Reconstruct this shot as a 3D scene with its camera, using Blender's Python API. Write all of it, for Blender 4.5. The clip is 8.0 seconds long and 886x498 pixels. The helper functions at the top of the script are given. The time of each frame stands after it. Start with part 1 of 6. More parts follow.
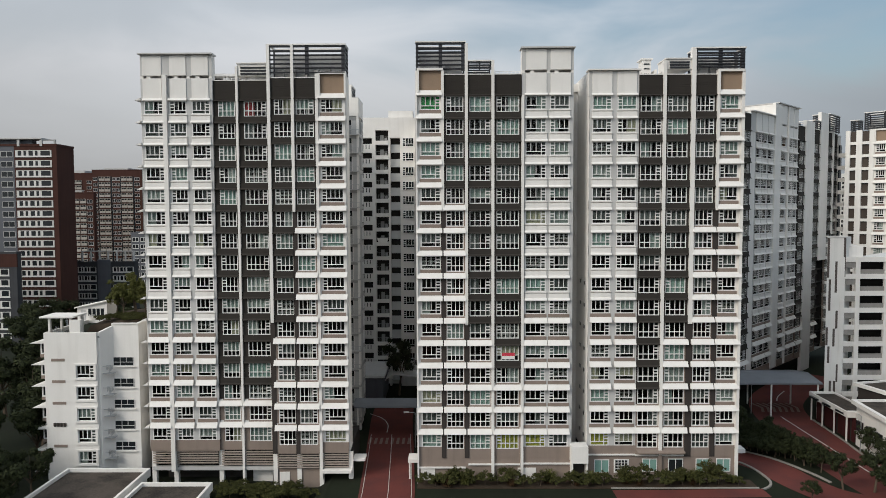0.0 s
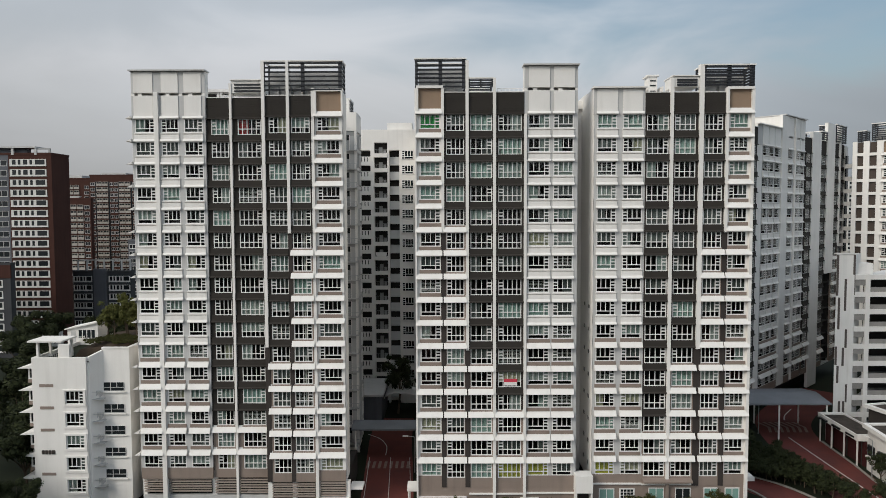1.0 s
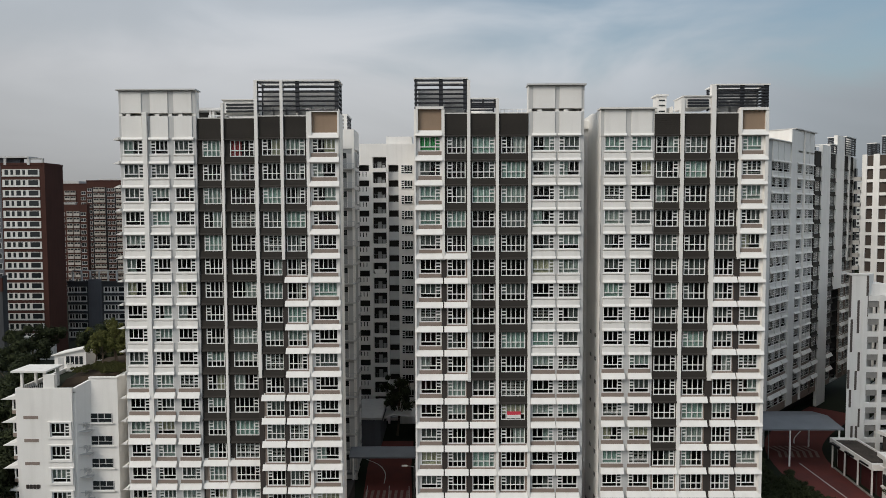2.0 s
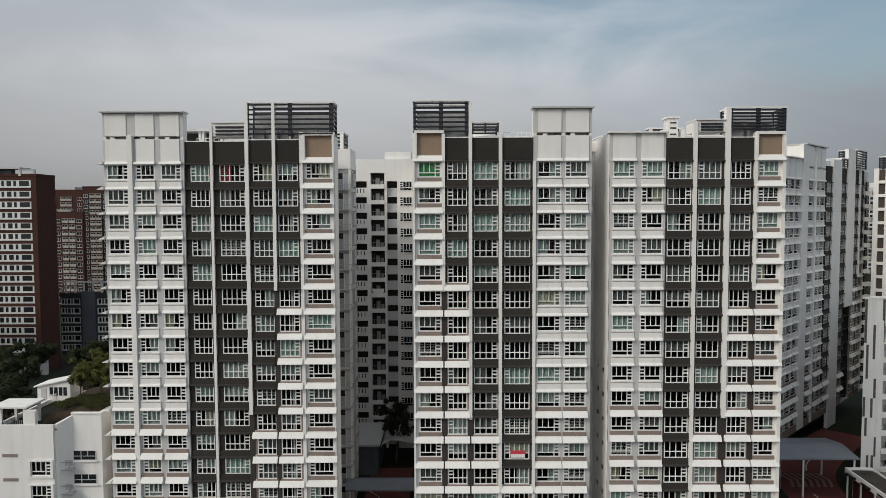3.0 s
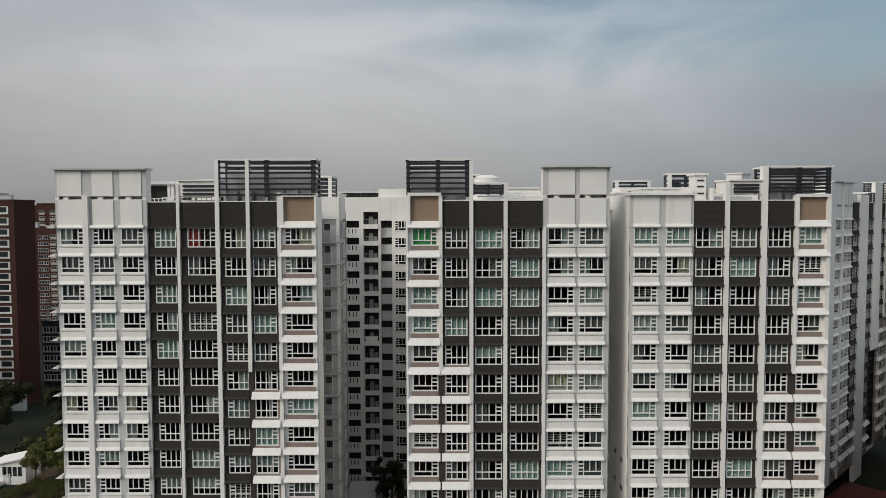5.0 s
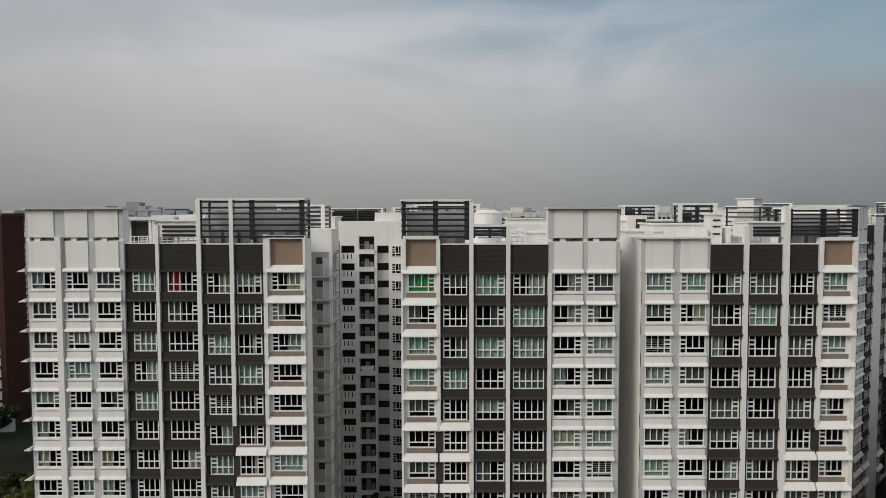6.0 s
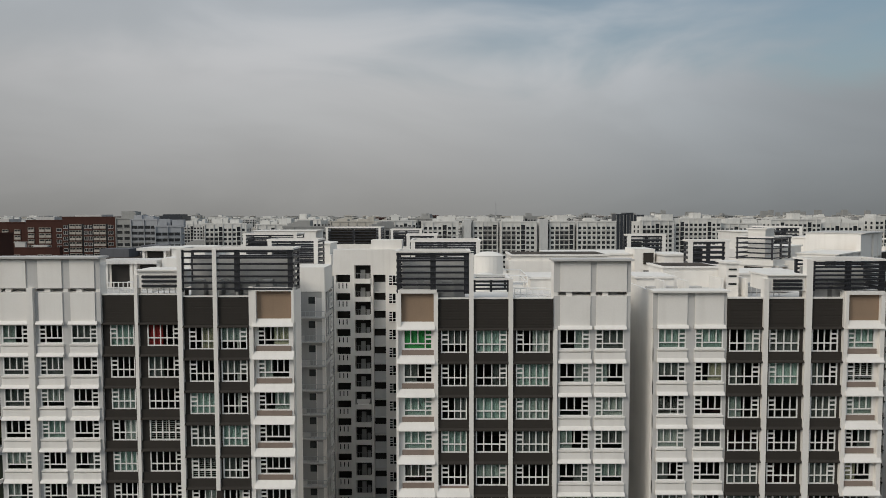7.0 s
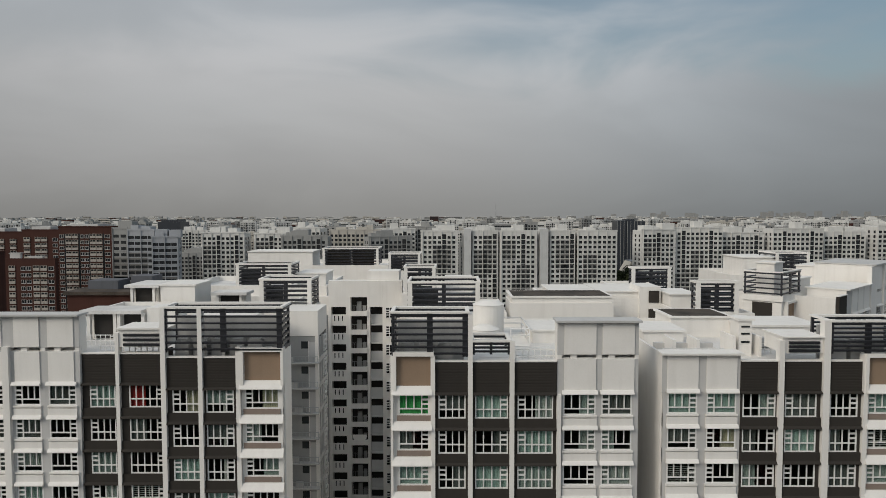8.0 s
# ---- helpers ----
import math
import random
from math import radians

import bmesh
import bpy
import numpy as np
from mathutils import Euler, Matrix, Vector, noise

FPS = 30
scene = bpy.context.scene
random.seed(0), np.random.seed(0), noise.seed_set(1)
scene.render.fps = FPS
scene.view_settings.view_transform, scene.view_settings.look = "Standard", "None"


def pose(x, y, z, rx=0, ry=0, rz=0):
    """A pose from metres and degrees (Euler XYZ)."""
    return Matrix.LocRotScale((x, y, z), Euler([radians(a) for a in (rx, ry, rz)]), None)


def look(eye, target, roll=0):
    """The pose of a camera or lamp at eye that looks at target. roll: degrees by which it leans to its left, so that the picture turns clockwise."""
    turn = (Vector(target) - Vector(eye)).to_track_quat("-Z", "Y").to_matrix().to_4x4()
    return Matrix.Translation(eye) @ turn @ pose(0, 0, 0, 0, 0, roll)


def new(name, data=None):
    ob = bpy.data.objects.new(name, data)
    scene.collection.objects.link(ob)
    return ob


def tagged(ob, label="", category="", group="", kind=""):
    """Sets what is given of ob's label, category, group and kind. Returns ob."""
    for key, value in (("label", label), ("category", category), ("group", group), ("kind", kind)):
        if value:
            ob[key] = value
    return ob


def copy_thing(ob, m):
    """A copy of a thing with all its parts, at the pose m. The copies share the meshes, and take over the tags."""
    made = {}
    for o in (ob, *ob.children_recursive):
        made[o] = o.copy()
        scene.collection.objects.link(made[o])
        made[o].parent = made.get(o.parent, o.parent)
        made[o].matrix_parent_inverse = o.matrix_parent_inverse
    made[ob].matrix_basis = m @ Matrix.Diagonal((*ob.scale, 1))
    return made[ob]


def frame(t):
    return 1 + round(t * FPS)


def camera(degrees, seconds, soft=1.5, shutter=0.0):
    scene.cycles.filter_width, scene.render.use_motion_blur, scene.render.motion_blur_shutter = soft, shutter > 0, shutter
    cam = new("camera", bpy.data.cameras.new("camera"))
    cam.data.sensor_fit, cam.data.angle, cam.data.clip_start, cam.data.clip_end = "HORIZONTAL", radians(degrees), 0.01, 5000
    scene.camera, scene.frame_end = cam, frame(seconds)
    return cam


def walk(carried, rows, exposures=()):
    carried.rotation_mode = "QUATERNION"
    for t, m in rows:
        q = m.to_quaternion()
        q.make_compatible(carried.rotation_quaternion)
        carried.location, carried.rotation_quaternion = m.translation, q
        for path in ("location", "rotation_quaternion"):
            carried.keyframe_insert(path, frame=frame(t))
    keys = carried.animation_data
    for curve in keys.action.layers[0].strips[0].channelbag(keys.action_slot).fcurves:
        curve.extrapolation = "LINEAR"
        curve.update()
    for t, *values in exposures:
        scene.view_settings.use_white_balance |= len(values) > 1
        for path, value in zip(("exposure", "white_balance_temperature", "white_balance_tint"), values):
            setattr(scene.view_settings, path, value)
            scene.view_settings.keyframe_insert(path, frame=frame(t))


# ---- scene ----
cam = camera(65.3, 8.0, soft=0.6)
# seconds, eye (m), yaw, pitch, lean (degrees)
ROWS = [
    (0, 0.582, -85.928, 34.805, 0.356, -3.166, -0.220),
    (0.5, 0.590, -84.630, 36.038, 0.355, -3.151, -0.218),
    (1, 0.566, -83.145, 37.396, 0.355, -3.136, -0.215),
    (1.5, 0.524, -81.474, 38.840, 0.354, -3.122, -0.211),
    (3, 0.444, -75.457, 43.495, 0.351, -3.083, -0.196),
    (3.5, 0.473, -73.179, 45.136, 0.350, -3.070, -0.189),
    (4, 0.526, -70.811, 46.831, 0.349, -3.058, -0.182),
    (4.5, 0.596, -68.385, 48.591, 0.347, -3.046, -0.173),
    (6, 0.838, -61.175, 54.355, 0.343, -3.012, -0.144),
    (6.5, 0.912, -58.953, 56.457, 0.341, -3.002, -0.132),
    (7, 0.984, -56.910, 58.642, 0.339, -2.992, -0.120),
    (7.5, 1.065, -55.105, 60.894, 0.337, -2.982, -0.107),
    (8, 1.171, -53.601, 63.183, 0.335, -2.973, -0.093),
]
EXPOSURES = [(0.0, 0.12, 6400, 9.5), (1.5, 0.02, 6400, 9.5), (4.5, -0.10, 6480, 9.5), (6.0, -0.18, 6560, 9.5), (8.0, -0.29, 6600, 9.5)]


def aim(x, y, z, yaw, pitch, lean):
    a, b = radians(yaw), radians(pitch)
    d = Vector((-math.sin(a) * math.cos(b), math.cos(a) * math.cos(b), math.sin(b)))
    return look((x, y, z), Vector((x, y, z)) + 10 * d, lean)


walk(cam, [(r[0], aim(*r[1:])) for r in ROWS], EXPOSURES)

# ---- world and sun: a bright hazy day, the sun veiled, behind the camera ----
SUN_ELEVATION, SUN_AZIMUTH = 34.0, 229.0  # degrees; azimuth clockwise from +y
world = bpy.data.worlds.new("world")
scene.world = world
world.use_nodes = True
wt = world.node_tree
wt.nodes.clear()


def wnode(kind, **values):
    n = wt.nodes.new(kind)
    for k, v in values.items():
        n.inputs[k].default_value = v
    return n


def ramp_set(n, stops):
    el = n.color_ramp.elements
    while len(el) > len(stops):
        el.remove(el[-1])
    while len(el) < len(stops):
        el.new(0.5)
    for e, (p, c) in zip(el, stops):
        e.position, e.color = p, (*c, 1)


sky = wnode("ShaderNodeTexSky")
sky.sky_type, sky.sun_disc = "NISHITA", False
sky.sun_elevation, sky.sun_rotation = radians(SUN_ELEVATION), radians(SUN_AZIMUTH)
sky.air_density, sky.dust_density = 1.2, 3.0
coord = wnode("ShaderNodeTexCoord")
split = wnode("ShaderNodeSeparateXYZ")
wt.links.new(coord.outputs["Generated"], split.inputs[0])
haze = wnode("ShaderNodeValToRGB")  # veil of haze and thin cloud by height over the horizon
ramp_set(haze, [(0.0, (0.300, 0.300, 0.294)), (0.03, (0.350, 0.351, 0.348)), (0.07, (0.408, 0.412, 0.415)), (0.14, (0.480, 0.491, 0.502)), (0.2, (0.552, 0.563, 0.582)), (0.29, (0.53, 0.557, 0.592)), (0.5, (0.605, 0.642, 0.684)), (1.0, (0.635, 0.682, 0.735))])
wt.links.new(split.outputs["Z"], haze.inputs[0])


def wmath(op, a, b, clamp=False):
    n = wnode("ShaderNodeMath")
    n.operation, n.use_clamp = op, clamp
    for i, v in enumerate((a, b)):
        if hasattr(v, "links"):
            wt.links.new(v, n.inputs[i])
        else:
            n.inputs[i].default_value = v
    return n.outputs[0]


def wstep(src, lo, hi, a=0.0, b=1.0):
    n = wnode("ShaderNodeMapRange")
    n.interpolation_type = "SMOOTHSTEP"
    for k, v in (("From Min", lo), ("From Max", hi), ("To Min", a), ("To Max", b)):
        n.inputs[k].default_value = v
    wt.links.new(src, n.inputs["Value"])
    return n.outputs["Result"]


squash = wnode("ShaderNodeMapping")
squash.inputs["Scale"].default_value = (1.0, 1.0, 2.8)
wt.links.new(coord.outputs["Generated"], squash.inputs[0])
cloud = wnode("ShaderNodeTexNoise", Scale=2.3, Detail=5.0, Roughness=0.5, Distortion=0.6)
wt.links.new(squash.outputs[0], cloud.inputs["Vector"])
wisps = wstep(cloud.outputs["Fac"], 0.36, 0.64)
# blue shows through away from the sun, higher up, between the wisps
bank = wmath("SUBTRACT", split.outputs["Z"], wmath("MULTIPLY", wmath("SUBTRACT", cloud.outputs["Fac"], 0.5), 0.34))
clear = wmath("MULTIPLY", wstep(split.outputs["X"], -0.3, 0.2, 0.25, 1.0), wstep(bank, 0.165, 0.275))
clear = wmath("MULTIPLY", clear, wstep(split.outputs["Z"], 0.30, 0.55, 1.0, 0.25))
cover = wmath("SUBTRACT", 1.0, wmath("MULTIPLY", clear, 0.75), True)
dim = wnode("ShaderNodeMix")
dim.data_type, dim.blend_type = "RGBA", "MULTIPLY"
dim.inputs["Factor"].default_value = 1.0
wt.links.new(sky.outputs[0], dim.inputs["A"])
dim.inputs["B"].default_value = (0.090, 0.099, 0.096, 1)
# brighter towards the veiled sun at the left, and along the wisps
glow = wmath("MULTIPLY", wmath("MULTIPLY", wstep(split.outputs["X"], -0.6, -0.1, 0.98, 1.09), wstep(split.outputs["X"], 0.1, 0.6, 1.0, 0.70)), wmath("ADD", 0.94, wmath("MULTIPLY", wisps, 0.10)))
glow = wmath("MULTIPLY", glow, wstep(split.outputs["Y"], -0.7, 0.3, 1.3, 1.0))
lit = wnode("ShaderNodeVectorMath")
lit.operation = "SCALE"
wt.links.new(haze.outputs[0], lit.inputs[0])
wt.links.new(glow, lit.inputs["Scale"])
cool = wnode("ShaderNodeMix")  # the haze turns bluer away from the sun
cool.data_type, cool.blend_type = "RGBA", "MULTIPLY"
cool.inputs["B"].default_value = (0.91, 0.975, 1.03, 1)
wt.links.new(wstep(split.outputs["X"], -0.1, 0.5), cool.inputs["Factor"])
wt.links.new(lit.outputs[0], cool.inputs["A"])
veil = wnode("ShaderNodeMix")
veil.data_type = "RGBA"
wt.links.new(cover, veil.inputs["Factor"])
wt.links.new(dim.outputs["Result"], veil.inputs["A"])
wt.links.new(cool.outputs["Result"], veil.inputs["B"])
background = wnode("ShaderNodeBackground", Strength=1.0)
wt.links.new(veil.outputs["Result"], background.inputs["Color"])
out = wnode("ShaderNodeOutputWorld")
wt.links.new(background.outputs[0], out.inputs["Surface"])

sun = new("sun", bpy.data.lights.new("sun", "SUN"))
sun.data.energy, sun.data.angle, sun.data.color = 1.8, radians(26), (1.0, 0.925, 0.82)
se, sa = radians(SUN_ELEVATION), radians(SUN_AZIMUTH)
sun.matrix_world = look((0, 0, 0), (-math.sin(sa) * math.cos(se), -math.cos(sa) * math.cos(se), -math.sin(se)))


# ---- materials ----
def material(name, base, rough=0.7, grime=0.25, scale=0.6, streak=0.0, metal=0.0, bump=0.15, grain=9.0, dark=None, per_piece=0.0):
    """Paint, concrete and the like: broad stains, fine grain, rain streaks down upright faces."""
    m = bpy.data.materials.new(name)
    m.use_nodes = True
    nt = m.node_tree
    b = nt.nodes["Principled BSDF"]
    b.inputs["Roughness"].default_value, b.inputs["Metallic"].default_value = rough, metal
    b.inputs["Specular IOR Level"].default_value = 0.5 if rough < 0.5 else 0.2
    dark = dark or tuple(c * 0.55 for c in base)
    pos = nt.nodes.new("ShaderNodeNewGeometry")
    big = nt.nodes.new("ShaderNodeTexNoise")
    big.inputs["Scale"].default_value, big.inputs["Detail"].default_value = scale, 5
    nt.links.new(pos.outputs["Position"], big.inputs["Vector"])
    fine = nt.nodes.new("ShaderNodeTexNoise")
    fine.inputs["Scale"].default_value, fine.inputs["Detail"].default_value = grain, 3
    nt.links.new(pos.outputs["Position"], fine.inputs["Vector"])
    mp = nt.nodes.new("ShaderNodeMapping")
    mp.inputs["Scale"].default_value = (0.8, 0.8, 0.07)
    nt.links.new(pos.outputs["Position"], mp.inputs["Vector"])
    run = nt.nodes.new("ShaderNodeTexNoise")
    run.inputs["Scale"].default_value, run.inputs["Detail"].default_value = 1.6, 4
    nt.links.new(mp.outputs[0], run.inputs["Vector"])

    def ranged(src, lo, hi, a, c):
        r = nt.nodes.new("ShaderNodeMapRange")
        r.inputs["From Min"].default_value, r.inputs["From Max"].default_value = lo, hi
        r.inputs["To Min"].default_value, r.inputs["To Max"].default_value = a, c
        nt.links.new(src, r.inputs["Value"])
        return r.outputs["Result"]

    def add(a, c):
        n = nt.nodes.new("ShaderNodeMath")
        n.operation = "ADD"
        n.use_clamp = True
        nt.links.new(a, n.inputs[0])
        nt.links.new(c, n.inputs[1])
        return n.outputs[0]

    amount = add(ranged(big.outputs["Fac"], 0.42, 0.75, 0, grime), ranged(fine.outputs["Fac"], 0.35, 0.75, 0, grime * 0.5))
    if streak:
        amount = add(amount, ranged(run.outputs["Fac"], 0.5, 0.75, 0, streak))
    if per_piece:
        info = nt.nodes.new("ShaderNodeObjectInfo")
        amount = add(amount, ranged(info.outputs["Random"], 0, 1, 0, per_piece))
    mix = nt.nodes.new("ShaderNodeMix")
    mix.data_type = "RGBA"
    mix.inputs["A"].default_value, mix.inputs["B"].default_value = (*base, 1), (*dark, 1)
    nt.links.new(amount, mix.inputs["Factor"])
    nt.links.new(mix.outputs["Result"], b.inputs["Base Color"])
    if bump:
        bp = nt.nodes.new("ShaderNodeBump")
        bp.inputs["Strength"].default_value, bp.inputs["Distance"].default_value = bump, 0.02
        nt.links.new(fine.outputs["Fac"], bp.inputs["Height"])
        nt.links.new(bp.outputs[0], b.inputs["Normal"])
    return m


WHITE = material("white_paint", (0.82, 0.795, 0.755), 0.75, 0.16, 0.25, 0.16, dark=(0.46, 0.43, 0.39))
PALE = material("pale_grey_paint", (0.55, 0.542, 0.528), 0.75, 0.18, 0.35, 0.2)
DARK = material("charcoal_paint", (0.043, 0.038, 0.033), 0.9, 0.3, 0.4, 0.25, dark=(0.031, 0.028, 0.026))
TAUPE = material("taupe_paint", (0.27, 0.215, 0.18), 0.75, 0.22, 0.4, 0.25)
BROWN = material("brown_panel", (0.30, 0.215, 0.15), 0.65, 0.22, 0.5, 0.25)
FRAME = material("white_window_frame", (0.80, 0.79, 0.77), 0.45, 0.12, 1.0, 0.1)
SLAT = material("blue_grey_louvre", (0.035, 0.036, 0.042), 0.4, 0.25, 0.8, 0.2, metal=0.2)
PLANT = material("plant_grey", (0.085, 0.085, 0.088), 0.6, 0.4, 0.8, metal=0.2)
# Near-black: the shade of unlit rooms and openings is put into this colour.
ROOM = material("interior_shade", (0.045, 0.041, 0.038), 0.9, 0.3, 0.5)
ROOF = material("roof_screed", (0.74, 0.725, 0.70), 0.85, 0.5, 0.25, dark=(0.36, 0.35, 0.34))
STEEL = material("galvanised_steel", (0.45, 0.46, 0.47), 0.35, 0.3, 1.0, metal=0.7)
# Darkened grey: the gap's shade on the service wing is put into this colour.
SERVICE = material("service_shade_grey", (0.37, 0.37, 0.36), 0.8, 0.25, 0.3, 0.2)
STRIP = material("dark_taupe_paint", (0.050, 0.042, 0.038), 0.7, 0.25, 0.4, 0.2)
REDWALL = material("red_brown_paint", (0.066, 0.027, 0.020), 0.8, 0.35, 0.2, 0.35)
GREYWALL = material("blue_grey_paint", (0.13, 0.135, 0.15), 0.8, 0.3, 0.2, 0.3)
ASPHALT = material("red_road", (0.150, 0.042, 0.034), 0.85, 0.5, 0.25, dark=(0.06, 0.03, 0.03), bump=0.3)
DARKGREY = material("slate_grey_paint", (0.060, 0.062, 0.067), 0.8, 0.35, 0.2, 0.3)
SLATWOOD = material("weathered_slat", (0.36, 0.30, 0.26), 0.8, 0.3, 0.8, 0.2)
FADED = material("faded_road_paint", (0.26, 0.18, 0.15), 0.8, 0.6, 2.0)
LINE = material("road_paint", (0.6, 0.58, 0.54), 0.7, 0.5, 2.0)
KERB = material("kerb_concrete", (0.31, 0.29, 0.26), 0.85, 0.4, 1.0)
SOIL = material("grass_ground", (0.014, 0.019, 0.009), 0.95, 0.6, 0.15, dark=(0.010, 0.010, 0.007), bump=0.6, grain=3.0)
SHEET = material("grey_roof_sheet", (0.20, 0.21, 0.23), 0.5, 0.35, 0.4, metal=0.1)
TARROOF = material("dark_flat_roof", (0.098, 0.080, 0.066), 0.9, 0.9, 0.35, dark=(0.026, 0.023, 0.02), bump=0.4, grain=5.0)
BARK = material("bark", (0.12, 0.09, 0.065), 0.9, 0.5, 3.0, bump=0.5)


def leaf_material(name, a, b):
    m = bpy.data.materials.new(name)
    m.use_nodes = True
    nt = m.node_tree
    p = nt.nodes["Principled BSDF"]
    p.inputs["Roughness"].default_value, p.inputs["Specular IOR Level"].default_value = 0.8, 0.12
    g = nt.nodes.new("ShaderNodeNewGeometry")
    r = nt.nodes.new("ShaderNodeValToRGB")
    ramp_set(r, [(0, a), (1, b)])
    nt.links.new(g.outputs["Random Per Island"], r.inputs[0])
    nt.links.new(r.outputs[0], p.inputs["Base Color"])
    return m


LEAF = leaf_material("dark_foliage", (0.013, 0.017, 0.008), (0.042, 0.050, 0.021))
LEAF2 = leaf_material("bright_foliage", (0.022, 0.026, 0.009), (0.085, 0.085, 0.028))
LEAF3 = leaf_material("yellow_green_foliage", (0.038, 0.044, 0.012), (0.13, 0.13, 0.042))
EARTH = material("leaf_littered_earth", (0.060, 0.042, 0.029), 0.95, 0.6, 0.9, dark=(0.035, 0.03, 0.02), bump=0.6, grain=4.0)
GRILLE = material("plant_wall_grey", (0.42, 0.415, 0.405), 0.7, 0.35, 0.8, 0.2)


def glass_material(name, tint, gloss=0.06):
    m = bpy.data.materials.new(name)
    m.use_nodes = True
    nt = m.node_tree
    nt.nodes.clear()
    t = nt.nodes.new("ShaderNodeBsdfTransparent")
    t.inputs[0].default_value = (*tint, 1)
    g = nt.nodes.new("ShaderNodeBsdfGlossy")
    g.inputs["Roughness"].default_value = 0.04
    f = nt.nodes.new("ShaderNodeFresnel")
    f.inputs["IOR"].default_value = 1.32
    mx = nt.nodes.new("ShaderNodeMixShader")
    o = nt.nodes.new("ShaderNodeOutputMaterial")
    nt.links.new(f.outputs[0], mx.inputs[0])
    nt.links.new(t.outputs[0], mx.inputs[1])
    nt.links.new(g.outputs[0], mx.inputs[2])
    nt.links.new(mx.outputs[0], o.inputs[0])
    return m


GLASS = glass_material("green_tinted_glass", (0.83, 0.868, 0.85))
# Dark glass; also sheets that stand for the shade inside slots and openings.
DARKGLASS = material("dark_glass_and_opening_shade", (0.02, 0.024, 0.026), 0.12, 0.2, 0.5, bump=0)


def curtain_material(name, a, b):
    m = material(name, a, 0.9, 0.3, 1.5, dark=b, per_piece=0.6)
    return m


CURTAINS = [curtain_material("pale_curtain", (0.54, 0.575, 0.55), (0.30, 0.335, 0.32)),
            curtain_material("mint_curtain", (0.46, 0.53, 0.50), (0.24, 0.295, 0.275)),
            curtain_material("grey_curtain", (0.20, 0.212, 0.207), (0.08, 0.085, 0.082)),
            curtain_material("cream_curtain", (0.62, 0.58, 0.44), (0.4, 0.36, 0.26))]
GREENCURTAIN = curtain_material("green_curtain", (0.10, 0.52, 0.17), (0.06, 0.34, 0.1))
TEAL = curtain_material("teal_curtain", (0.46, 0.60, 0.555), (0.33, 0.44, 0.405))
YELLOW = curtain_material("yellow_curtain", (0.60, 0.56, 0.12), (0.42, 0.40, 0.08))
REDCURTAIN = curtain_material("red_curtain", (0.45, 0.05, 0.05), (0.3, 0.03, 0.03))


# ---- mesh helpers ----
class Shape:
    """Boxes and prisms gathered into one mesh."""

    def __init__(self):
        self.v, self.f = [], []

    def prism(self, low, high):
        """A solid from two rings of points, joined side by side."""
        n, b = len(low), len(self.v)
        self.v += [tuple(p) for p in low] + [tuple(p) for p in high]
        self.f += [tuple(b + i for i in reversed(range(n))), tuple(b + n + i for i in range(n))]
        self.f += [(b + i, b + (i + 1) % n, b + n + (i + 1) % n, b + n + i) for i in range(n)]
        return self

    def box(self, x0, x1, y0, y1, z0, z1):
        return self.prism([(x0, y0, z0), (x1, y0, z0), (x1, y1, z0), (x0, y1, z0)], [(x0, y0, z1), (x1, y0, z1), (x1, y1, z1), (x0, y1, z1)])

    def along_x(self, x0, x1, profile):
        """A profile of (y, z) points, counter-clockwise seen from -x, drawn out along x."""
        return self.prism([(x0, y, z) for y, z in profile], [(x1, y, z) for y, z in profile])

    def lattice(self, bars, y0, y1):
        """One connected frame from overlapping upright bars (x0, x1, z0, z1), from y0 to y1."""
        xs = sorted({round(v, 4) for b in bars for v in b[:2]})
        zs = sorted({round(v, 4) for b in bars for v in b[2:]})
        full = lambda i, j: 0 <= i < len(xs) - 1 and 0 <= j < len(zs) - 1 and any(b[0] < (xs[i] + xs[i + 1]) / 2 < b[1] and b[2] < (zs[j] + zs[j + 1]) / 2 < b[3] for b in bars)
        known = {}

        def corner(i, j, y):
            if (i, j, y) not in known:
                known[i, j, y] = len(self.v)
                self.v.append((xs[i], y, zs[j]))
            return known[i, j, y]

        for i in range(len(xs) - 1):
            for j in range(len(zs) - 1):
                if full(i, j):
                    self.f.append((corner(i, j, y0), corner(i + 1, j, y0), corner(i + 1, j + 1, y0), corner(i, j + 1, y0)))
                    self.f.append((corner(i, j, y1), corner(i, j + 1, y1), corner(i + 1, j + 1, y1), corner(i + 1, j, y1)))
                    for (di, dj), (a, b) in (((-1, 0), ((i, j), (i, j + 1))), ((1, 0), ((i + 1, j + 1), (i + 1, j))), ((0, -1), ((i + 1, j), (i, j))), ((0, 1), ((i, j + 1), (i + 1, j + 1)))):
                        if not full(i + di, j + dj):
                            self.f.append((corner(*a, y0), corner(*b, y0), corner(*b, y1), corner(*a, y1)))
        return self

    def quad(self, a, b, c, d):
        n = len(self.v)
        self.v += [a, b, c, d]
        self.f.append((n, n + 1, n + 2, n + 3))
        return self

    def tube(self, p, q, r0, r1, n=7):
        p, q = Vector(p), Vector(q)
        d = (q - p).normalized()
        s = d.orthogonal().normalized()
        t = d.cross(s)
        ring = [(math.cos(2 * math.pi * i / n), math.sin(2 * math.pi * i / n)) for i in range(n)]
        return self.prism([p + r0 * (c * s + k * t) for c, k in ring], [q + r1 * (c * s + k * t) for c, k in ring])

    def mesh(self, name, mat):
        me = bpy.data.meshes.new(name)
        me.from_pydata(self.v, [], self.f)
        bm = bmesh.new()
        bm.from_mesh(me)
        bmesh.ops.recalc_face_normals(bm, faces=bm.faces[:])
        bm.to_mesh(me)
        bm.free()
        me.materials.append(mat)
        return me


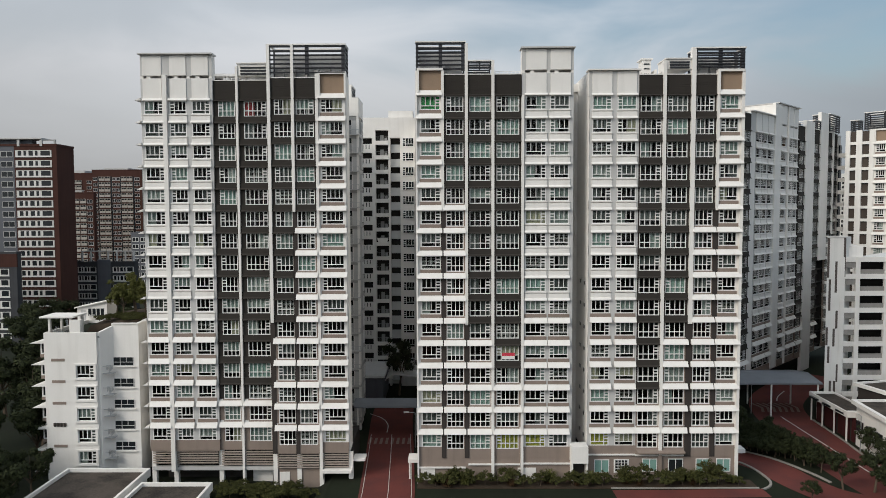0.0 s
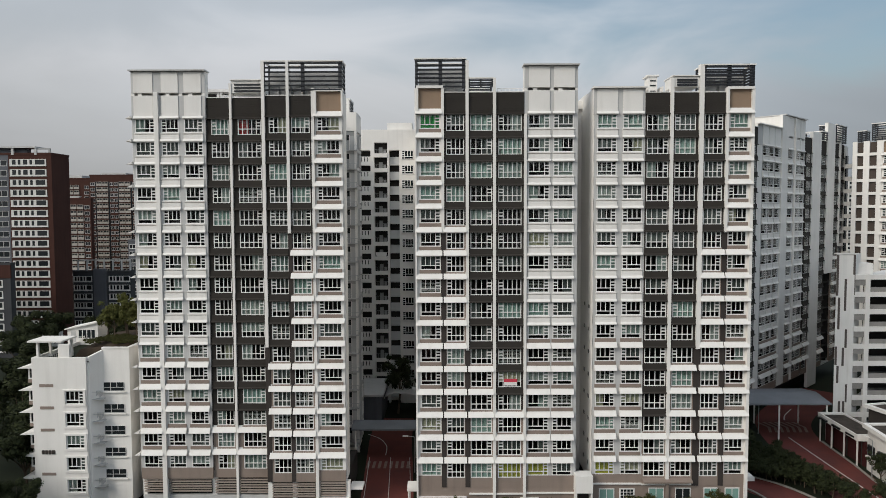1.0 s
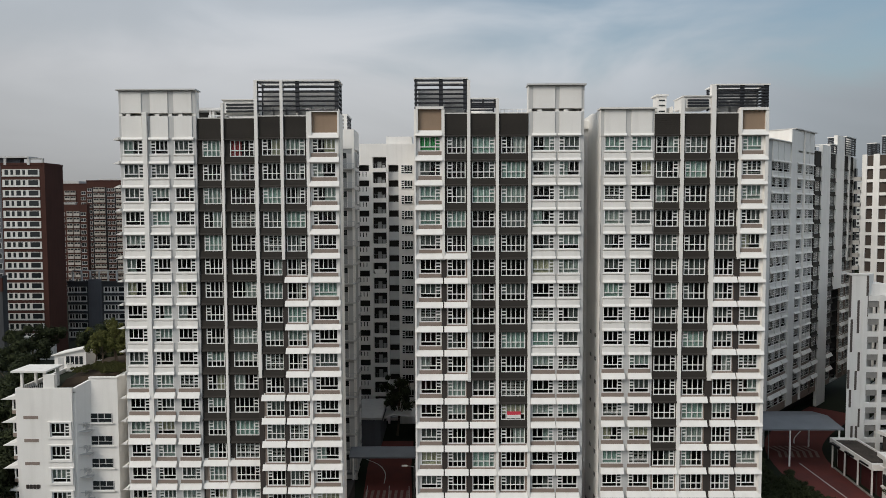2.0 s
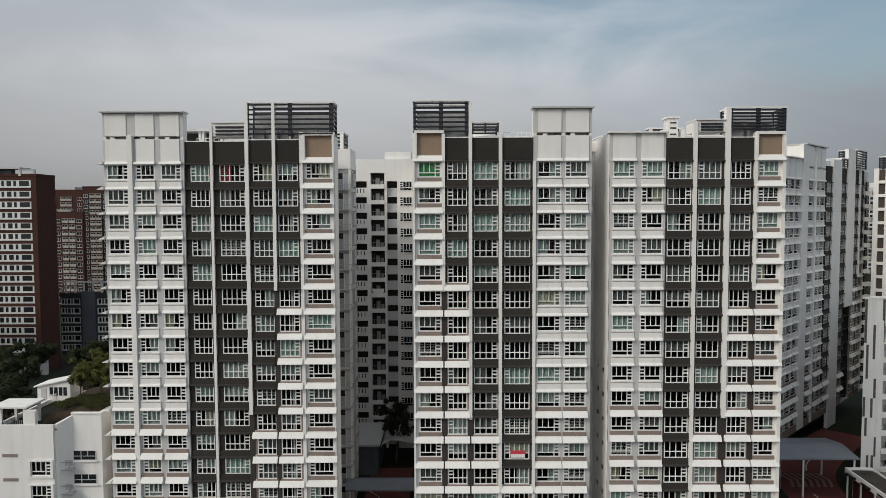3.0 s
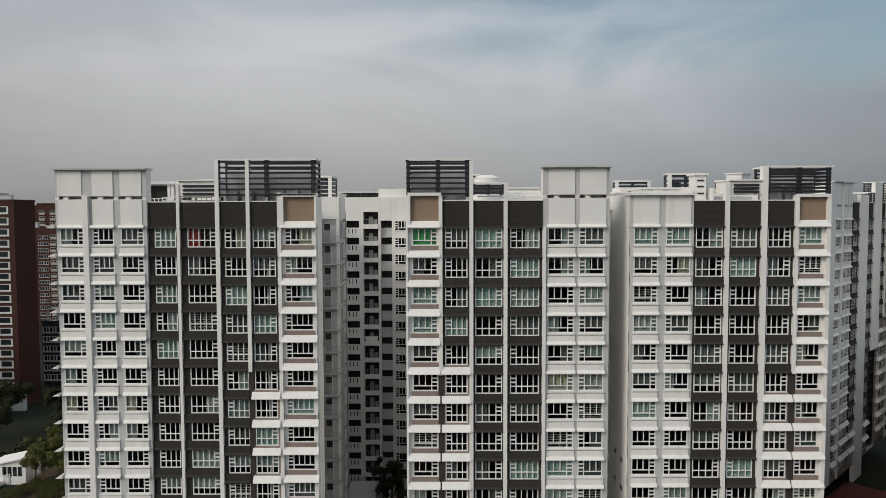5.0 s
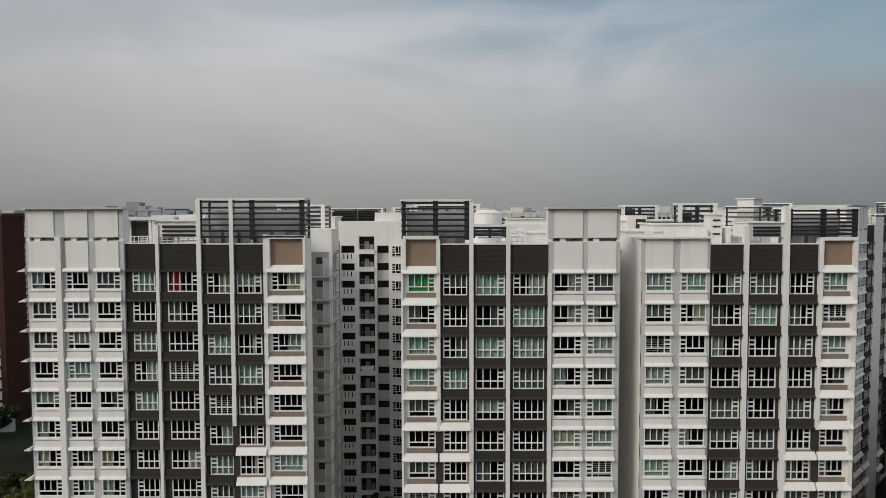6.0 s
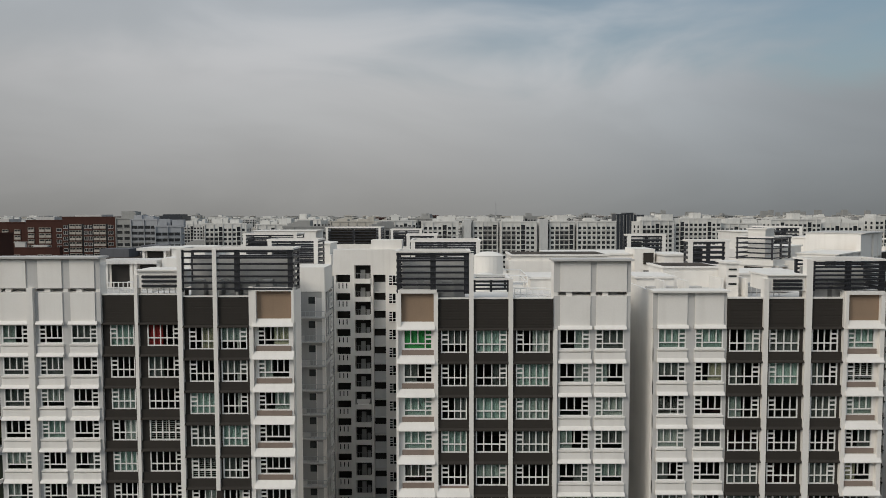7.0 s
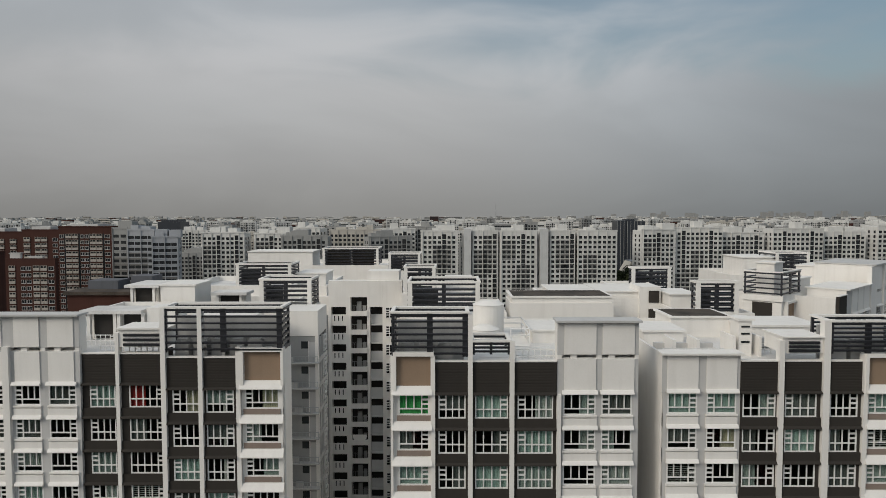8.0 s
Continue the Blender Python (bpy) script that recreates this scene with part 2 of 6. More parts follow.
def part(name, mesh, parent, at=(0, 0, 0), label="", turn=0.0):
    ob = new(name, mesh)
    ob.parent = parent
    ob.matrix_basis = pose(*at, 0, 0, turn)
    if label:
        ob["label"] = label
    return ob


def thing(name, m, label, category, group="", kind=""):
    ob = new(name)
    ob.empty_display_size = 0.5
    ob.matrix_basis = m
    return tagged(ob, label, category, group, kind)


def alone(name, shape, mat, label, category, group="", kind="", at=None):
    ob = new(name, shape.mesh(name, mat))
    if at is not None:
        ob.matrix_basis = at
    return tagged(ob, label, category, group, kind)


# ---- apartment blocks: storeys, windows, ledges ----
STOREY, HEAD = 2.823, 48.95  # storey height; head of the top row of windows
WIN = {"white": 1.70, "dark": 1.98}  # window height by the kind of bay
rng = random.Random(7)


def head(k):
    return HEAD - STOREY * k


def window_meshes(w, style, ladder, slim=False):
    """Frame, panes and curtains of one window, its head at z = 0 and its left jamb at x = 0."""
    s, t = Shape(), 0.07 if slim else 0.10
    tall = WIN[style]
    bar = 0.72 if style == "dark" else 0.50
    lad = 0.60
    x0, x1 = (lad, w) if ladder < 0 else (0.0, w - lad)
    zb = -tall + bar
    lx = lad if ladder < 0 else w - lad
    bars = [(0, w, -t, 0), (0, w, -tall, -tall + t), (0, t, -tall, 0), (w - t, w, -tall, 0), (0, w, zb - t / 2, zb + t / 2), (lx - t / 2, lx + t / 2, -tall, 0)]
    n = 4 if w > 2.75 else 3
    for i in range(1, n):
        x = x0 + (x1 - x0) * i / n
        bars.append((x - t * 0.45, x + t * 0.45, -tall if style == "dark" else zb, 0))
    la, lb = (0, lad) if ladder < 0 else (w - lad, w)
    for i in range(1, 3):
        z = -t - (-t - zb) * i / 3
        bars.append((la, lb, z - 0.07, z + 0.07))
    s.lattice(bars, -0.02 if slim else -0.05, 0.03 if slim else 0.05)
    frame_mesh = s.mesh("window_frame", FRAME)
    pane_mesh = Shape().box(t, w - t, -0.008, 0.008, -tall + t, -t).mesh("pane", GLASS)
    step = 0.17
    rungs = [(0.04, w - 0.04, -tall + 0.1 + step * i, -tall + 0.135 + step * i) for i in range(int((tall - 0.2) / step))]
    posts = [(w * f - 0.02, w * f + 0.02, -tall + 0.05, -0.05) for f in (0.04, 0.5, 0.96)]
    grille_mesh = Shape().lattice(rungs + posts, 0.08, 0.1).mesh("safety_grille", FRAME)
    curtains = []
    for a, b, drop in ((0.05, w - 0.05, tall), (0.05, w * 0.45, tall), (w * 0.5, w - 0.05, tall), (0.05, w - 0.05, tall - bar)):
        c = Shape()
        m = int((b - a) / 0.09)
        for i in range(m):
            xa, xb = a + (b - a) * i / m, a + (b - a) * (i + 1) / m
            ya, yb = 0.16 + 0.03 * (i % 2), 0.16 + 0.03 * ((i + 1) % 2)
            c.quad((xa, ya, -drop + 0.02), (xb, yb, -drop + 0.02), (xb, yb, -0.02), (xa, ya, -0.02))
        curtains.append([c.mesh("curtain", q) for q in CURTAINS])
    return frame_mesh, pane_mesh, curtains, grille_mesh


def place_window(block, meshes, at, dressed=None, bare=False):
    frame_mesh, pane_mesh, curtains, grille_mesh = meshes
    win = part("window", frame_mesh, block, at)
    p = part("pane", pane_mesh, win)
    p.visible_shadow = False
    r = rng.random()
    if dressed is not None:
        cloth, cut = dressed if isinstance(dressed, tuple) else (dressed, 0)
        c = part("curtain", curtains[cut][0].copy(), win)
        c.data.materials[0] = cloth
    elif r < 0.52 and not (bare and r > 0.15):
        full = 0 if r < 0.14 else 3 if r < 0.30 else rng.choice((1, 2))
        q = rng.choices((0, 1, 2, 3), (3, 5, 9, 1))[0]
        part("curtain", curtains[full][q], win)
    elif r > 0.93 and not bare:
        part("safety_grille", grille_mesh, win)
    return win


def ledge(w, mat, depth=0.36, rise=0.44):
    """Sunshade over a window: a wedge that flares outwards to a thin lip."""
    return Shape().along_x(-0.10, w + 0.10, [(0.0, 0.0), (-depth, 0.0), (-depth, 0.08), (-0.12, rise), (0.0, rise)]).mesh("sunshade", mat)


def facade(block, columns, rows, y=0.0, special=None, bare=False, first=0):
    """Columns of windows. Each: left, right edge of the bay, window's left and right, kind, ladder side, first row with taupe panels."""
    special = special or {}
    for ci, (b0, b1, w0, w1, kind, lad, light) in enumerate(columns):
        w, bw = w1 - w0, b1 - b0
        style = "dark" if kind == "dark" else "white"
        tall, gap = WIN[style], STOREY - WIN[style]
        wins = window_meshes(w, style, lad, bare)
        turn_row = 0 if kind != "dark" else min(light, rows)
        runs = [(0, turn_row, DARK), (turn_row, rows, TAUPE)] if kind == "dark" else [(0, rows, PALE if kind == "white" else WHITE)]
        for k0, k1, tone in runs:
            for xa, xb in ((b0, w0), (w1, b1)):
                if k1 > k0 and xb - xa > 0.02:
                    part("pier", Shape().box(xa, xb, -0.026, 0.296, head(k1 - 1) - tall - 0.02, head(k0) - 0.01).mesh("pier", tone), block, (0, y, 0))
        heavy = Shape().along_x(0, bw, [(0.30, -0.05), (-0.40, -0.05), (-0.40, 0.03), (-0.20, 0.17), (-0.20, gap), (0.30, gap)]).mesh("spandrel", DARK)
        back = Shape().box(0, bw, -0.03, 0.30, 0.0, gap).mesh("spandrel", PALE if kind == "white" else WHITE)
        front = Shape().box(w0 - b0 - 0.07, w1 - b0 + 0.07, -0.16, -0.03, 0.0, gap - 0.26).mesh("raised_panel", WHITE)
        sill = Shape().along_x(w0 - b0 - 0.09, w1 - b0 + 0.09, [(-0.03, gap - 0.24), (-0.20, gap - 0.14), (-0.20, gap - 0.02), (-0.03, gap - 0.02)]).mesh("sill", WHITE)
        low_panel = Shape().box(w0 - b0 - 0.12, w1 - b0 + 0.12, -0.14, -0.03, gap - 0.44, gap - 0.02).mesh("taupe_panel", TAUPE)
        shade = ledge(w1 - w0 + 0.04 if kind == "white" else bw, WHITE, 0.28, 0.30)
        deep = ledge(w1 - w0 + 0.16 if kind == "white" else bw, WHITE, 0.48, 0.66)
        sx = w0 - 0.15 if kind == "white" else b0
        for k in range(rows):
            z = head(k)
            light_row = kind == "taupe" or k >= light
            if kind == "dark" and not light_row:
                if k > 0:
                    part("spandrel", heavy, block, (b0, y, z))
            else:
                if k > 0:
                    part("spandrel", back, block, (b0, y, z))
                    if light_row:
                        part("taupe_panel", low_panel, block, (b0, y, z))
                    else:
                        part("raised_panel", front, block, (b0, y, z))
                        part("sill", sill, block, (b0, y, z))
                part("sunshade", deep if light_row else shade, block, (sx + (0.07 if light_row and kind == "white" else 0.13 if kind == "white" else 0.0), y - 0.1, z))
            place_window(block, wins, (w0, y + 0.02, z), special.get((ci + first, k)), bare)
        z = head(rows - 1)
        part("apron_wall", Shape().box(b0, b1, -0.06, 0.3, z - STOREY - 0.3, z - tall).mesh("apron_wall", TAUPE), block, (0, y, 0))


def core(block, x0, x1, depth, top, rows, name="core", y=0.0):
    """Floors and party walls of the rooms as one frame, and the body behind them."""
    low = head(rows - 1) - STOREY
    levels = [head(k) - STOREY + 0.55 for k in range(-1, rows + 1)]
    bars = [(x0 + 0.2, x1 - 0.2, z, z + 0.2) for z in levels if low - 0.3 < z and z + 0.2 < top - 0.8]
    n = max(1, round((x1 - x0) / 3.3))
    for i in range(n + 1):
        x = min(max(x0 + (x1 - x0) * i / n, x0 + 0.27), x1 - 0.27)
        bars.append((x - 0.06, x + 0.06, low, top - 0.8))
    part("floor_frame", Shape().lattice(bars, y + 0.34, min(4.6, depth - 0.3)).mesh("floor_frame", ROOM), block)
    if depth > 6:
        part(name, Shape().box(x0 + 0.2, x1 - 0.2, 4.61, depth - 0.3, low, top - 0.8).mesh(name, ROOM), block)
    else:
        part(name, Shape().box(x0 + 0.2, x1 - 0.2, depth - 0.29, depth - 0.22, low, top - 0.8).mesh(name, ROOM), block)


def louvre(block, x0, x1, y0, y1, z0, z1, sides="LR", slats=7, plant=True, ends=None):
    """A roof screen of flat slats on dark posts with plant inside, open above; front at y0."""
    if ends and x1 - x0 < 4.2:
        scr = part("louvre_box", Shape().box(x0, x1, y0, y1, z0 + 0.01, z1 + 0.3).mesh("louvre_box", WHITE), block)
        bar = Shape().along_x(x0 + 0.45, x1 - 0.3, [(0.0, 0.0), (-0.14, 0.02), (-0.16, 0.20), (0.0, 0.24)]).mesh("slat", SLAT)
        for i in range(slats):
            part("slat", bar, scr, (0, y0, z0 + 0.1 + (z1 - z0) * i / slats))
        part("lid", Shape().box(x0 - 0.1, x1 + 0.1, y0 - 0.2, y1 + 0.15, z1 + 0.3, z1 + 0.42).mesh("lid", WHITE), scr)
        return scr
    e = 0.5 if ends else 0.22
    scr = part("louvre_screen", Shape().box(x0, x0 + e, y0 - 0.12 if ends else y0, y0 + 0.2, z0, z1).mesh("louvre_post", ends or SLAT), block)
    wide = 0.45 if x1 - x0 > 4 else 0.2
    if ends:
        part("post", Shape().box(x1 - e, x1, y0 - 0.12, y0 + 0.2, z0, z1).mesh("post", ends), scr)
    for xa, xb, ya, yb in ((x1 - wide, x1 - 0.02, y0 + 0.01, y0 + 0.19), (x0, x0 + 0.2, y1 - 0.2, y1), (x1 - 0.2, x1, y1 - 0.2, y1), ((x0 + x1) / 2 - wide / 2, (x0 + x1) / 2 + wide / 2, y0 + 0.05, y0 + 0.25)):
        part("post", Shape().box(xa, xb, ya, yb, z0, z1).mesh("post", SLAT), scr)
    h = 0.27 if ends else 0.19
    if ends:
        # Added dark backing: gives some gaps between the slats a shaded inside.
        part("plant_wall", Shape().box(x0 + 0.55, x0 + (x1 - x0) * 0.42, y0 + 0.9, y0 + 1.1, z0, z1 - 0.9).mesh("plant_wall", PLANT), scr)
    front = Shape().along_x(x0 + 0.05, x1 - 0.05, [(0.14, 0.0), (-0.10, 0.03), (-0.12, h - 0.02), (0.12, h)]).mesh("slat", SLAT)
    side = Shape().box(-0.10, 0.10, y0 + 0.12, y1 - 0.12, 0, h).mesh("slat", SLAT)
    for i in range(slats):
        z = z0 + 0.15 + (z1 - z0 - 0.4) * i / (slats - 1)
        part("slat", front, scr, (0, y0 + 0.02, z))
        part("slat", front, scr, (0, y1 - 0.02, z))
        if "L" in sides:
            part("slat", side, scr, (x0 + 0.06, 0, z))
        if "R" in sides:
            part("slat", side, scr, (x1 - 0.06, 0, z))
    t = 0.24 if ends else 0.16
    for xa, xb, ya, yb in ((x0 - 0.1, x1 + 0.1, y0 - 0.15, y0 + 0.25), (x0 - 0.1, x1 + 0.1, y1 - 0.25, y1 + 0.15), (x0 - 0.1, x0 + 0.2, y0 + 0.25, y1 - 0.25), (x1 - 0.2, x1 + 0.1, y0 + 0.25, y1 - 0.25)):
        part("rim", Shape().box(xa, xb, ya, yb, z1, z1 + t).mesh("rim", WHITE), scr)
    if plant and not ends and x1 - x0 > 4:
        n = int((x1 - x0 - 0.8) / 1.5)
        part("plant_wall", Shape().box(x0 + 0.3, x1 - 0.3, y1 - 0.55, y1 - 0.35, z0 - 0.9, z0 + (z1 - z0) * 0.75).mesh("plant_wall", GRILLE), scr)
        unit = Shape().box(0, 1.1, 0, 0.9, 0, 1.7).box(0.1, 1.0, 0.1, 0.8, 1.7, 1.85).mesh("condenser", GRILLE)
        for i in range(n):
            for j in range(max(1, int((y1 - y0 - 1.2) / 2.2))):
                part("condenser", unit, scr, (x0 + 0.6 + i * 1.5, y0 + 0.8 + j * 2.0 + 0.1 * (i % 2), z0 - 0.9))
    return scr


def fin(block, x0, x1, z0, z1, y0=-0.38, y1=0.32, mat=None):
    return part("fin", Shape().box(x0, x1, y0, y1, z0, z1).mesh("fin", mat or WHITE), block)


def dark_panel(block, x0, x1, z0, z1, y=0.0, ribs=True):
    """Ribbed charcoal panel over the top windows."""
    p = part("ribbed_panel", Shape().along_x(x0, x1, [(0.3, z0 - 0.05), (-0.40, z0 - 0.05), (-0.40, z0 + 0.03), (-0.12, z0 + 0.15), (-0.12, z1), (0.3, z1)]).mesh("ribbed_panel", DARK), block, (0, y, 0))
    n = int((z1 - z0 - 0.2) / 0.22)
    rib = Shape().box(x0 + 0.03, x1 - 0.03, -0.145, -0.121, 0, 0.13).mesh("rib", DARK)
    for i in range(n if ribs else 0):
        part("rib", rib, p, (0, 0, z0 + 0.2 + 0.22 * i))
    part("cap", Shape().box(x0, x1, -0.2, 0.32, z1, z1 + 0.1).mesh("cap", WHITE), p)
    return p


def brown_panel(block, x0, x1, z0, z1, y=0.0, right=False):
    p = part("framed_panel", Shape().box(x0, x1, y - 0.05, y + 0.3, z0 + 0.3, z1 - 0.3).mesh("framed_panel", BROWN), block)
    s = Shape().box(x0 - 0.25, x1 + 0.25, y - 0.45, y + 0.3, z1 - 0.3, z1).box(x0 - 0.1, x1 + 0.1, y - 0.35, y + 0.3, z0, z0 + 0.3)
    s.box(x0 - 0.25, x0, y - 0.45, y + 0.3, z0, z1 - 0.3)
    if right:
        s.box(x1, x1 + 0.22, y - 0.45, y + 0.3, z0 + 0.3, z1 - 0.3)
    part("panel_frame", s.mesh("panel_frame", WHITE), p)


def crown_panel(block, bays, x0, x1, z0, zs, z1, y=0.0, slab=0.5, depth=2.4):
    """White head wall over white bays: lower panel, slot, tall panel, thin roof slab."""
    bars = [(x0, x1, z0, zs or z1)]
    if zs:
        bars += [(x0, x1, zs + 0.30, z1), (x0, x0 + 0.4, zs, zs + 0.30)] + [(b1 + 0.05, min(b1 + 0.45, x1), zs, zs + 0.30) for b0, b1 in bays]
    w = part("head_wall", Shape().lattice(bars, y, y + 0.3).mesh("head_wall", WHITE), block)
    if zs:
        for b0, b1 in bays:
            part("slot_block", Shape().box(b0 + 0.5, b0 + 1.0, y + 0.02, y + 0.28, zs - 0.02, zs + 0.32).mesh("slot_block", WHITE), w)
        part("slot_sill", Shape().box(x0 + 0.4, x1 - 0.31, y + 0.31, y + 0.4, zs - 0.1, zs + 0.04).mesh("slot_sill", WHITE), w)
    for xa, xb, ya, yb in ((x0, x0 + 0.3, y + 0.3, y + depth), (x1 - 0.3, x1, y + 0.3, y + depth), (x0 + 0.3, x1 - 0.3, y + depth - 0.3, y + depth)):
        part("return_wall", Shape().box(xa, xb, ya, yb, z0, z1).mesh("return_wall", WHITE), w)
    for b0, b1 in bays:
        part("raised_panel", Shape().box(b0, b1, y - 0.12, y - 0.03, z0 + 0.05, (zs or z1) - 0.05).mesh("raised_panel", WHITE), w)
        if zs:
            part("raised_panel", Shape().box(b0, b1, y - 0.12, y - 0.03, zs + 0.34, z1 - 0.1).mesh("raised_panel", WHITE), w)
    for za, zb in (((z0, zs), (zs + 0.30, z1)) if zs else ((z0, z1),)):
        part("pilaster_band", Shape().box(x0 + 0.01, x1 - 0.01, y - 0.03, y - 0.001, za, zb - 0.02).mesh("pilaster_band", PALE), w)
    part("roof_slab", Shape().box(x0 - 0.15, x1 + 0.15, y - slab, y + depth + 0.2, z1, z1 + 0.16).mesh("roof_slab", PALE if zs else WHITE), w)


def shell(block, x0, x1, depth, top, low, left=True, right=True, y=0.0):
    """End walls, rear wall and roof deck with a parapet."""
    if left:
        part("end_wall", Shape().box(x0, x0 + 0.2, y + 0.3, depth, low, top).mesh("end_wall", WHITE), block)
    if right:
        part("end_wall", Shape().box(x1 - 0.2, x1, y + 0.3, depth, low, top).mesh("end_wall", WHITE), block)
    part("rear_wall", Shape().box(x0 + 0.2, x1 - 0.2, depth - 0.2, depth, low, top).mesh("rear_wall", WHITE), block)
    part("roof_deck", Shape().box(x0 + 0.2, x1 - 0.2, y + 0.31, depth - 0.2, top - 1.1, top - 0.9).mesh("roof_deck", ROOF), block)
    part("underside", Shape().box(x0 + 0.05, x1 - 0.05, y, depth - 0.05, low - 0.3, low).mesh("underside", PALE), block)


COURT = -1.2  # level of the court at the foot of the eight-bay block
LOW = head(15) - STOREY  # underside of the lowest flats

# block with eight bays
block_a = thing("apartment_block", pose(0.15, 2.1, 0), "tall white and charcoal apartment block with stepped colour pattern", "apartment building", "apartment blocks")
A_COLS = [(-38.6, -35.8, -38.25, -35.85, "white", 1, 11), (-35.25, -32.42, -35.0, -32.85, "white", -1, 11), (-32.42, -29.5, -32.15, -29.85, "white", 1, 11),
          (-29.45, -26.56, -28.9, -26.75, "dark", -1, 14), (-26.24, -22.2, -25.6, -22.7, "dark", 1, 14), (-21.75, -19.15, -21.35, -19.15, "dark", -1, 11),
          (-18.75, -16.15, -18.6, -16.35, "dark", 1, 6), (-15.75, -12.42, -15.5, -12.72, "taupe", -1, 0)]
YW, YD, YN = 1.0, 1.35, -0.2  # the white bays and the two wide charcoal bays stand back; the next two stand forward
A_SPECIAL = {(3, 0): TEAL, (4, 0): (REDCURTAIN, 1), (1, 3): TEAL, (3, 4): TEAL, (5, 2): TEAL, (6, 3): TEAL, (7, 6): TEAL, (6, 7): TEAL, (4, 12): TEAL}
facade(block_a, A_COLS[:3], 16, YW, A_SPECIAL)
facade(block_a, A_COLS[3:5], 16, YD, A_SPECIAL, first=3)
facade(block_a, A_COLS[5:7], 16, YN, A_SPECIAL, first=5)
facade(block_a, A_COLS[7:], 16, 0, A_SPECIAL, first=7)
tip = Shape().prism([(-39.28, -0.5, 0.0), (-38.6, -0.5, 0.0), (-38.6, 1.5, 0.0), (-39.28, 1.5, 0.0)], [(-39.2, -0.5, 0.06), (-38.6, -0.5, 0.34), (-38.6, 1.5, 0.34), (-39.2, 1.5, 0.06)]).mesh("sunshade_tip", WHITE)
for k in range(16):
    part("sunshade_tip", tip, block_a, (0, YW, head(k)))
core(block_a, -38.75, -22.2, 19, 51.6, 16, y=YD)
core(block_a, -22.15, -17.4, 19, 51.6, 16)
core(block_a, -17.4, -12.28, 2.6, 51.6, 16, "bay_core")
shell(block_a, -38.78, -22.2, 19, 52.0, LOW, right=False, y=YD)
shell(block_a, -22.2, -17.2, 19, 52.0, LOW, left=False)
shell(block_a, -17.2, -12.28, 2.6, 52.0, LOW, left=False)
part("end_wall", Shape().box(-38.78, -38.58, YW + 0.3, YD + 0.3, LOW, 52.0).mesh("end_wall", WHITE), block_a)
part("step_wall", Shape().box(-22.19, -21.99, 0.3, YD + 0.3, LOW, 52.0).mesh("step_wall", DARK), block_a)
crown_panel(block_a, [(-38.35, -35.95), (-34.9, -32.8), (-32.1, -29.95)], -38.65, -29.48, HEAD, 51.8, 54.75, YW, depth=1.1)
for x0, x1, z0, z1, dy in ((-35.8, -35.25, LOW - 3, 52.2, YW), (-26.55, -26.25, COURT, 53.3, YD), (-22.15, -21.75, head(10) - 0.1, 55.65, YN), (-19.13, -18.77, head(5) - 0.1, 55.65, YN), (-16.13, -15.77, LOW - 3.5, 52.4, 0)):
    fin(block_a, x0, x1, z0, z1, dy - 0.38, dy + 0.32)
for x0, x1, dy in ((-29.45, -26.55, YD), (-26.25, -22.2, YD), (-21.75, -19.13, YN), (-18.77, -16.13, YN)):
    dark_panel(block_a, x0, x1, HEAD, 51.5, dy)
brown_panel(block_a, -15.5, -12.48, HEAD, 52.3, right=True)
louvre(block_a, -21.9, -12.3, -0.4, 2.3, 51.95, 55.55, "R")
louvre(block_a, -26.3, -22.25, 1.1, 4.0, 52.1, 53.3, "", 3, ends=WHITE)

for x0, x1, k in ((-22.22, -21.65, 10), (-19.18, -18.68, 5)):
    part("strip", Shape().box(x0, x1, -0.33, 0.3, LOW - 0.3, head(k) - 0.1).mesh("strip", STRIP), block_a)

# middle block
block_b = thing("apartment_block", pose(0.12, 0.3, 0), "tall white and charcoal apartment block with taupe end bay", "apartment building", "apartment blocks")
B_COLS = [(-3.2, -0.25, -2.8, -0.37, "taupe", 1, 0), (0.1, 2.68, 0.35, 2.5, "dark", -1, 5), (3.05, 5.95, 3.25, 5.85, "dark", 1, 11),
          (6.32, 9.65, 6.6, 9.4, "dark", -1, 13), (10.0, 12.98, 10.2, 12.75, "white", 1, 10), (12.98, 16.1, 13.2, 15.6, "white", -1, 10)]
facade(block_b, B_COLS, 16, 0, {(0, 0): (GREENCURTAIN, 0), (2, 0): TEAL, (0, 2): TEAL, (2, 2): TEAL, (0, 3): TEAL, (1, 3): TEAL, (3, 1): TEAL, (3, 8): TEAL, (4, 8): TEAL, (2, 13): TEAL, (3, 15): YELLOW, (4, 15): YELLOW, (2, 15): TEAL, (0, 15): TEAL})
core(block_b, -3.2, 16.0, 19, 51.6, 16)
shell(block_b, -3.2, 16.05, 19, 52.0, LOW)
crown_panel(block_b, [(10.25, 12.75), (13.25, 15.75)], 9.7, 16.1, HEAD, 51.75, 54.65, depth=1.3)
for x0, x1, z0, z1 in ((-3.4, -3.2, 0, 52.0), (-0.25, 0.1, head(5) - 0.1, 52.0), (2.68, 3.05, head(10) - 0.2, 55.3), (5.95, 6.32, 0, 53.2), (9.66, 9.99, LOW - 3, HEAD)):
    fin(block_b, x0, x1, z0, z1)
for x0, x1 in ((0.1, 2.68), (3.05, 5.95), (6.32, 9.65)):
    dark_panel(block_b, x0, x1, HEAD, 51.5)
brown_panel(block_b, -2.95, -0.25, HEAD, 52.3)
louvre(block_b, -3.3, 2.7, -0.3, 2.6, 51.95, 55.38, "L")
louvre(block_b, 3.0, 6.0, -0.2, 3.0, 52.1, 53.1, "", 3)

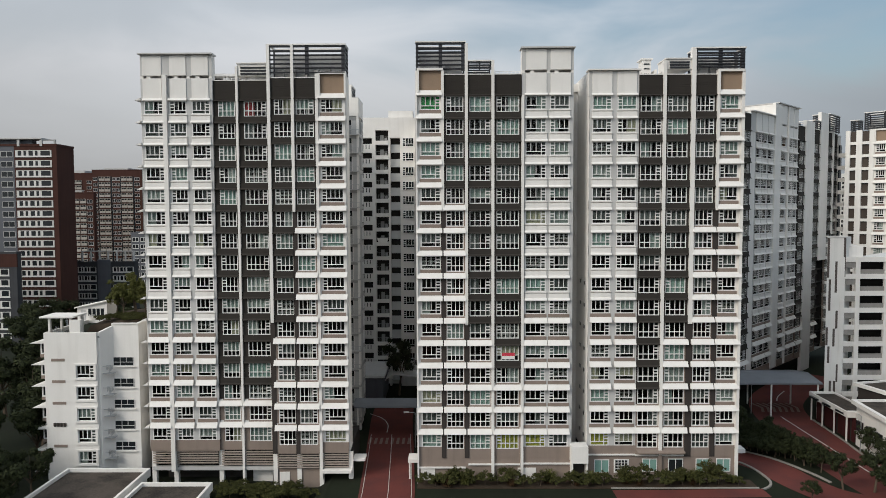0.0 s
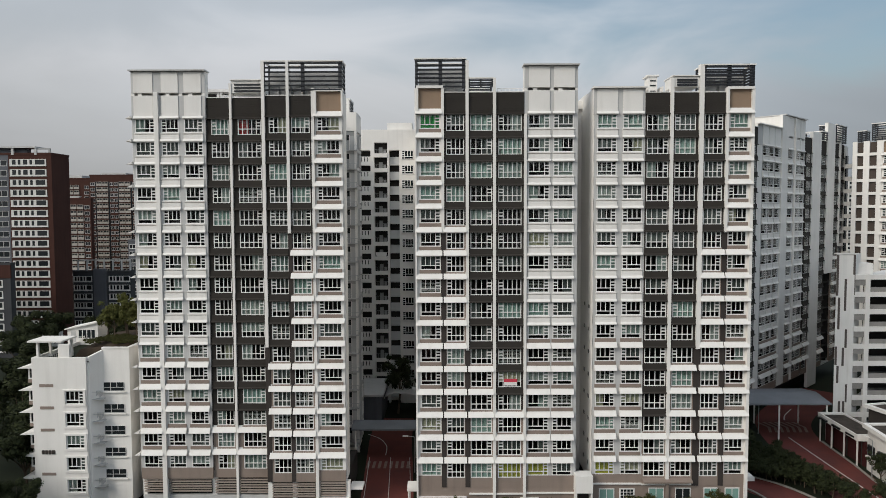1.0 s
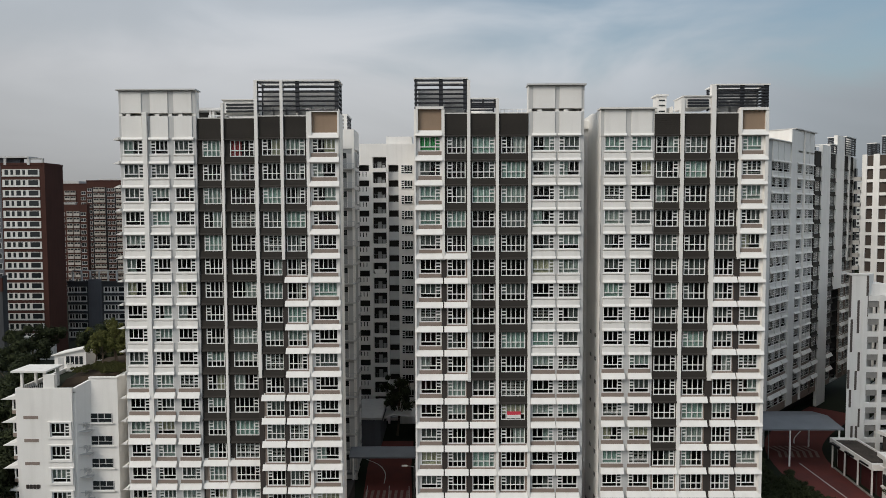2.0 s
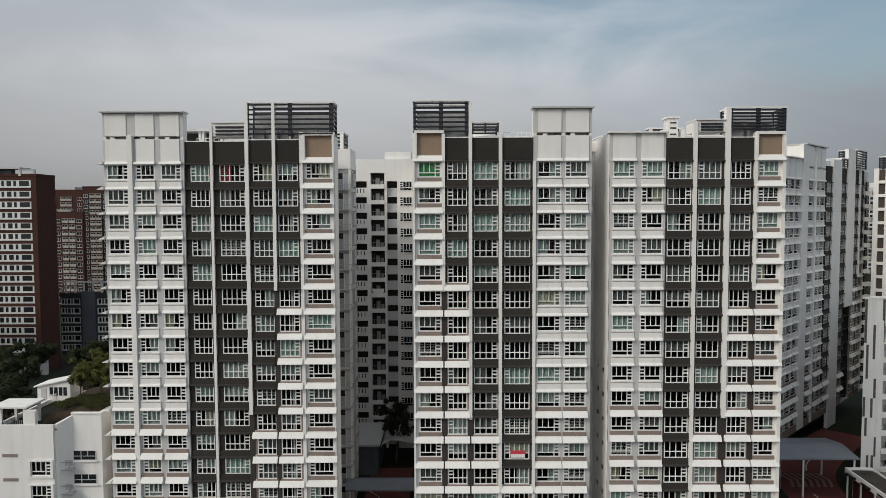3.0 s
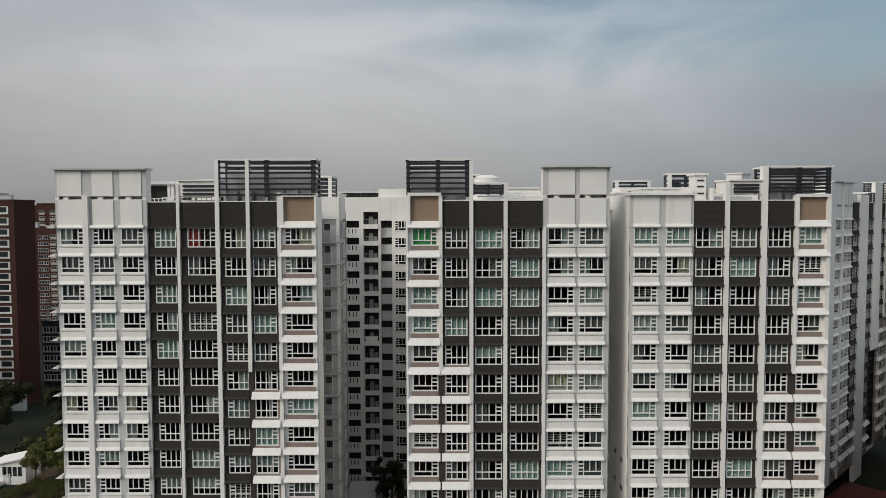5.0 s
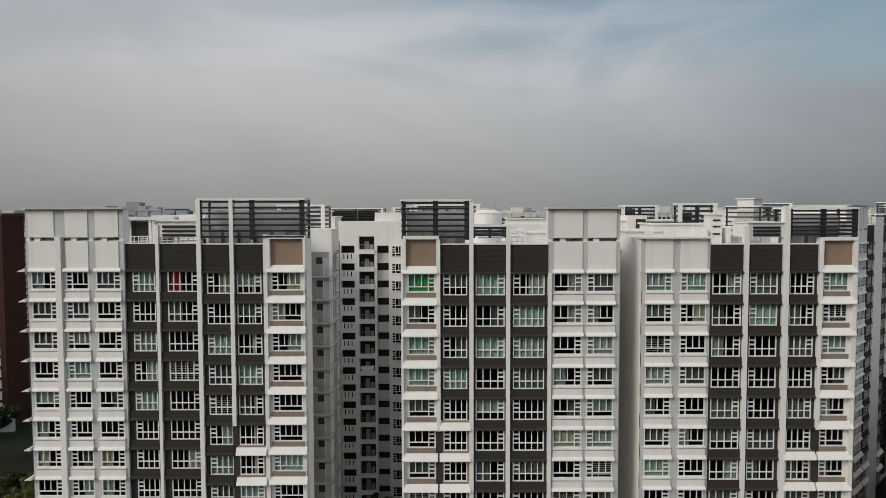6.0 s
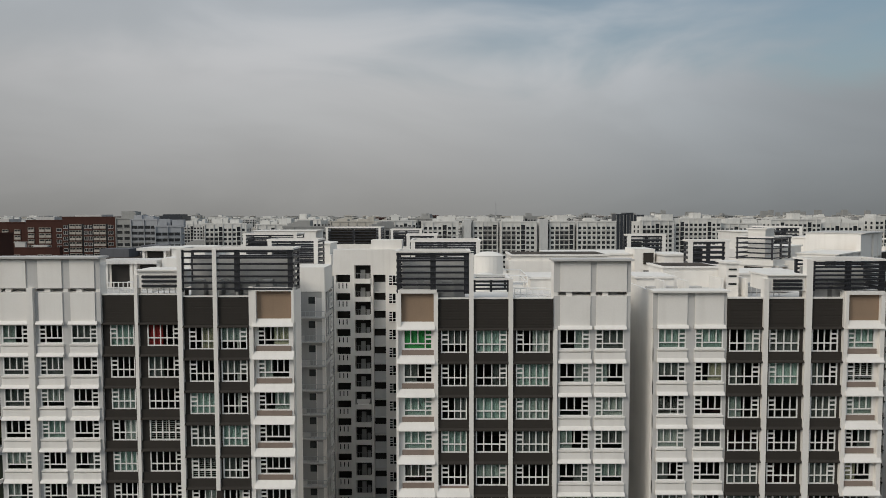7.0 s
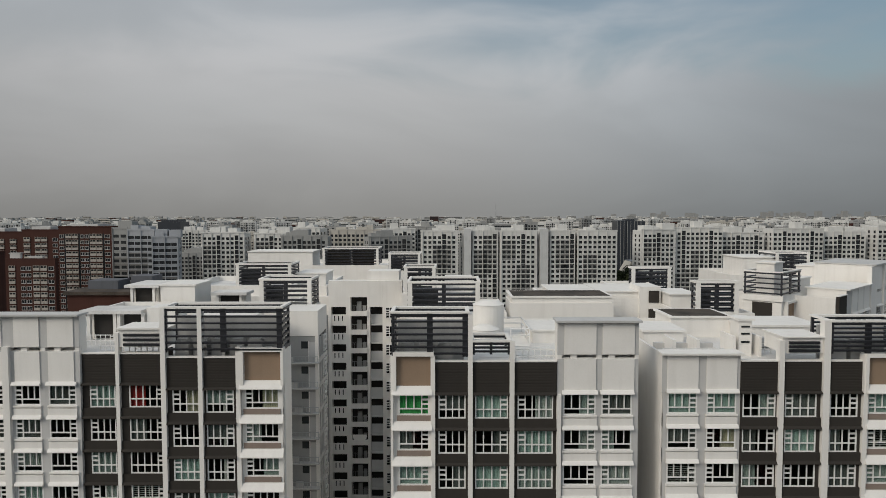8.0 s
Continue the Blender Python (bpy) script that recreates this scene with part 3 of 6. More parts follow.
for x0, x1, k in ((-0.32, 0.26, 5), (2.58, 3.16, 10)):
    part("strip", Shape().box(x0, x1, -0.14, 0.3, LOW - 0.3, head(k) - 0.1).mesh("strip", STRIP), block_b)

# third block, a mirror of the middle one
block_c = thing("apartment_block", pose(0, 0.7, 0), "tall white and charcoal apartment block beside its twin", "apartment building", "apartment blocks")
C_COLS = [(18.3, 21.35, 18.65, 21.0, "white", 1, 10), (21.35, 24.4, 21.75, 24.1, "white", -1, 10), (24.4, 27.3, 24.6, 27.2, "dark", 1, 14),
          (27.7, 30.75, 27.95, 30.45, "dark", -1, 11), (31.3, 33.95, 31.5, 33.7, "dark", 1, 6), (34.3, 37.2, 34.5, 36.75, "taupe", -1, 0)]
facade(block_c, C_COLS, 16, 0, {(0, 0): TEAL, (1, 0): TEAL, (5, 0): TEAL, (3, 1): TEAL, (0, 6): TEAL, (3, 8): TEAL, (3, 11): TEAL, (0, 13): TEAL, (0, 15): YELLOW})
core(block_c, 18.2, 37.2, 19, 51.6, 16)
shell(block_c, 18.2, 37.2, 19, 52.0, LOW)
crown_panel(block_c, [(18.6, 21.05), (21.7, 24.1)], 18.19, 24.39, HEAD, 0, 52.0, depth=1.0)
for x0, x1, z0, z1 in ((27.3, 27.7, LOW, 53.15), (30.77, 31.3, head(10) - 0.2, 54.75), (33.95, 34.3, head(5) - 0.1, 52.0), (37.0, 37.35, 0, 52.0)):
    fin(block_c, x0, x1, z0, z1)
for x0, x1 in ((24.4, 27.3), (27.7, 30.75), (31.3, 33.95)):
    dark_panel(block_c, x0, x1, HEAD, 51.45)
brown_panel(block_c, 34.3, 37.0, HEAD, 52.1)
louvre(block_c, 31.3, 37.3, -0.3, 2.8, 52.1, 54.6, "R")
louvre(block_c, 27.6, 30.75, -0.2, 3.0, 52.1, 53.05, "", 3, ends=WHITE)

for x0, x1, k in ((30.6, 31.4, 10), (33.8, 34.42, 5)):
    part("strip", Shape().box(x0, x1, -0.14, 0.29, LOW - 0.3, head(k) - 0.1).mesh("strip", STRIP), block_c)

# ground
land = Shape()
gx, gy = [-4500, -43, -41, -16.4, -14.6, 4500], [-600, -32, -30, 14, 16, 4900]
for i in range(5):
    for j in range(5):
        corner_z = lambda p, q: COURT if p in (2, 3) and q in (2, 3) else 0.0
        land.quad(*[(gx[p], gy[q], corner_z(p, q)) for p, q in ((i, j), (i + 1, j), (i + 1, j + 1), (i, j + 1))])
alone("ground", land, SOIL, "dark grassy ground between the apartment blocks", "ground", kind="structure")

SERVICE_LIGHT = material("light_grey_paint", (0.58, 0.58, 0.57), 0.8, 0.2, 0.3, 0.15)

# lower storeys of the three blocks
def void_deck(block, x0, x1, depth, columns, screens):
    """Columns and timber-slat screens under the flats; screens: left, right, bottom, top."""
    for x in columns:
        part("column", Shape().box(x - 0.28, x + 0.28, 0.1 + (YD if x < -22.5 else 0), 0.7 + (YD if x < -22.5 else 0), COURT, LOW - 0.3).mesh("column", WHITE), block)
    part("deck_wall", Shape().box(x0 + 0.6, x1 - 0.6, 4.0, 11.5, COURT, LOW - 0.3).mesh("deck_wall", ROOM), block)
    for a, b, z0, z1 in screens:
        n = max(2, int((z1 - z0) / 0.30))
        bar = Shape().along_x(a, b, [(0.0, 0.0), (-0.16, 0.02), (-0.16, 0.14), (0.0, 0.16)]).mesh("slat", SLATWOOD)
        for i in range(n):
            part("slat", bar, block, (0, YD - 0.1 if b < -22.2 else 0.05, z0 + (z1 - z0) * i / n))


void_deck(block_a, -38.2, -11.9, 19, [-38.4, -35.5, -29.5, -22.0, -18.9, -16.0, -12.2],
          [(-38.4, -35.8, 1.7, 3.6), (-35.2, -29.8, 1.7, 3.6), (-29.3, -26.6, 1.5, 3.5), (-26.2, -22.3, 1.5, 3.5), (-21.7, -16.3, 1.5, 3.4), (-15.7, -12.4, 1.6, 3.5)])
part("shop_wall", Shape().box(-21.6, -16.3, 0.3, 0.6, COURT, 1.45).mesh("shop_wall", TAUPE), block_a)
part("shop_wall", Shape().box(-25.6, -23.0, 2.4, 2.7, COURT, 1.2).mesh("shop_wall", WHITE), block_a)
part("shop_door", Shape().box(-21.5, -20.2, 0.2, 0.29, COURT, 0.9).mesh("shop_door", WHITE), block_a)
part("beam", Shape().box(-38.5, -22.3, YD - 0.1, YD + 0.4, 0.75, 1.25).mesh("beam", PALE), block_a)
part("canopy", Shape().box(-15.7, -12.0, -0.9, 0.4, 1.1, 1.45).mesh("canopy", WHITE), block_a)
part("canopy", Shape().box(-12.0, -10.4, 0.5, 2.5, 2.2, 2.5).mesh("canopy", WHITE), block_a)


def podium(block, x0, x1, lines, windows=()):
    """Taupe ground-floor wall with white bands and a few wide windows."""
    part("podium_wall", Shape().box(x0, x1, -0.02, 0.3, 0, LOW - 0.31).mesh("podium_wall", TAUPE), block)
    for a, b, z in lines:
        part("band", Shape().box(a, b, -0.3, -0.021, z, z + 0.14).mesh("band", WHITE), block)
    for a, b, z0, z1 in windows:
        w = part("window", Shape().box(a, b, -0.10, -0.021, z0, z0 + 0.1).box(a, b, -0.10, -0.021, z1 - 0.1, z1).box(a, a + 0.1, -0.10, -0.021, z0 + 0.1, z1 - 0.1)
                 .box(b - 0.1, b, -0.10, -0.021, z0 + 0.1, z1 - 0.1).box((a + b) / 2 - 0.04, (a + b) / 2 + 0.04, -0.09, -0.021, z0 + 0.1, z1 - 0.1).mesh("window_frame", FRAME), block)
        part("pane", Shape().box(a + 0.1, b - 0.1, -0.05, -0.03, z0 + 0.1, z1 - 0.1).mesh("pane", MINTPANE), w)


MINTPANE = material("frosted_green_glass", (0.22, 0.38, 0.33), 0.25, 0.3, 1.0, bump=0)
podium(block_b, -3.2, 16.0, [(-3.2, 2.7, 2.2), (3.05, 9.6, 2.6), (9.7, 16.0, 2.7)])
for a, b in ((-3.0, -1.2), (9.3, 11.6)):
    part("door", Shape().box(a, b, -0.12, -0.03, 0, 2.2).mesh("door", WHITE), block_b)
podium(block_c, 18.3, 37.0, [(24.4, 30.5, 3.6), (18.3, 24.4, 3.7)], [(19.2, 21.1, 1.4, 3.1), (21.7, 23.6, 1.4, 3.1), (25.3, 27.2, 1.5, 3.2), (28.6, 30.5, 1.5, 3.2), (32.1, 33.8, 1.5, 3.2), (34.7, 36.5, 1.5, 3.2)])
part("window_grille", Shape().lattice([(21.8, 23.5, 1.5 + 0.38 * i, 1.56 + 0.38 * i) for i in range(5)] + [(21.8 + 0.4 * i, 21.87 + 0.4 * i, 1.5, 3.0) for i in range(5)], -0.14, -0.11).mesh("window_grille", FRAME), block_c)
for a, b in ((21.8, 23.5), (28.7, 30.4)):
    part("dark_opening", Shape().box(a, b, -0.06, -0.051, 1.52, 3.05).mesh("dark_opening", DARKGLASS), block_c)
part("hood", Shape().along_x(24.5, 30.5, [(-0.021, 4.45), (-0.9, 4.25), (-0.9, 4.05), (-0.021, 4.05)]).mesh("hood", TAUPE), block_c)
part("fin", Shape().box(27.3, 27.7, -0.4, -0.02, 0, LOW).mesh("fin", TAUPE), block_c)
part("flag", Shape().box(7.3, 8.9, -0.16, -0.13, head(11) - 1.35, head(11) - 0.95).mesh("flag", REDCLOTH := material("red_cloth", (0.6, 0.06, 0.09), 0.8, 0.2)), block_b, label="red cloth hung below a window")
part("flag", Shape().box(7.3, 8.9, -0.16, -0.13, head(11) - 1.75, head(11) - 1.35).mesh("flag", WHITE), block_b, label="white cloth hung below a window")

# return walls, recess and link between the twin blocks
link = thing("link_core", pose(17.1, 8.0, 0), "plain white recessed core between two apartment blocks", "building core")
part("wall", Shape().box(-1.05, 1.1, 0, 8, 0, 50.6).mesh("wall", WHITE), link)
part("parapet", Shape().box(-1.2, 1.2, -0.4, 8, 50.6, 51.6).mesh("parapet", WHITE), link)
slot = Shape().box(-0.03, 0.03, 0, 0.7, 0, 0.45).mesh("slot_window", DARKGLASS)
for k in range(8, 16):
    for dy in (1.6, 4.2):
        part("slot_window", slot, block_c, (18.2, dy, head(k) - 1.1))
porch = thing("porch", pose(17.3, -0.6, 0), "white box porch over a dark ground-floor opening", "porch")
part("canopy", Shape().box(-1.3, 0.8, -0.5, 1.4, 3.2, 5.3).mesh("canopy", WHITE), porch)
part("side_wall", Shape().box(-1.25, -1.05, -0.3, 1.4, 0, 3.2).mesh("side_wall", WHITE), porch)
part("side_wall", Shape().box(0.6, 0.8, -0.3, 1.4, 0, 3.2).mesh("side_wall", WHITE), porch)
part("doorway", Shape().box(-1.04, 0.59, 1.0, 1.1, 0, 3.2).mesh("doorway", ROOM), porch)

# service wing behind the eight-bay block: condenser ledges to the front, slots and windows to the side
SX, SY = -13.3, 20.4
part("service_wall", Shape().box(-17.4, SX - 0.25, SY, SY + 0.3, LOW - 3, 49.6).mesh("service_wall", SERVICE), block_a)
part("service_body", Shape().box(-17.4, SX - 0.3, SY + 0.3, SY + 5.3, 0, 51.4).mesh("service_body", WHITE), block_a)
part("service_head", Shape().box(-17.4, SX, SY - 0.15, SY + 5.4, 49.6, 52.4).mesh("service_head", WHITE), block_a)
part("corner_pier", Shape().box(SX - 0.35, SX, SY - 0.1, SY + 0.5, 0, 49.6).mesh("corner_pier", WHITE), block_a)
small_win = Shape().box(0, 0.75, -0.03, 0.02, 0, 0.8).mesh("small_window", DARKGLASS)
door = Shape().box(0, 0.08, -0.05, 0, 0, 2.3).box(0.95, 1.03, -0.05, 0, 0, 2.3).mesh("door_frame", WHITE)
door_leaf = Shape().box(0.08, 0.95, -0.03, 0.01, 0, 2.2).mesh("door", PALE)
ac_ledge = Shape().box(0, 4.0, -0.8, 0, 0, 0.12).mesh("condenser_ledge", PALE)
ac_rail = Shape()
for i in range(10):
    ac_rail.box(0.05 + i * 0.43, 0.09 + i * 0.43, -0.78, -0.74, 0.12, 0.8)
ac_rail.box(0.02, 4.0, -0.79, -0.73, 0.8, 0.85)
ac_rail = ac_rail.mesh("rail", STEEL)
ac_unit = Shape().box(0, 0.85, -0.55, -0.15, 0.12, 0.72).mesh("condenser", PALE)
side_band = Shape().box(SX - 0.3, SX, 0, 5.2, 0, 0.5).mesh("side_band", PALE)
side_post = Shape().box(SX - 0.3, SX - 0.02, 0, 0.35, 0, STOREY - 0.5).mesh("side_post", PALE)
side_dark = Shape().box(SX - 0.31, SX - 0.22, 0, 4.6, 0, STOREY - 0.5).mesh("side_glazing", DARKGLASS)
side_frame = Shape().box(SX - 0.1, SX + 0.06, 0, 0.14, 0, 1.9).box(SX - 0.1, SX + 0.06, 1.2, 1.34, 0, 1.9).box(SX - 0.1, SX + 0.06, 0.14, 1.2, 0, 0.14).box(SX - 0.1, SX + 0.06, 0.14, 1.2, 0.6, 0.74).box(SX - 0.1, SX + 0.06, 0.14, 1.2, 1.2, 1.34).box(SX - 0.1, SX + 0.06, 0.14, 1.2, 1.76, 1.9).mesh("window_frame", FRAME)
for k in range(17):
    z = head(k) - STOREY + 0.55
    part("small_window", small_win, block_a, (-15.2, SY, z + 1.5))
    part("door_frame", door, block_a, (-14.4, SY, z))
    part("door", door_leaf, block_a, (-14.4, SY, z))
    part("condenser_ledge", ac_ledge, block_a, (-17.2, SY, z - 0.1))
    part("rail", ac_rail, block_a, (-17.2, SY, z - 0.1))
    if k % 5 != 3:
        part("condenser", ac_unit, block_a, (-16.9 + (k * 7 % 3) * 0.5, SY, z - 0.1))
    part("side_band", side_band, block_a, (0, SY + 0.1, z - 0.25))
    for dy in (1.5, 2.9):
        part("side_post", side_post, block_a, (0, SY + dy, z + 0.25))
    part("side_glazing", side_dark, block_a, (0, SY + 0.55, z + 0.25))
    part("window_frame", side_frame, block_a, (0, SY + 3.6, z + 0.5))

# pipe risers with white hoop frames at the rear corners
hoop = Shape().lattice([(0, 0.72, 0, 0.12), (0, 0.72, 1.5, 1.62), (0, 0.12, 0, 1.62), (0.6, 0.72, 0, 1.62)], 0, 0.12).mesh("hoop", WHITE)
part("riser_wall", Shape().box(-14.9, -13.75, 29.4, 29.55, 0, 50.6).mesh("riser_wall", SERVICE), block_a)
for k in range(17):
    part("hoop", hoop, block_a, (-14.55, 29.1, head(k) - 1.5))

# rooftops: tanks, plant rooms, stair heads
def roof_box(block, x0, x1, y0, y1, z0, z1, mat=WHITE, name="plant_room", dark_top=False):
    b = part(name, Shape().box(x0, x1, y0, y1, z0, z1).mesh(name, mat), block)
    part("roof_slab", Shape().box(x0 - 0.2, x1 + 0.2, y0 - 0.2, y1 + 0.2, z1, z1 + 0.18).mesh("roof_slab", WHITE), b)
    if dark_top:
        part("membrane", Shape().box(x0 + 0.15, x1 - 0.15, y0 + 0.15, y1 - 0.15, z1 + 0.18, z1 + 0.2).mesh("membrane", TARROOF), b)
    return b


def water_tank(block, x, y, z, r, h):
    s = Shape()
    n = 24
    ring = [(math.cos(2 * math.pi * i / n), math.sin(2 * math.pi * i / n)) for i in range(n)]
    s.prism([(x + r * a, y + r * b, z) for a, b in ring], [(x + r * a, y + r * b, z + h) for a, b in ring])
    s.prism([(x + r * a * 1.05, y + r * b * 1.05, z + h) for a, b in ring], [(x + r * 0.5 * a, y + r * 0.5 * b, z + h + 0.35) for a, b in ring])
    part("water_tank", s.mesh("water_tank", WHITE), block)


def pipe_run(block, pts, r=0.05, mat=None):
    s = Shape()
    for p, q in zip(pts, pts[1:]):
        s.tube(p, q, r, r, 6)
    part("pipe", s.mesh("pipe", mat or STEEL), block)


def door_frame(block, x0, x1, y, z0, z1, mat=WHITE):
    """An open white portal on the roof."""
    part("portal", Shape().box(x0, x0 + 0.3, y, y + 0.3, z0, z1).box(x1 - 0.3, x1, y, y + 0.3, z0, z1).box(x0, x1, y - 0.05, y + 0.5, z1, z1 + 0.3).mesh("portal", mat), block)


def portico(block, x0, x1, y0, y1, z0, z1, gaps):
    """Roof room with a thick slab, posts at its front and dark doorways between them."""
    p = part("roof_room", Shape().box(x0 + 0.1, x1 - 0.1, y0 + 0.8, y1, z0, z1 - 0.35).mesh("roof_room", WHITE), block)
    part("roof_slab", Shape().box(x0 - 0.3, x1 + 0.3, y0 - 0.3, y1 + 0.2, z1 - 0.35, z1).mesh("roof_slab", ROOF), p)
    for a, b in gaps:
        part("doorway", Shape().box(a, b, y0 + 0.7, y0 + 0.79, z0 + 0.2, z1 - 0.5).mesh("doorway", ROOM), p)
        for x in (a - 0.35, b + 0.05):
            part("post", Shape().box(x, x + 0.3, y0, y0 + 0.4, z0, z1 - 0.351).mesh("post", WHITE), p)
    return p


def hand_rail(block, x0, x1, y, z, n=8):
    """Roof railing of slim posts and two rails, all one frame."""
    bars = [(x0, x1, z + h - 0.035, z + h + 0.035) for h in (0.5, 1.0)]
    bars += [(x - 0.035, x + 0.035, z, z + 1.05) for x in (x0 + (x1 - x0) * i / n for i in range(n + 1))]
    s = Shape().lattice(bars, y - 0.03, y + 0.03)
    part("railing", s.mesh("railing", FRAME), block)


portico(block_a, -33.6, -28.3, 9.6, 12.6, 51.0, 54.0, [(-33.0, -30.9), (-30.1, -28.2)])
hand_rail(block_a, -33.2, -29.6, 7.4, 51.0)
part("stair_head", Shape().box(-27.7, -24.9, 9.8, 12.6, 51.0, 54.2).mesh("stair_head", WHITE), block_a)
roof_box(block_a, -24.0, -18.0, 9.0, 15.5, 51.0, 53.0)
roof_box(block_a, -37.4, -34.6, 4.0, 8.0, 51.0, 52.6)
hand_rail(block_a, -28.4, -23.4, 2.2, 51.0, 10)
water_tank(block_b, 5.1, 13.4, 51.0, 1.5, 3.3)
water_tank(block_b, 4.6, 10.2, 51.0, 1.3, 1.4)
part("platform", Shape().box(2.6, 8.6, 8.4, 15.6, 50.99, 51.15).mesh("platform", WHITE), block_b)
for zz in (52.0, 52.6):
    pipe_run(block_b, [(6.9, 9.0, zz), (8.6, 9.0, zz), (8.6, 16.0, zz), (6.4, 16.0, zz)], 0.06, FRAME)
for px, py in ((6.9, 9.0), (8.6, 9.0), (8.6, 12.5), (8.6, 16.0)):
    pipe_run(block_b, [(px, py, 51.1), (px, py, 52.65)], 0.05, FRAME)
roof_box(block_b, 9.0, 15.6, 10.0, 15.2, 51.0, 52.2)
hand_rail(block_b, 6.6, 9.6, 1.4, 51.2, 6)
for zz in (51.4, 51.9):
    pipe_run(block_b, [(9.4, 2.6, zz), (15.6, 2.6, zz)], 0.07, FRAME)
for pts in ([(3.6, 2.0, 51.4), (9.4, 2.0, 51.4)], [(3.6, 3.6, 52.0), (9.6, 3.6, 52.0)], [(6.6, 2.0, 51.2), (6.6, 8.0, 51.2)]):
    pipe_run(block_b, pts, 0.05, FRAME)
    pipe_run(block_a, [(x - 32.5, y + 1.4, z + 0.3) for x, y, z in pts], 0.05, FRAME)
roof_box(block_c, 19.0, 22.6, 8.0, 13.0, 51.0, 52.4)
roof_box(block_c, 22.9, 28.6, 12.4, 17.5, 51.0, 53.0, dark_top=True)
stack = roof_box(block_c, 25.8, 26.9, 3.8, 5.6, 51.0, 54.1)
for z in (52.2, 52.9, 53.5):
    part("vent_slot", Shape().box(26.0, 26.7, 3.73, 3.79, z, z + 0.15).mesh("vent_slot", DARKGLASS), stack)
for xx in (25.2, 27.35):
    part("upstand", Shape().box(xx, xx + 0.22, 3.4, 6.2, 51.0, 52.8).mesh("upstand", WHITE), block_c)
roof_box(block_c, 28.6, 35.8, 9.6, 15.0, 51.0, 52.6)
for x, dy in ((20.0, 3.0), (22.0, 3.0)):
    part("upstand", Shape().box(x, x + 0.25, dy, dy + 2.5, 51.0, 52.6).mesh("upstand", WHITE), block_c)
hand_rail(block_c, 19.0, 24.0, 2.4, 51.0, 8)
hand_rail(block_c, 27.8, 30.8, 4.4, 51.0, 6)
part("duct", Shape().box(19.2, 24.2, 5.2, 5.9, 51.2, 51.9).mesh("duct", PALE), block_c)
part("duct", Shape().box(28.4, 33.0, 7.0, 7.8, 51.2, 52.0).mesh("duct", PALE), block_c)

# ---- lower wing beside the eight-bay block, with a roof garden ----
wing = thing("low_wing", pose(0, 2.1, 0), "six-storey white wing with a planted roof terrace", "apartment building")
edges = [0.0] + [v for k in range(16, 11, -1) for v in (head(k) - 1.7, head(k))] + [19.3]
bars = [(-51.5, -47.4, 0, 19.3), (-45.1, -44.7, 0, 19.3)] + [(-47.4, -45.1, edges[i], edges[i + 1]) for i in range(0, len(edges), 2)]
part("front_wall", Shape().lattice(bars, 0, 0.3).mesh("front_wall", WHITE), wing)
part("side_wall", Shape().box(-51.5, -51.2, 0.3, 15, 0, 19.3).mesh("side_wall", WHITE), wing)
part("recess_wall", Shape().prism([(-44.7, 0.3, 0), (-44.4, 0.3, 0), (-43.3, 1.7, 0), (-43.6, 1.7, 0)], [(-44.7, 0.3, 19.3), (-44.4, 0.3, 19.3), (-43.3, 1.7, 19.9), (-43.6, 1.7, 19.9)]).mesh("recess_wall", WHITE), wing)
part("rear_wall", Shape().box(-43.5, -40.0, 1.7, 2.0, 0, 20.1).mesh("rear_wall", WHITE), wing)
part("return_wall", Shape().box(-40.3, -40.0, 2.01, 15, 0, 20.1).mesh("return_wall", WHITE), wing)
part("coping", Shape().box(-43.5, -39.9, 1.6, 2.1, 20.1, 20.25).box(-40.4, -39.9, 2.11, 15, 20.1, 20.25).mesh("coping", WHITE), wing)
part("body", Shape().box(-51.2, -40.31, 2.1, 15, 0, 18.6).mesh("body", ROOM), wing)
part("terrace", Shape().box(-51.2, -44.4, 0.3, 15, 18.6, 18.8).mesh("terrace", SOIL), wing)
part("terrace", Shape().box(-44.4, -40.31, 2.01, 15, 18.6, 19.6).mesh("terrace", SOIL), wing)
w_small = window_meshes(2.3, "white", 1)
slot_long = Shape().box(0, 1.75, -0.03, 0.05, 0, 0.36).mesh("slot_window", TAUPE)
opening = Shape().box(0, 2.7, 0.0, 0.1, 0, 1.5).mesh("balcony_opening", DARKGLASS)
eave = Shape().prism([(-1.15, -0.7, 0), (0.85, -0.7, 0.0), (0.85, 2.6, 0.0), (-1.15, 2.6, 0)], [(-1.0, -0.7, 0.08), (0.85, -0.7, 0.5), (0.85, 2.6, 0.5), (-1.0, 2.6, 0.08)]).mesh("eave", WHITE)
spiral = Shape()
for i in range(12):
    spiral.box(0.1 * i - 0.02, 0.1 * i + 0.02, -0.02, 0.02, 0.1 * (i % 6), 1.0)
spiral.box(0, 1.3, -0.5, 0.4, -0.08, 0.0).box(0, 1.3, -0.52, -0.48, 0.9, 0.96)
spiral = spiral.mesh("rail", STEEL)
w_box = Shape().lattice([(-0.3, 2.6, 0.0, 0.18), (-0.3, 2.6, -1.95, -1.7), (-0.3, 0.0, -1.95, 0.18), (2.3, 2.6, -1.95, 0.18)], -0.14, 0.0).mesh("window_surround", WHITE)
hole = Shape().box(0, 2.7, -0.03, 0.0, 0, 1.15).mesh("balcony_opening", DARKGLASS)
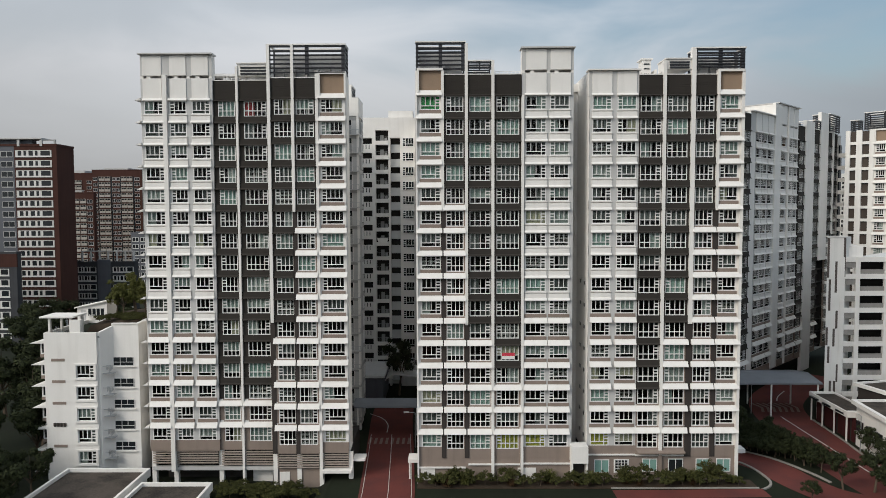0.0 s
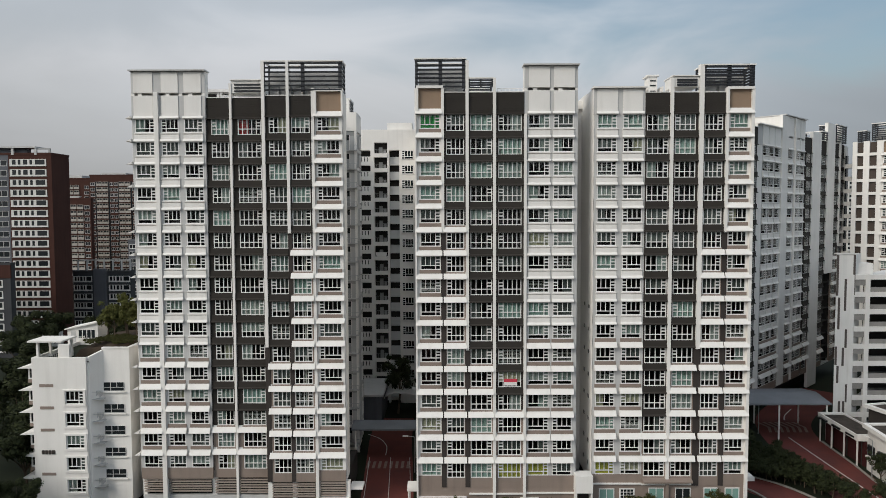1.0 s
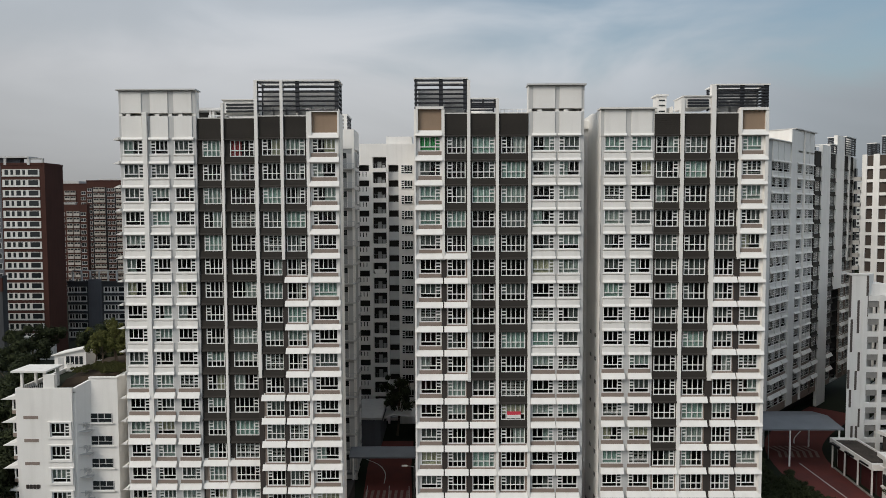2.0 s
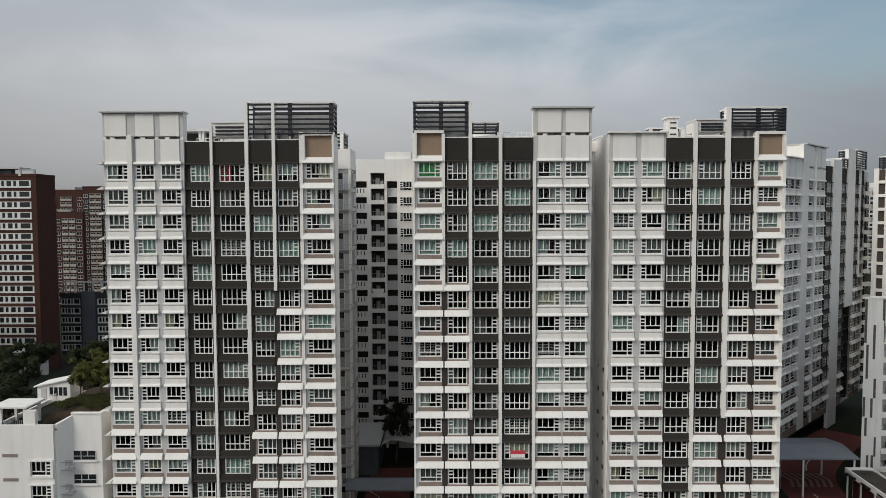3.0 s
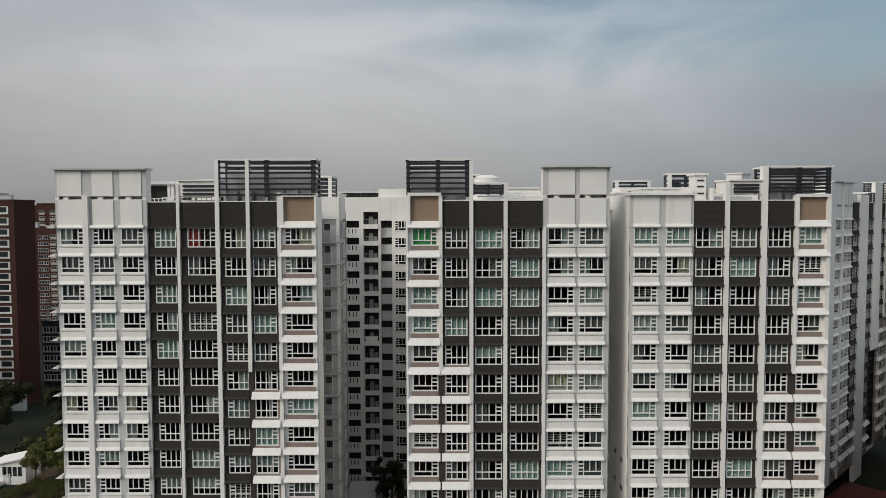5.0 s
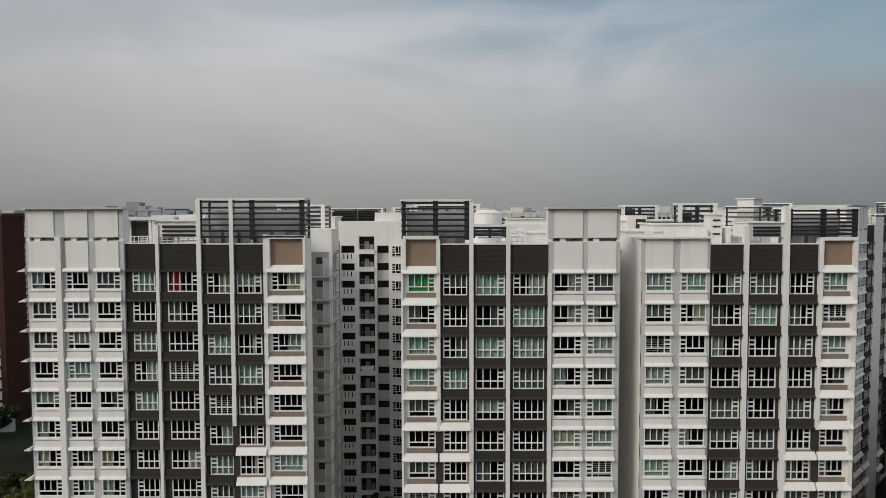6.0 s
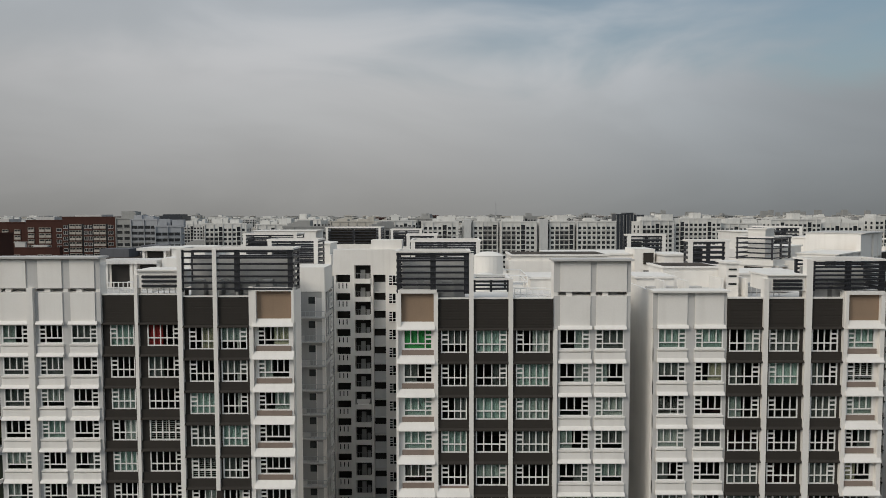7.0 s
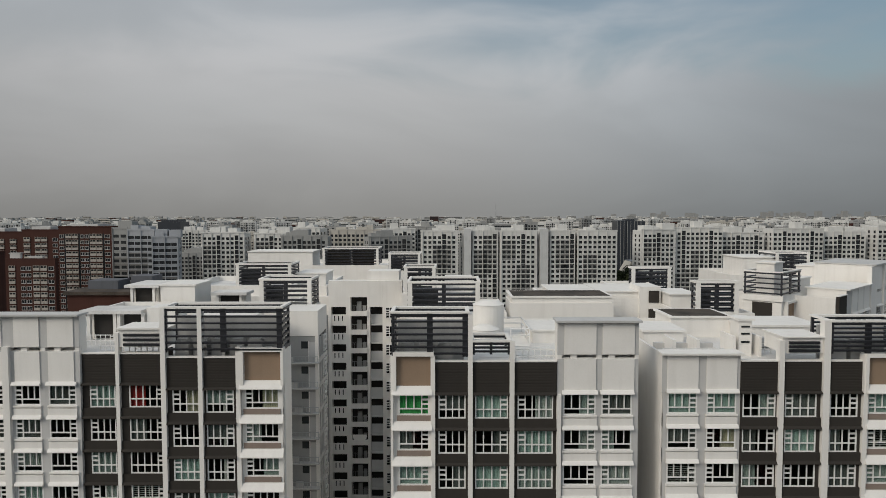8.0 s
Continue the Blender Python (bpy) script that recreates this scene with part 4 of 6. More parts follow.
hole_bars = Shape().lattice([(0, 2.7, 0, 0.1), (0, 2.7, 0.5, 0.56), (0, 0.08, 0, 1.15), (2.62, 2.7, 0, 1.15), (0.9, 0.97, 0, 1.15), (1.7, 1.77, 0.5, 1.15)], -0.08, -0.031).mesh("opening_frame", PALE)
lip = Shape().box(-0.1, 2.9, -0.25, 0.0, -0.12, 0.0).mesh("balcony_lip", WHITE)
backing = Shape().box(-0.1, 2.4, 0.6, 0.7, -1.8, 0.1).mesh("backing", ROOM)
for k in range(12, 17):
    z = head(k)
    part("window_surround", w_box, wing, (-47.4, 0, z))
    win = place_window(wing, w_small, (-47.4, 0.08, z))
    part("backing", backing, win)
    part("slot_window", slot_long, wing, (-50.6, -0.01, z + 0.5))
    part("balcony_opening", hole, wing, (-43.4, 1.7, z - 0.5))
    part("opening_frame", hole_bars, wing, (-43.4, 1.7, z - 0.5))
    part("balcony_lip", lip, wing, (-43.4, 1.7, z - 0.5))
    part("rail", spiral, wing, (-44.2, 0.9, z - 1.2))
for i in range(4):
    part("number_bar", Shape().box(-50.5 + 0.42 * i, -50.2 + 0.42 * i, -0.10, -0.04, head(15) + 0.42, head(15) + 0.92).mesh("number_bar", STRIP), wing, label="dark plain bar on the wall")
for k in range(11, 18):
    part("eave", eave, wing, (-52.36, 1.0, head(k) - 0.05))
side_bay = Shape().box(-1.1, 0.0, 1.0, 3.4, -2.0, -1.55).mesh("bay", TAUPE)
bay_frame = Shape().lattice([(-1.05, -0.02, -1.55, -1.4), (-1.05, -0.9, -1.55, 0), (-0.16, -0.02, -1.55, 0), (-1.05, -0.02, -0.12, 0), (-0.6, -0.5, -1.55, 0)], 1.0, 1.12).mesh("window_frame", FRAME)
bay_pane = Shape().box(-1.0, -0.05, 1.13, 3.3, -1.5, -0.05).mesh("pane", DARKGLASS)
for k in range(11, 17):
    bay = part("bay", side_bay, wing, (-51.5, 0, head(k)))
    part("window_frame", bay_frame, bay)
    part("pane", bay_pane, bay)
pavilion = thing("roof_pavilion", pose(-51.3, 2.6, 18.8), "open white corner pavilion on the roof terrace", "pavilion")
for x, yy in ((0.15, 0), (2.9, 0), (0.15, 2.8), (2.9, 2.8)):
    part("post", Shape().box(x, x + 0.28, yy, yy + 0.28, 0, 2.35).mesh("post", WHITE), pavilion)
part("roof", Shape().box(-0.8, 3.5, -0.3, 3.4, 2.35, 2.55).mesh("roof", WHITE), pavilion)
part("wall", Shape().box(3.25, 4.5, -0.4, 0.2, -0.8, 2.1).mesh("wall", WHITE), pavilion)
for i in range(12):
    part("baluster", Shape().box(0.4 + i * 0.25, 0.46 + i * 0.25, 0.05, 0.1, -0.2, 0.9).mesh("baluster", STEEL) if i == 0 else bpy.data.meshes["baluster"], pavilion, (0 if i == 0 else i * 0.25, 0, 0))
shed = thing("roof_shed", pose(-52.9, 13.0, 18.8), "white raking-roofed shed with dark windows on the roof terrace", "roof shed")
part("wall", Shape().prism([(0, 0, 0), (4.3, 0, 0), (4.3, 3, 0), (0, 3, 0)], [(0, 0, 2.2), (4.3, 0, 3.1), (4.3, 3, 3.1), (0, 3, 2.2)]).mesh("wall", WHITE), shed)
part("roof", Shape().prism([(-0.3, -0.3, 2.14), (4.6, -0.3, 3.17), (4.6, 3.3, 3.17), (-0.3, 3.3, 2.14)], [(-0.3, -0.3, 2.3), (4.6, -0.3, 3.33), (4.6, 3.3, 3.33), (-0.3, 3.3, 2.3)]).mesh("roof", WHITE), shed)
for i in range(4):
    part("pane", Shape().box(1.6 + 0.6 * i, 2.05 + 0.6 * i, -0.04, -0.001, 1.0, 2.1).mesh("pane", DARKGLASS), shed)
part("door", Shape().box(0.5, 1.2, -0.05, -0.001, 0.0, 1.9).mesh("door", PALE), shed)
alone("planting_bank", Shape().prism([(-47.4, 4.6, 18.8), (-40.4, 4.8, 18.8), (-40.4, 16, 18.8), (-47.4, 16, 18.8)], [(-47.0, 5.2, 19.7), (-40.5, 5.4, 20.5), (-40.5, 15.5, 21.0), (-47.0, 15.5, 20.2)]), EARTH, "banked brown earth of the roof garden", "planting bed")
fence = thing("terrace_fence", pose(-51.0, 12.6, 18.9, 0, 0, 12), "white picket fence along the roof garden", "fence")
picket = Shape().box(0, 0.08, 0, 0.05, 0, 1.2).mesh("picket", WHITE)
for i in range(26):
    part("picket", picket, fence, (i * 0.28, i * 0.10, 0))
part("rail", Shape().prism([(0, 0.05, 1.0), (7.1, 2.6, 1.0), (7.1, 2.65, 1.0), (0, 0.1, 1.0)], [(0, 0.05, 1.1), (7.1, 2.6, 1.1), (7.1, 2.65, 1.1), (0, 0.1, 1.1)]).mesh("rail", WHITE), fence)

# flat roofs of the pavilions in front of the low wing
def flat_pavilion(x0, x1, y0, y1, h, label):
    p = thing("flat_roof_building", pose(0, 0, 0), label, "building", "flat-roofed pavilions")
    part("wall", Shape().box(x0 + 0.3, x1 - 0.3, y0 + 0.3, y1 - 0.3, 0, h - 0.2).mesh("wall", WHITE), p)
    part("roof", Shape().box(x0 + 0.3, x1 - 0.3, y0 + 0.3, y1 - 0.3, h - 0.199, h - 0.05).mesh("roof", TARROOF), p)
    for a, b, c, d in ((x0, x1, y0, y0 + 0.3), (x0, x1, y1 - 0.3, y1), (x0, x0 + 0.3, y0 + 0.3, y1 - 0.3), (x1 - 0.3, x1, y0 + 0.3, y1 - 0.3)):
        part("parapet", Shape().box(a, b, c, d, h - 0.6, h + 0.35).mesh("parapet", WHITE), p)
    return p


flat_pavilion(-45.2, -35.2, -22, -4.6, 3.7, "low white building with a dark flat roof")
flat_pavilion(-34.6, -26.4, -22, -8.4, 3.5, "low white building with a dark gravel roof")

# ---- rear block seen through the gap, with open access corridors ----
rear = thing("corridor_block", pose(0, 50, 0), "pale apartment block with stacked open corridors", "apartment building", "apartment blocks")
part("wall", Shape().box(-16.6, -13.9, 1.61, 1.99, 0, 51.4).mesh("wall", WHITE), rear)
part("body", Shape().box(-34, -5.6, 2.0, 16, 0, 50.4).mesh("body", WHITE), rear)
for x0, x1 in ((-16.7, -16.3), (-14.1, -13.4), (-10.9, -10.5)):
    part("pier", Shape().box(x0, x1, -0.02, 1.98, 0, 49.59).mesh("pier", WHITE), rear)
part("window_wall", Shape().box(-8.59, -5.6, 0.01, 1.97, 0, 53.0).mesh("window_wall", WHITE), rear)
part("head_wall", Shape().box(-16.7, -13.41, 0, 2, 49.07, 53.0).box(-13.41, -10.89, 0, 2, 50.55, 53.0).box(-10.89, -8.6, 0, 2, 49.07, 53.0).mesh("head_wall", WHITE), rear)
part("head_box", Shape().box(-10.9, -6.1, 1.0, 5, 53.0, 54.4).mesh("head_box", WHITE), rear)
cor = Shape().box(-16.3, -14.1, 0.1, 0.3, 0, 1.7).mesh("corridor_parapet", WHITE)
floors = [Shape().box(x0, x1, 0.3, 1.4, 0, 0.15).mesh("corridor_floor", PALE) for x0, x1 in ((-16.3, -14.1), (-13.4, -10.9), (-10.5, -8.6))]
# Near-black tabs on the parapet, in place of shaded open slots.
slotw = Shape().box(0, 0.14, 0.06, 0.099, 0, 0.8).mesh("parapet_slot", DARKGLASS)
par = Shape().box(-13.4, -10.9, -0.3, -0.1, 0, 0.75).box(-13.4, -13.3, -0.3, -0.1, 0.75, 0.85).box(-11.0, -10.9, -0.3, -0.1, 0.75, 0.85).mesh("balcony_parapet", WHITE)
recess = Shape().box(-10.5, -8.6, 0.9, 1.0, 0, 1.62).mesh("recess_parapet", SERVICE_LIGHT)
bars = [(-13.4, -10.9, 1.50, 1.54)] + [(-13.3 + 0.4 * i, -13.26 + 0.4 * i, 0.7, 1.52) for i in range(7)]
grille = Shape().lattice(bars, 0.0, 0.03).mesh("balustrade", SERVICE)
rwin = window_meshes(2.25, "white", -1)
rback = Shape().box(0.02, 2.23, 0.02, 0.05, -1.68, -0.02).mesh("backing", DARKGLASS)
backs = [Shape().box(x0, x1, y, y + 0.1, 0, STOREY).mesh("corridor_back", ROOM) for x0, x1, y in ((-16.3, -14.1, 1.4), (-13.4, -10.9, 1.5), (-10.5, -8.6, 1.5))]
# Plain grey boxes added for the clutter inside the balconies.
inner = Shape().box(-12.6, -11.9, 1.2, 1.45, 0.1, 1.9).box(-11.7, -11.2, 1.1, 1.45, 0.1, 1.3).mesh("balcony_cupboard", SERVICE)
for k in range(17):
    base = head(k) - STOREY
    for j, z in enumerate((base + 0.07, base + 1.6, base + 0.1)):
        part("corridor_floor", floors[j], rear, (0, 0, z))
        part("corridor_back", backs[j], rear, (0, 0, z))
    part("corridor_parapet", cor, rear, (0, 0, base + 0.07))
    part("balcony_parapet", par, rear, (0, 0, base + 1.6))
    part("balustrade", grille, rear, (0, 0, base + 1.6))
    part("balcony_cupboard", inner, rear, (0, 0, base + 1.7))
    part("recess_parapet", recess, rear, (0, 0, base + 0.1))
    for x in (-15.9, -15.3, -14.7):
        part("parapet_slot", slotw, rear, (x, 0, base + 0.8))
    if k < 16:
        w = part("window", rwin[0], rear, (-8.12, -0.06, head(k) + 0.1))
        part("pane", rwin[1], w)
        part("backing", rback, w)
arc = [(-12.15 + 1.1 * math.cos(math.pi * i / 12), 1.25 * math.sin(math.pi * i / 12)) for i in range(13)]
zb = head(7) + 0.35
sheet = Shape()
sheet.prism([(x, -0.10, zb - d) for x, d in arc], [(x, -0.07, zb - d) for x, d in arc])
part("draped_sheet", sheet.mesh("draped_sheet", WHITE), rear, label="white cloth draped over a balcony")

# ---- blocks set at 45 degrees on the far side of the drive ----
R45 = 45.0
slant = thing("apartment_block", pose(65.2, 50.0, 0) @ pose(0, 0, 0, 0, 0, R45), "tall white apartment block set at an angle, in shade", "apartment building", "apartment blocks")
S_COLS = [(-17.2, -13.9, -16.6, -14.3, "dark", 1, 15), (-11.6, -8.7, -11.3, -8.9, "white", 1, 13), (-8.7, -5.8, -8.5, -6.1, "white", -1, 13), (-5.8, -2.6, -5.5, -3.0, "white", 1, 13),
          (0.4, 4.2, 0.9, 3.7, "white", -1, 13), (4.9, 7.6, 5.2, 7.4, "white", 1, 13), (7.6, 10.4, 7.9, 10.1, "white", -1, 13), (10.9, 14.4, 11.4, 13.9, "dark", 1, 14), (19.9, 23.6, 20.3, 23.2, "dark", -1, 14), (29.0, 32.2, 29.3, 31.9, "dark", 1, 8), (32.8, 36.0, 33.1, 35.7, "dark", -1, 5)]
facade(slant, S_COLS, 16, bare=True)
core(slant, -17.4, 38.0, 14, 51.6, 16)
shell(slant, -17.4, 38.0, 14, 51.8, LOW)
crown_panel(slant, [(-11.4, -8.9), (-8.5, -6.0), (-5.6, -2.9)], -13.8, -2.5, HEAD, 0, 52.6, depth=5)
crown_panel(slant, [(0.8, 3.9), (5.2, 7.5), (7.8, 10.2)], -1.0, 10.6, HEAD, 51.2, 55.3, depth=8)
for x0, x1, z0, z1, y0 in ((-13.9, -11.6, LOW, HEAD, 0.0), (-2.6, 0.4, LOW, 55.2, -0.3), (4.3, 4.8, LOW, 55.2, -0.35), (14.5, 19.8, LOW - 3.5, 53.4, -0.3), (23.7, 28.9, head(9), 56.0, -0.35), (32.25, 32.75, head(7), 56.0, -0.5), (36.05, 38.0, LOW, 51.8, -0.3)):
    fin(slant, x0, x1, z0, z1, y0)
for x0, x1 in ((-17.2, -13.9), (10.9, 14.4), (19.9, 23.6), (29.0, 32.2), (32.8, 36.0)):
    dark_panel(slant, x0, x1, HEAD, 52.0, ribs=False)
louvre(slant, 19.9, 23.6, -0.3, 4.0, 52.1, 53.8, "", 4)
louvre(slant, 29.0, 36.2, -0.5, 3.0, 52.2, 56.0, "LR", 8)
roof_box(slant, -15, -6, 7, 12, 50.9, 53.4)
roof_box(slant, 6, 18, 9, 13, 50.9, 54.2)
void = Shape().box(-17, 24, 3.0, 13, 0, LOW - 0.3).mesh("deck_wall", ROOM)
part("deck_wall", void, slant)

tower_g = thing("apartment_block", pose(89.47, 70.83, 0) @ pose(0, 0, 0, 0, 0, -R45), "white apartment block with square brown window recesses", "apartment building", "apartment blocks")
G_COLS = [(6.2, 8.8, 6.5, 8.3, "taupe", -1, 0), (9.2, 12.0, 9.5, 11.6, "dark", 1, 3), (12.4, 15.6, 12.7, 15.2, "dark", -1, 8), (16.0, 19.2, 16.3, 18.8, "white", 1, 11)]
facade(tower_g, G_COLS, 16)
core(tower_g, 5.9, 22, 14, 51.6, 16)
shell(tower_g, 0.6, 22, 14, 51.8, LOW)
part("front_wall", Shape().box(0.6, 6.2, 0.28, 0.32, LOW, 52.0).mesh("front_wall", WHITE), tower_g)
RECESSBROWN = material("dark_brown_recess", (0.075, 0.058, 0.048), 0.6, 0.3, 0.6)
g_floor = Shape().box(0.6, 6.2, -0.30, 0.28, -2.72, -2.1).mesh("floor_band", WHITE)
recesses = [Shape().box(0, w, 0.18, 0.26, -2.2, 0.1).mesh("recess_window", RECESSBROWN) for w in (1.2, 1.4)]
for k in range(-1, 16):
    part("floor_band", g_floor, tower_g, (0, 0, head(k)))
    for x, sq in zip((1.5, 3.85), recesses):
        part("recess_window", sq, tower_g, (x, 0, head(k) + 0.1))
for x0, x1 in ((0.6, 1.5), (2.7, 3.85), (5.25, 6.2), (8.8, 9.2), (12.0, 12.4)):
    fin(tower_g, x0, x1, LOW, 52.2, -0.32, 0.28)
brown_panel(tower_g, 6.5, 8.8, HEAD, 52.2)
dark_panel(tower_g, 9.2, 12.0, HEAD, 52.0, ribs=False)
dark_panel(tower_g, 12.4, 15.6, HEAD, 52.0, ribs=False)
louvre(tower_g, 4.2, 12.0, -0.3, 4.0, 52.2, 55.8, "LR", 8)
louvre(tower_g, 0.9, 2.6, 2.0, 5.0, 52.2, 54.6, "LR", 6)
# brackets and slim balconies at the corner between the two angled blocks
nook = Shape().box(0, 1.5, -1.3, 0.0, 0, 0.9).mesh("corner_balcony", WHITE)
# Dark box fills each balcony opening with the shade inside it.
nook_shade = Shape().box(0.1, 1.4, -0.3, 0.0, 0.9, STOREY).mesh("balcony_opening", DARKGLASS)
for k in range(16):
    part("corner_balcony", nook, slant, (36.3, -0.32, head(k) - 2.2))
    part("balcony_opening", nook_shade, slant, (36.3, -0.32, head(k) - 2.2))

# ---- car park with slit wall and open decks ----
carpark = thing("car_park", pose(0, 28.5, 0), "white multi-storey car park with open decks and slit openings", "car park")
part("slit_wall", Shape().prism([(63.4, 0, 0), (66.4, 0, 0), (69, 3, 0), (66, 3, 0)], [(63.4, 0, 30.2), (66.4, 0, 30.2), (69, 3, 30.2), (66, 3, 30.2)]).mesh("slit_wall", WHITE), carpark)
part("coping", Shape().box(63.3, 66.5, -0.1, 0.6, 30.2, 30.4).mesh("coping", WHITE), carpark)
SLITGREY = material("slit_grey_paint", (0.115, 0.095, 0.085), 0.7, 0.25, 0.6, 0.2)
DECKMESH = material("deck_screen_mesh", (0.30, 0.285, 0.265), 0.6, 0.35, 1.2, 0.2)
for x, z0, z1 in ((63.42, 23.5, 30.1), (66.1, 23.6, 30.1), (64.75, 21.0, 26.2), (63.75, 18.0, 23.2), (65.7, 18.0, 23.0), (65.0, 15.0, 18.0), (63.45, 12.2, 15.2), (64.6, 12.0, 15.0), (63.8, 9.2, 12.0), (65.7, 9.0, 12.0), (65.3, 6.0, 9.0), (64.2, 3.6, 6.2), (64.9, 3.6, 6.2)):
    part("slit", Shape().box(x, x + 0.36, -0.025, 0.02, z0, z1).mesh("slit", SLITGREY), carpark)
part("body", Shape().prism([(72, 7, 0), (100, 7, 0), (125, 30, 0), (98, 30, 0)], [(72, 7, 26.3), (100, 7, 26.3), (125, 30, 26.3), (98, 30, 26.3)]).mesh("body", ROOM), carpark)
part("roof", Shape().prism([(66.5, 0.3, 26.3), (95, 0.3, 26.3), (125, 30, 26.3), (97, 30, 26.3)], [(66.5, 0.3, 26.6), (95, 0.3, 26.6), (125, 30, 26.6), (97, 30, 26.6)]).mesh("roof", ROOF), carpark)
for k in range(9):
    z = 26.9 - 2.82 * k
    part("deck_edge", Shape().box(65.6, 95, 0, 0.3, z - 0.8, z).mesh("deck_edge", WHITE) if k == 0 else bpy.data.meshes["deck_edge"], carpark, (0, 0, 0 if k == 0 else -2.82 * k))
    part("deck_floor", Shape().prism([(66.5, 0.3, 23.3), (95, 0.3, 23.3), (102, 7, 23.3), (73, 7, 23.3)], [(66.5, 0.3, 23.5), (95, 0.3, 23.5), (102, 7, 23.5), (73, 7, 23.5)]).mesh("deck_floor", PALE) if k == 0 else bpy.data.meshes["deck_floor"], carpark, (0, 0, -2.82 * k))
    part("deck_screen", Shape().box(66.3, 68.2, 0.10, 0.14, z - 1.75, z - 0.81).mesh("deck_screen", DECKMESH) if k == 0 else bpy.data.meshes["deck_screen"], carpark, (0, 0, -2.82 * k))
rail_m = Shape().box(68.9, 95, 0.16, 0.2, -2.8, -2.05).mesh("deck_rail", DECKMESH)
for k in range(9):
    part("deck_rail", rail_m, carpark, (0, 0, 26.9 - 2.82 * k))
for x in (65.6, 68.2, 73.0, 78.4):
    part("pier", Shape().box(x, x + 0.7, -0.06, 0.5, 0, 26.9).mesh("pier", WHITE), carpark)
part("stair_head", Shape().box(68, 70.5, 2, 5, 26.6, 28.6).mesh("stair_head", WHITE), carpark)

# gatehouse with stepped flat roofs beside the drive
BAYRED = material("dark_red_bay", (0.065, 0.018, 0.018), 0.7, 0.35, 0.5, 0.2)
gate = thing("service_building", pose(0, 0, 0), "low white service building with dark flat roofs and bays", "building")
def slope_pav(p, pts, h, f=0.9):
    """Flat-roofed bay on a four-sided plan."""
    lo = [(x, y, h - f) for x, y in pts]
    hi = [(x, y, h) for x, y in pts]
    c = (sum(x for x, y in pts) / 4, sum(y for x, y in pts) / 4)
    ins = [(x + (c[0] - x) * 0.10, y + (c[1] - y) * 0.10) for x, y in pts]
    part("roof", Shape().prism([(x, y, h - 0.4) for x, y in ins], [(x, y, h - 0.25) for x, y in ins]).mesh("roof", TARROOF), p)
    for i in range(4):
        a, b, ia, ib = pts[i], pts[(i + 1) % 4], ins[i], ins[(i + 1) % 4]
        part("fascia", Shape().prism([(*a, h - f), (*b, h - f), (*ib, h - f), (*ia, h - f)], [(*a, h), (*b, h), (*ib, h), (*ia, h)]).mesh("fascia", WHITE), p)
    return ins


g1 = [(60.5, 27.6), (60.0, 15.9), (64.1, 15.7), (64.4, 27.4)]
slope_pav(gate, g1, 4.7)
for i in range(4):
    f = i / 3
    x, y = 60.75 - 0.5 * f, 27.2 - 10.9 * f
    part("post", Shape().box(x - 0.09, x + 0.09, y - 0.09, y + 0.09, 0, 3.8).mesh("post", WHITE), gate)
part("rear_wall", Shape().prism([(61.6, 27.2, 0), (61.2, 16.0, 0), (63.9, 16.0, 0), (64.2, 27.2, 0)], [(61.6, 27.2, 3.8), (61.2, 16.0, 3.8), (63.9, 16.0, 3.8), (64.2, 27.2, 3.8)]).mesh("rear_wall", BAYRED), gate)
for i in range(3):
    y = 25.6 - 3.8 * i
    part("clerestory", Shape().box(60.0, 60.5, y - 1.2, y + 1.0, 3.98, 4.25).mesh("clerestory", DARKGLASS), gate)
    part("door_frame", Shape().box(61.1, 61.3, y - 1.3, y - 1.22, 0, 3.7).mesh("door_frame", STRIP), gate)
g2 = [(60.3, 15.4), (59.2, 5.6), (71.0, 4.2), (72.5, 15.4)]
slope_pav(gate, g2, 6.7, 0.6)
part("wall", Shape().prism([(60.9, 15.0, 0), (59.9, 6.2, 0), (70.4, 4.8, 0), (71.8, 15.0, 0)], [(60.9, 15.0, 6.0), (59.9, 6.2, 6.0), (70.4, 4.8, 6.0), (71.8, 15.0, 6.0)]).mesh("wall", WHITE), gate)
for y in (13.6, 10.8, 8.2):
    x = 60.9 - (15.0 - y) / 8.8
    part("window", Shape().box(x - 0.2, x + 0.2, y - 0.8, y + 0.8, 2.4, 3.9).mesh("window", DARKGLASS), gate)
part("wall_band", Shape().prism([(60.6, 14.9, 1.9), (59.6, 6.3, 1.9), (59.9, 6.3, 1.9), (60.9, 14.9, 1.9)], [(60.6, 14.9, 2.15), (59.6, 6.3, 2.15), (59.9, 6.3, 2.15), (60.9, 14.9, 2.15)]).mesh("wall_band", WHITE), gate)
g3 = [(64.4, 22.0), (65.8, 16.0), (78, 17.6), (77, 25.0)]
slope_pav(gate, g3, 7.6, 0.5)
part("wall", Shape().prism([(65.0, 21.6, 0), (66.2, 16.5, 0), (77.2, 18.0, 0), (76.4, 24.4, 0)], [(65.0, 21.6, 7.1), (66.2, 16.5, 7.1), (77.2, 18.0, 7.1), (76.4, 24.4, 7.1)]).mesh("wall", STRIP), gate)

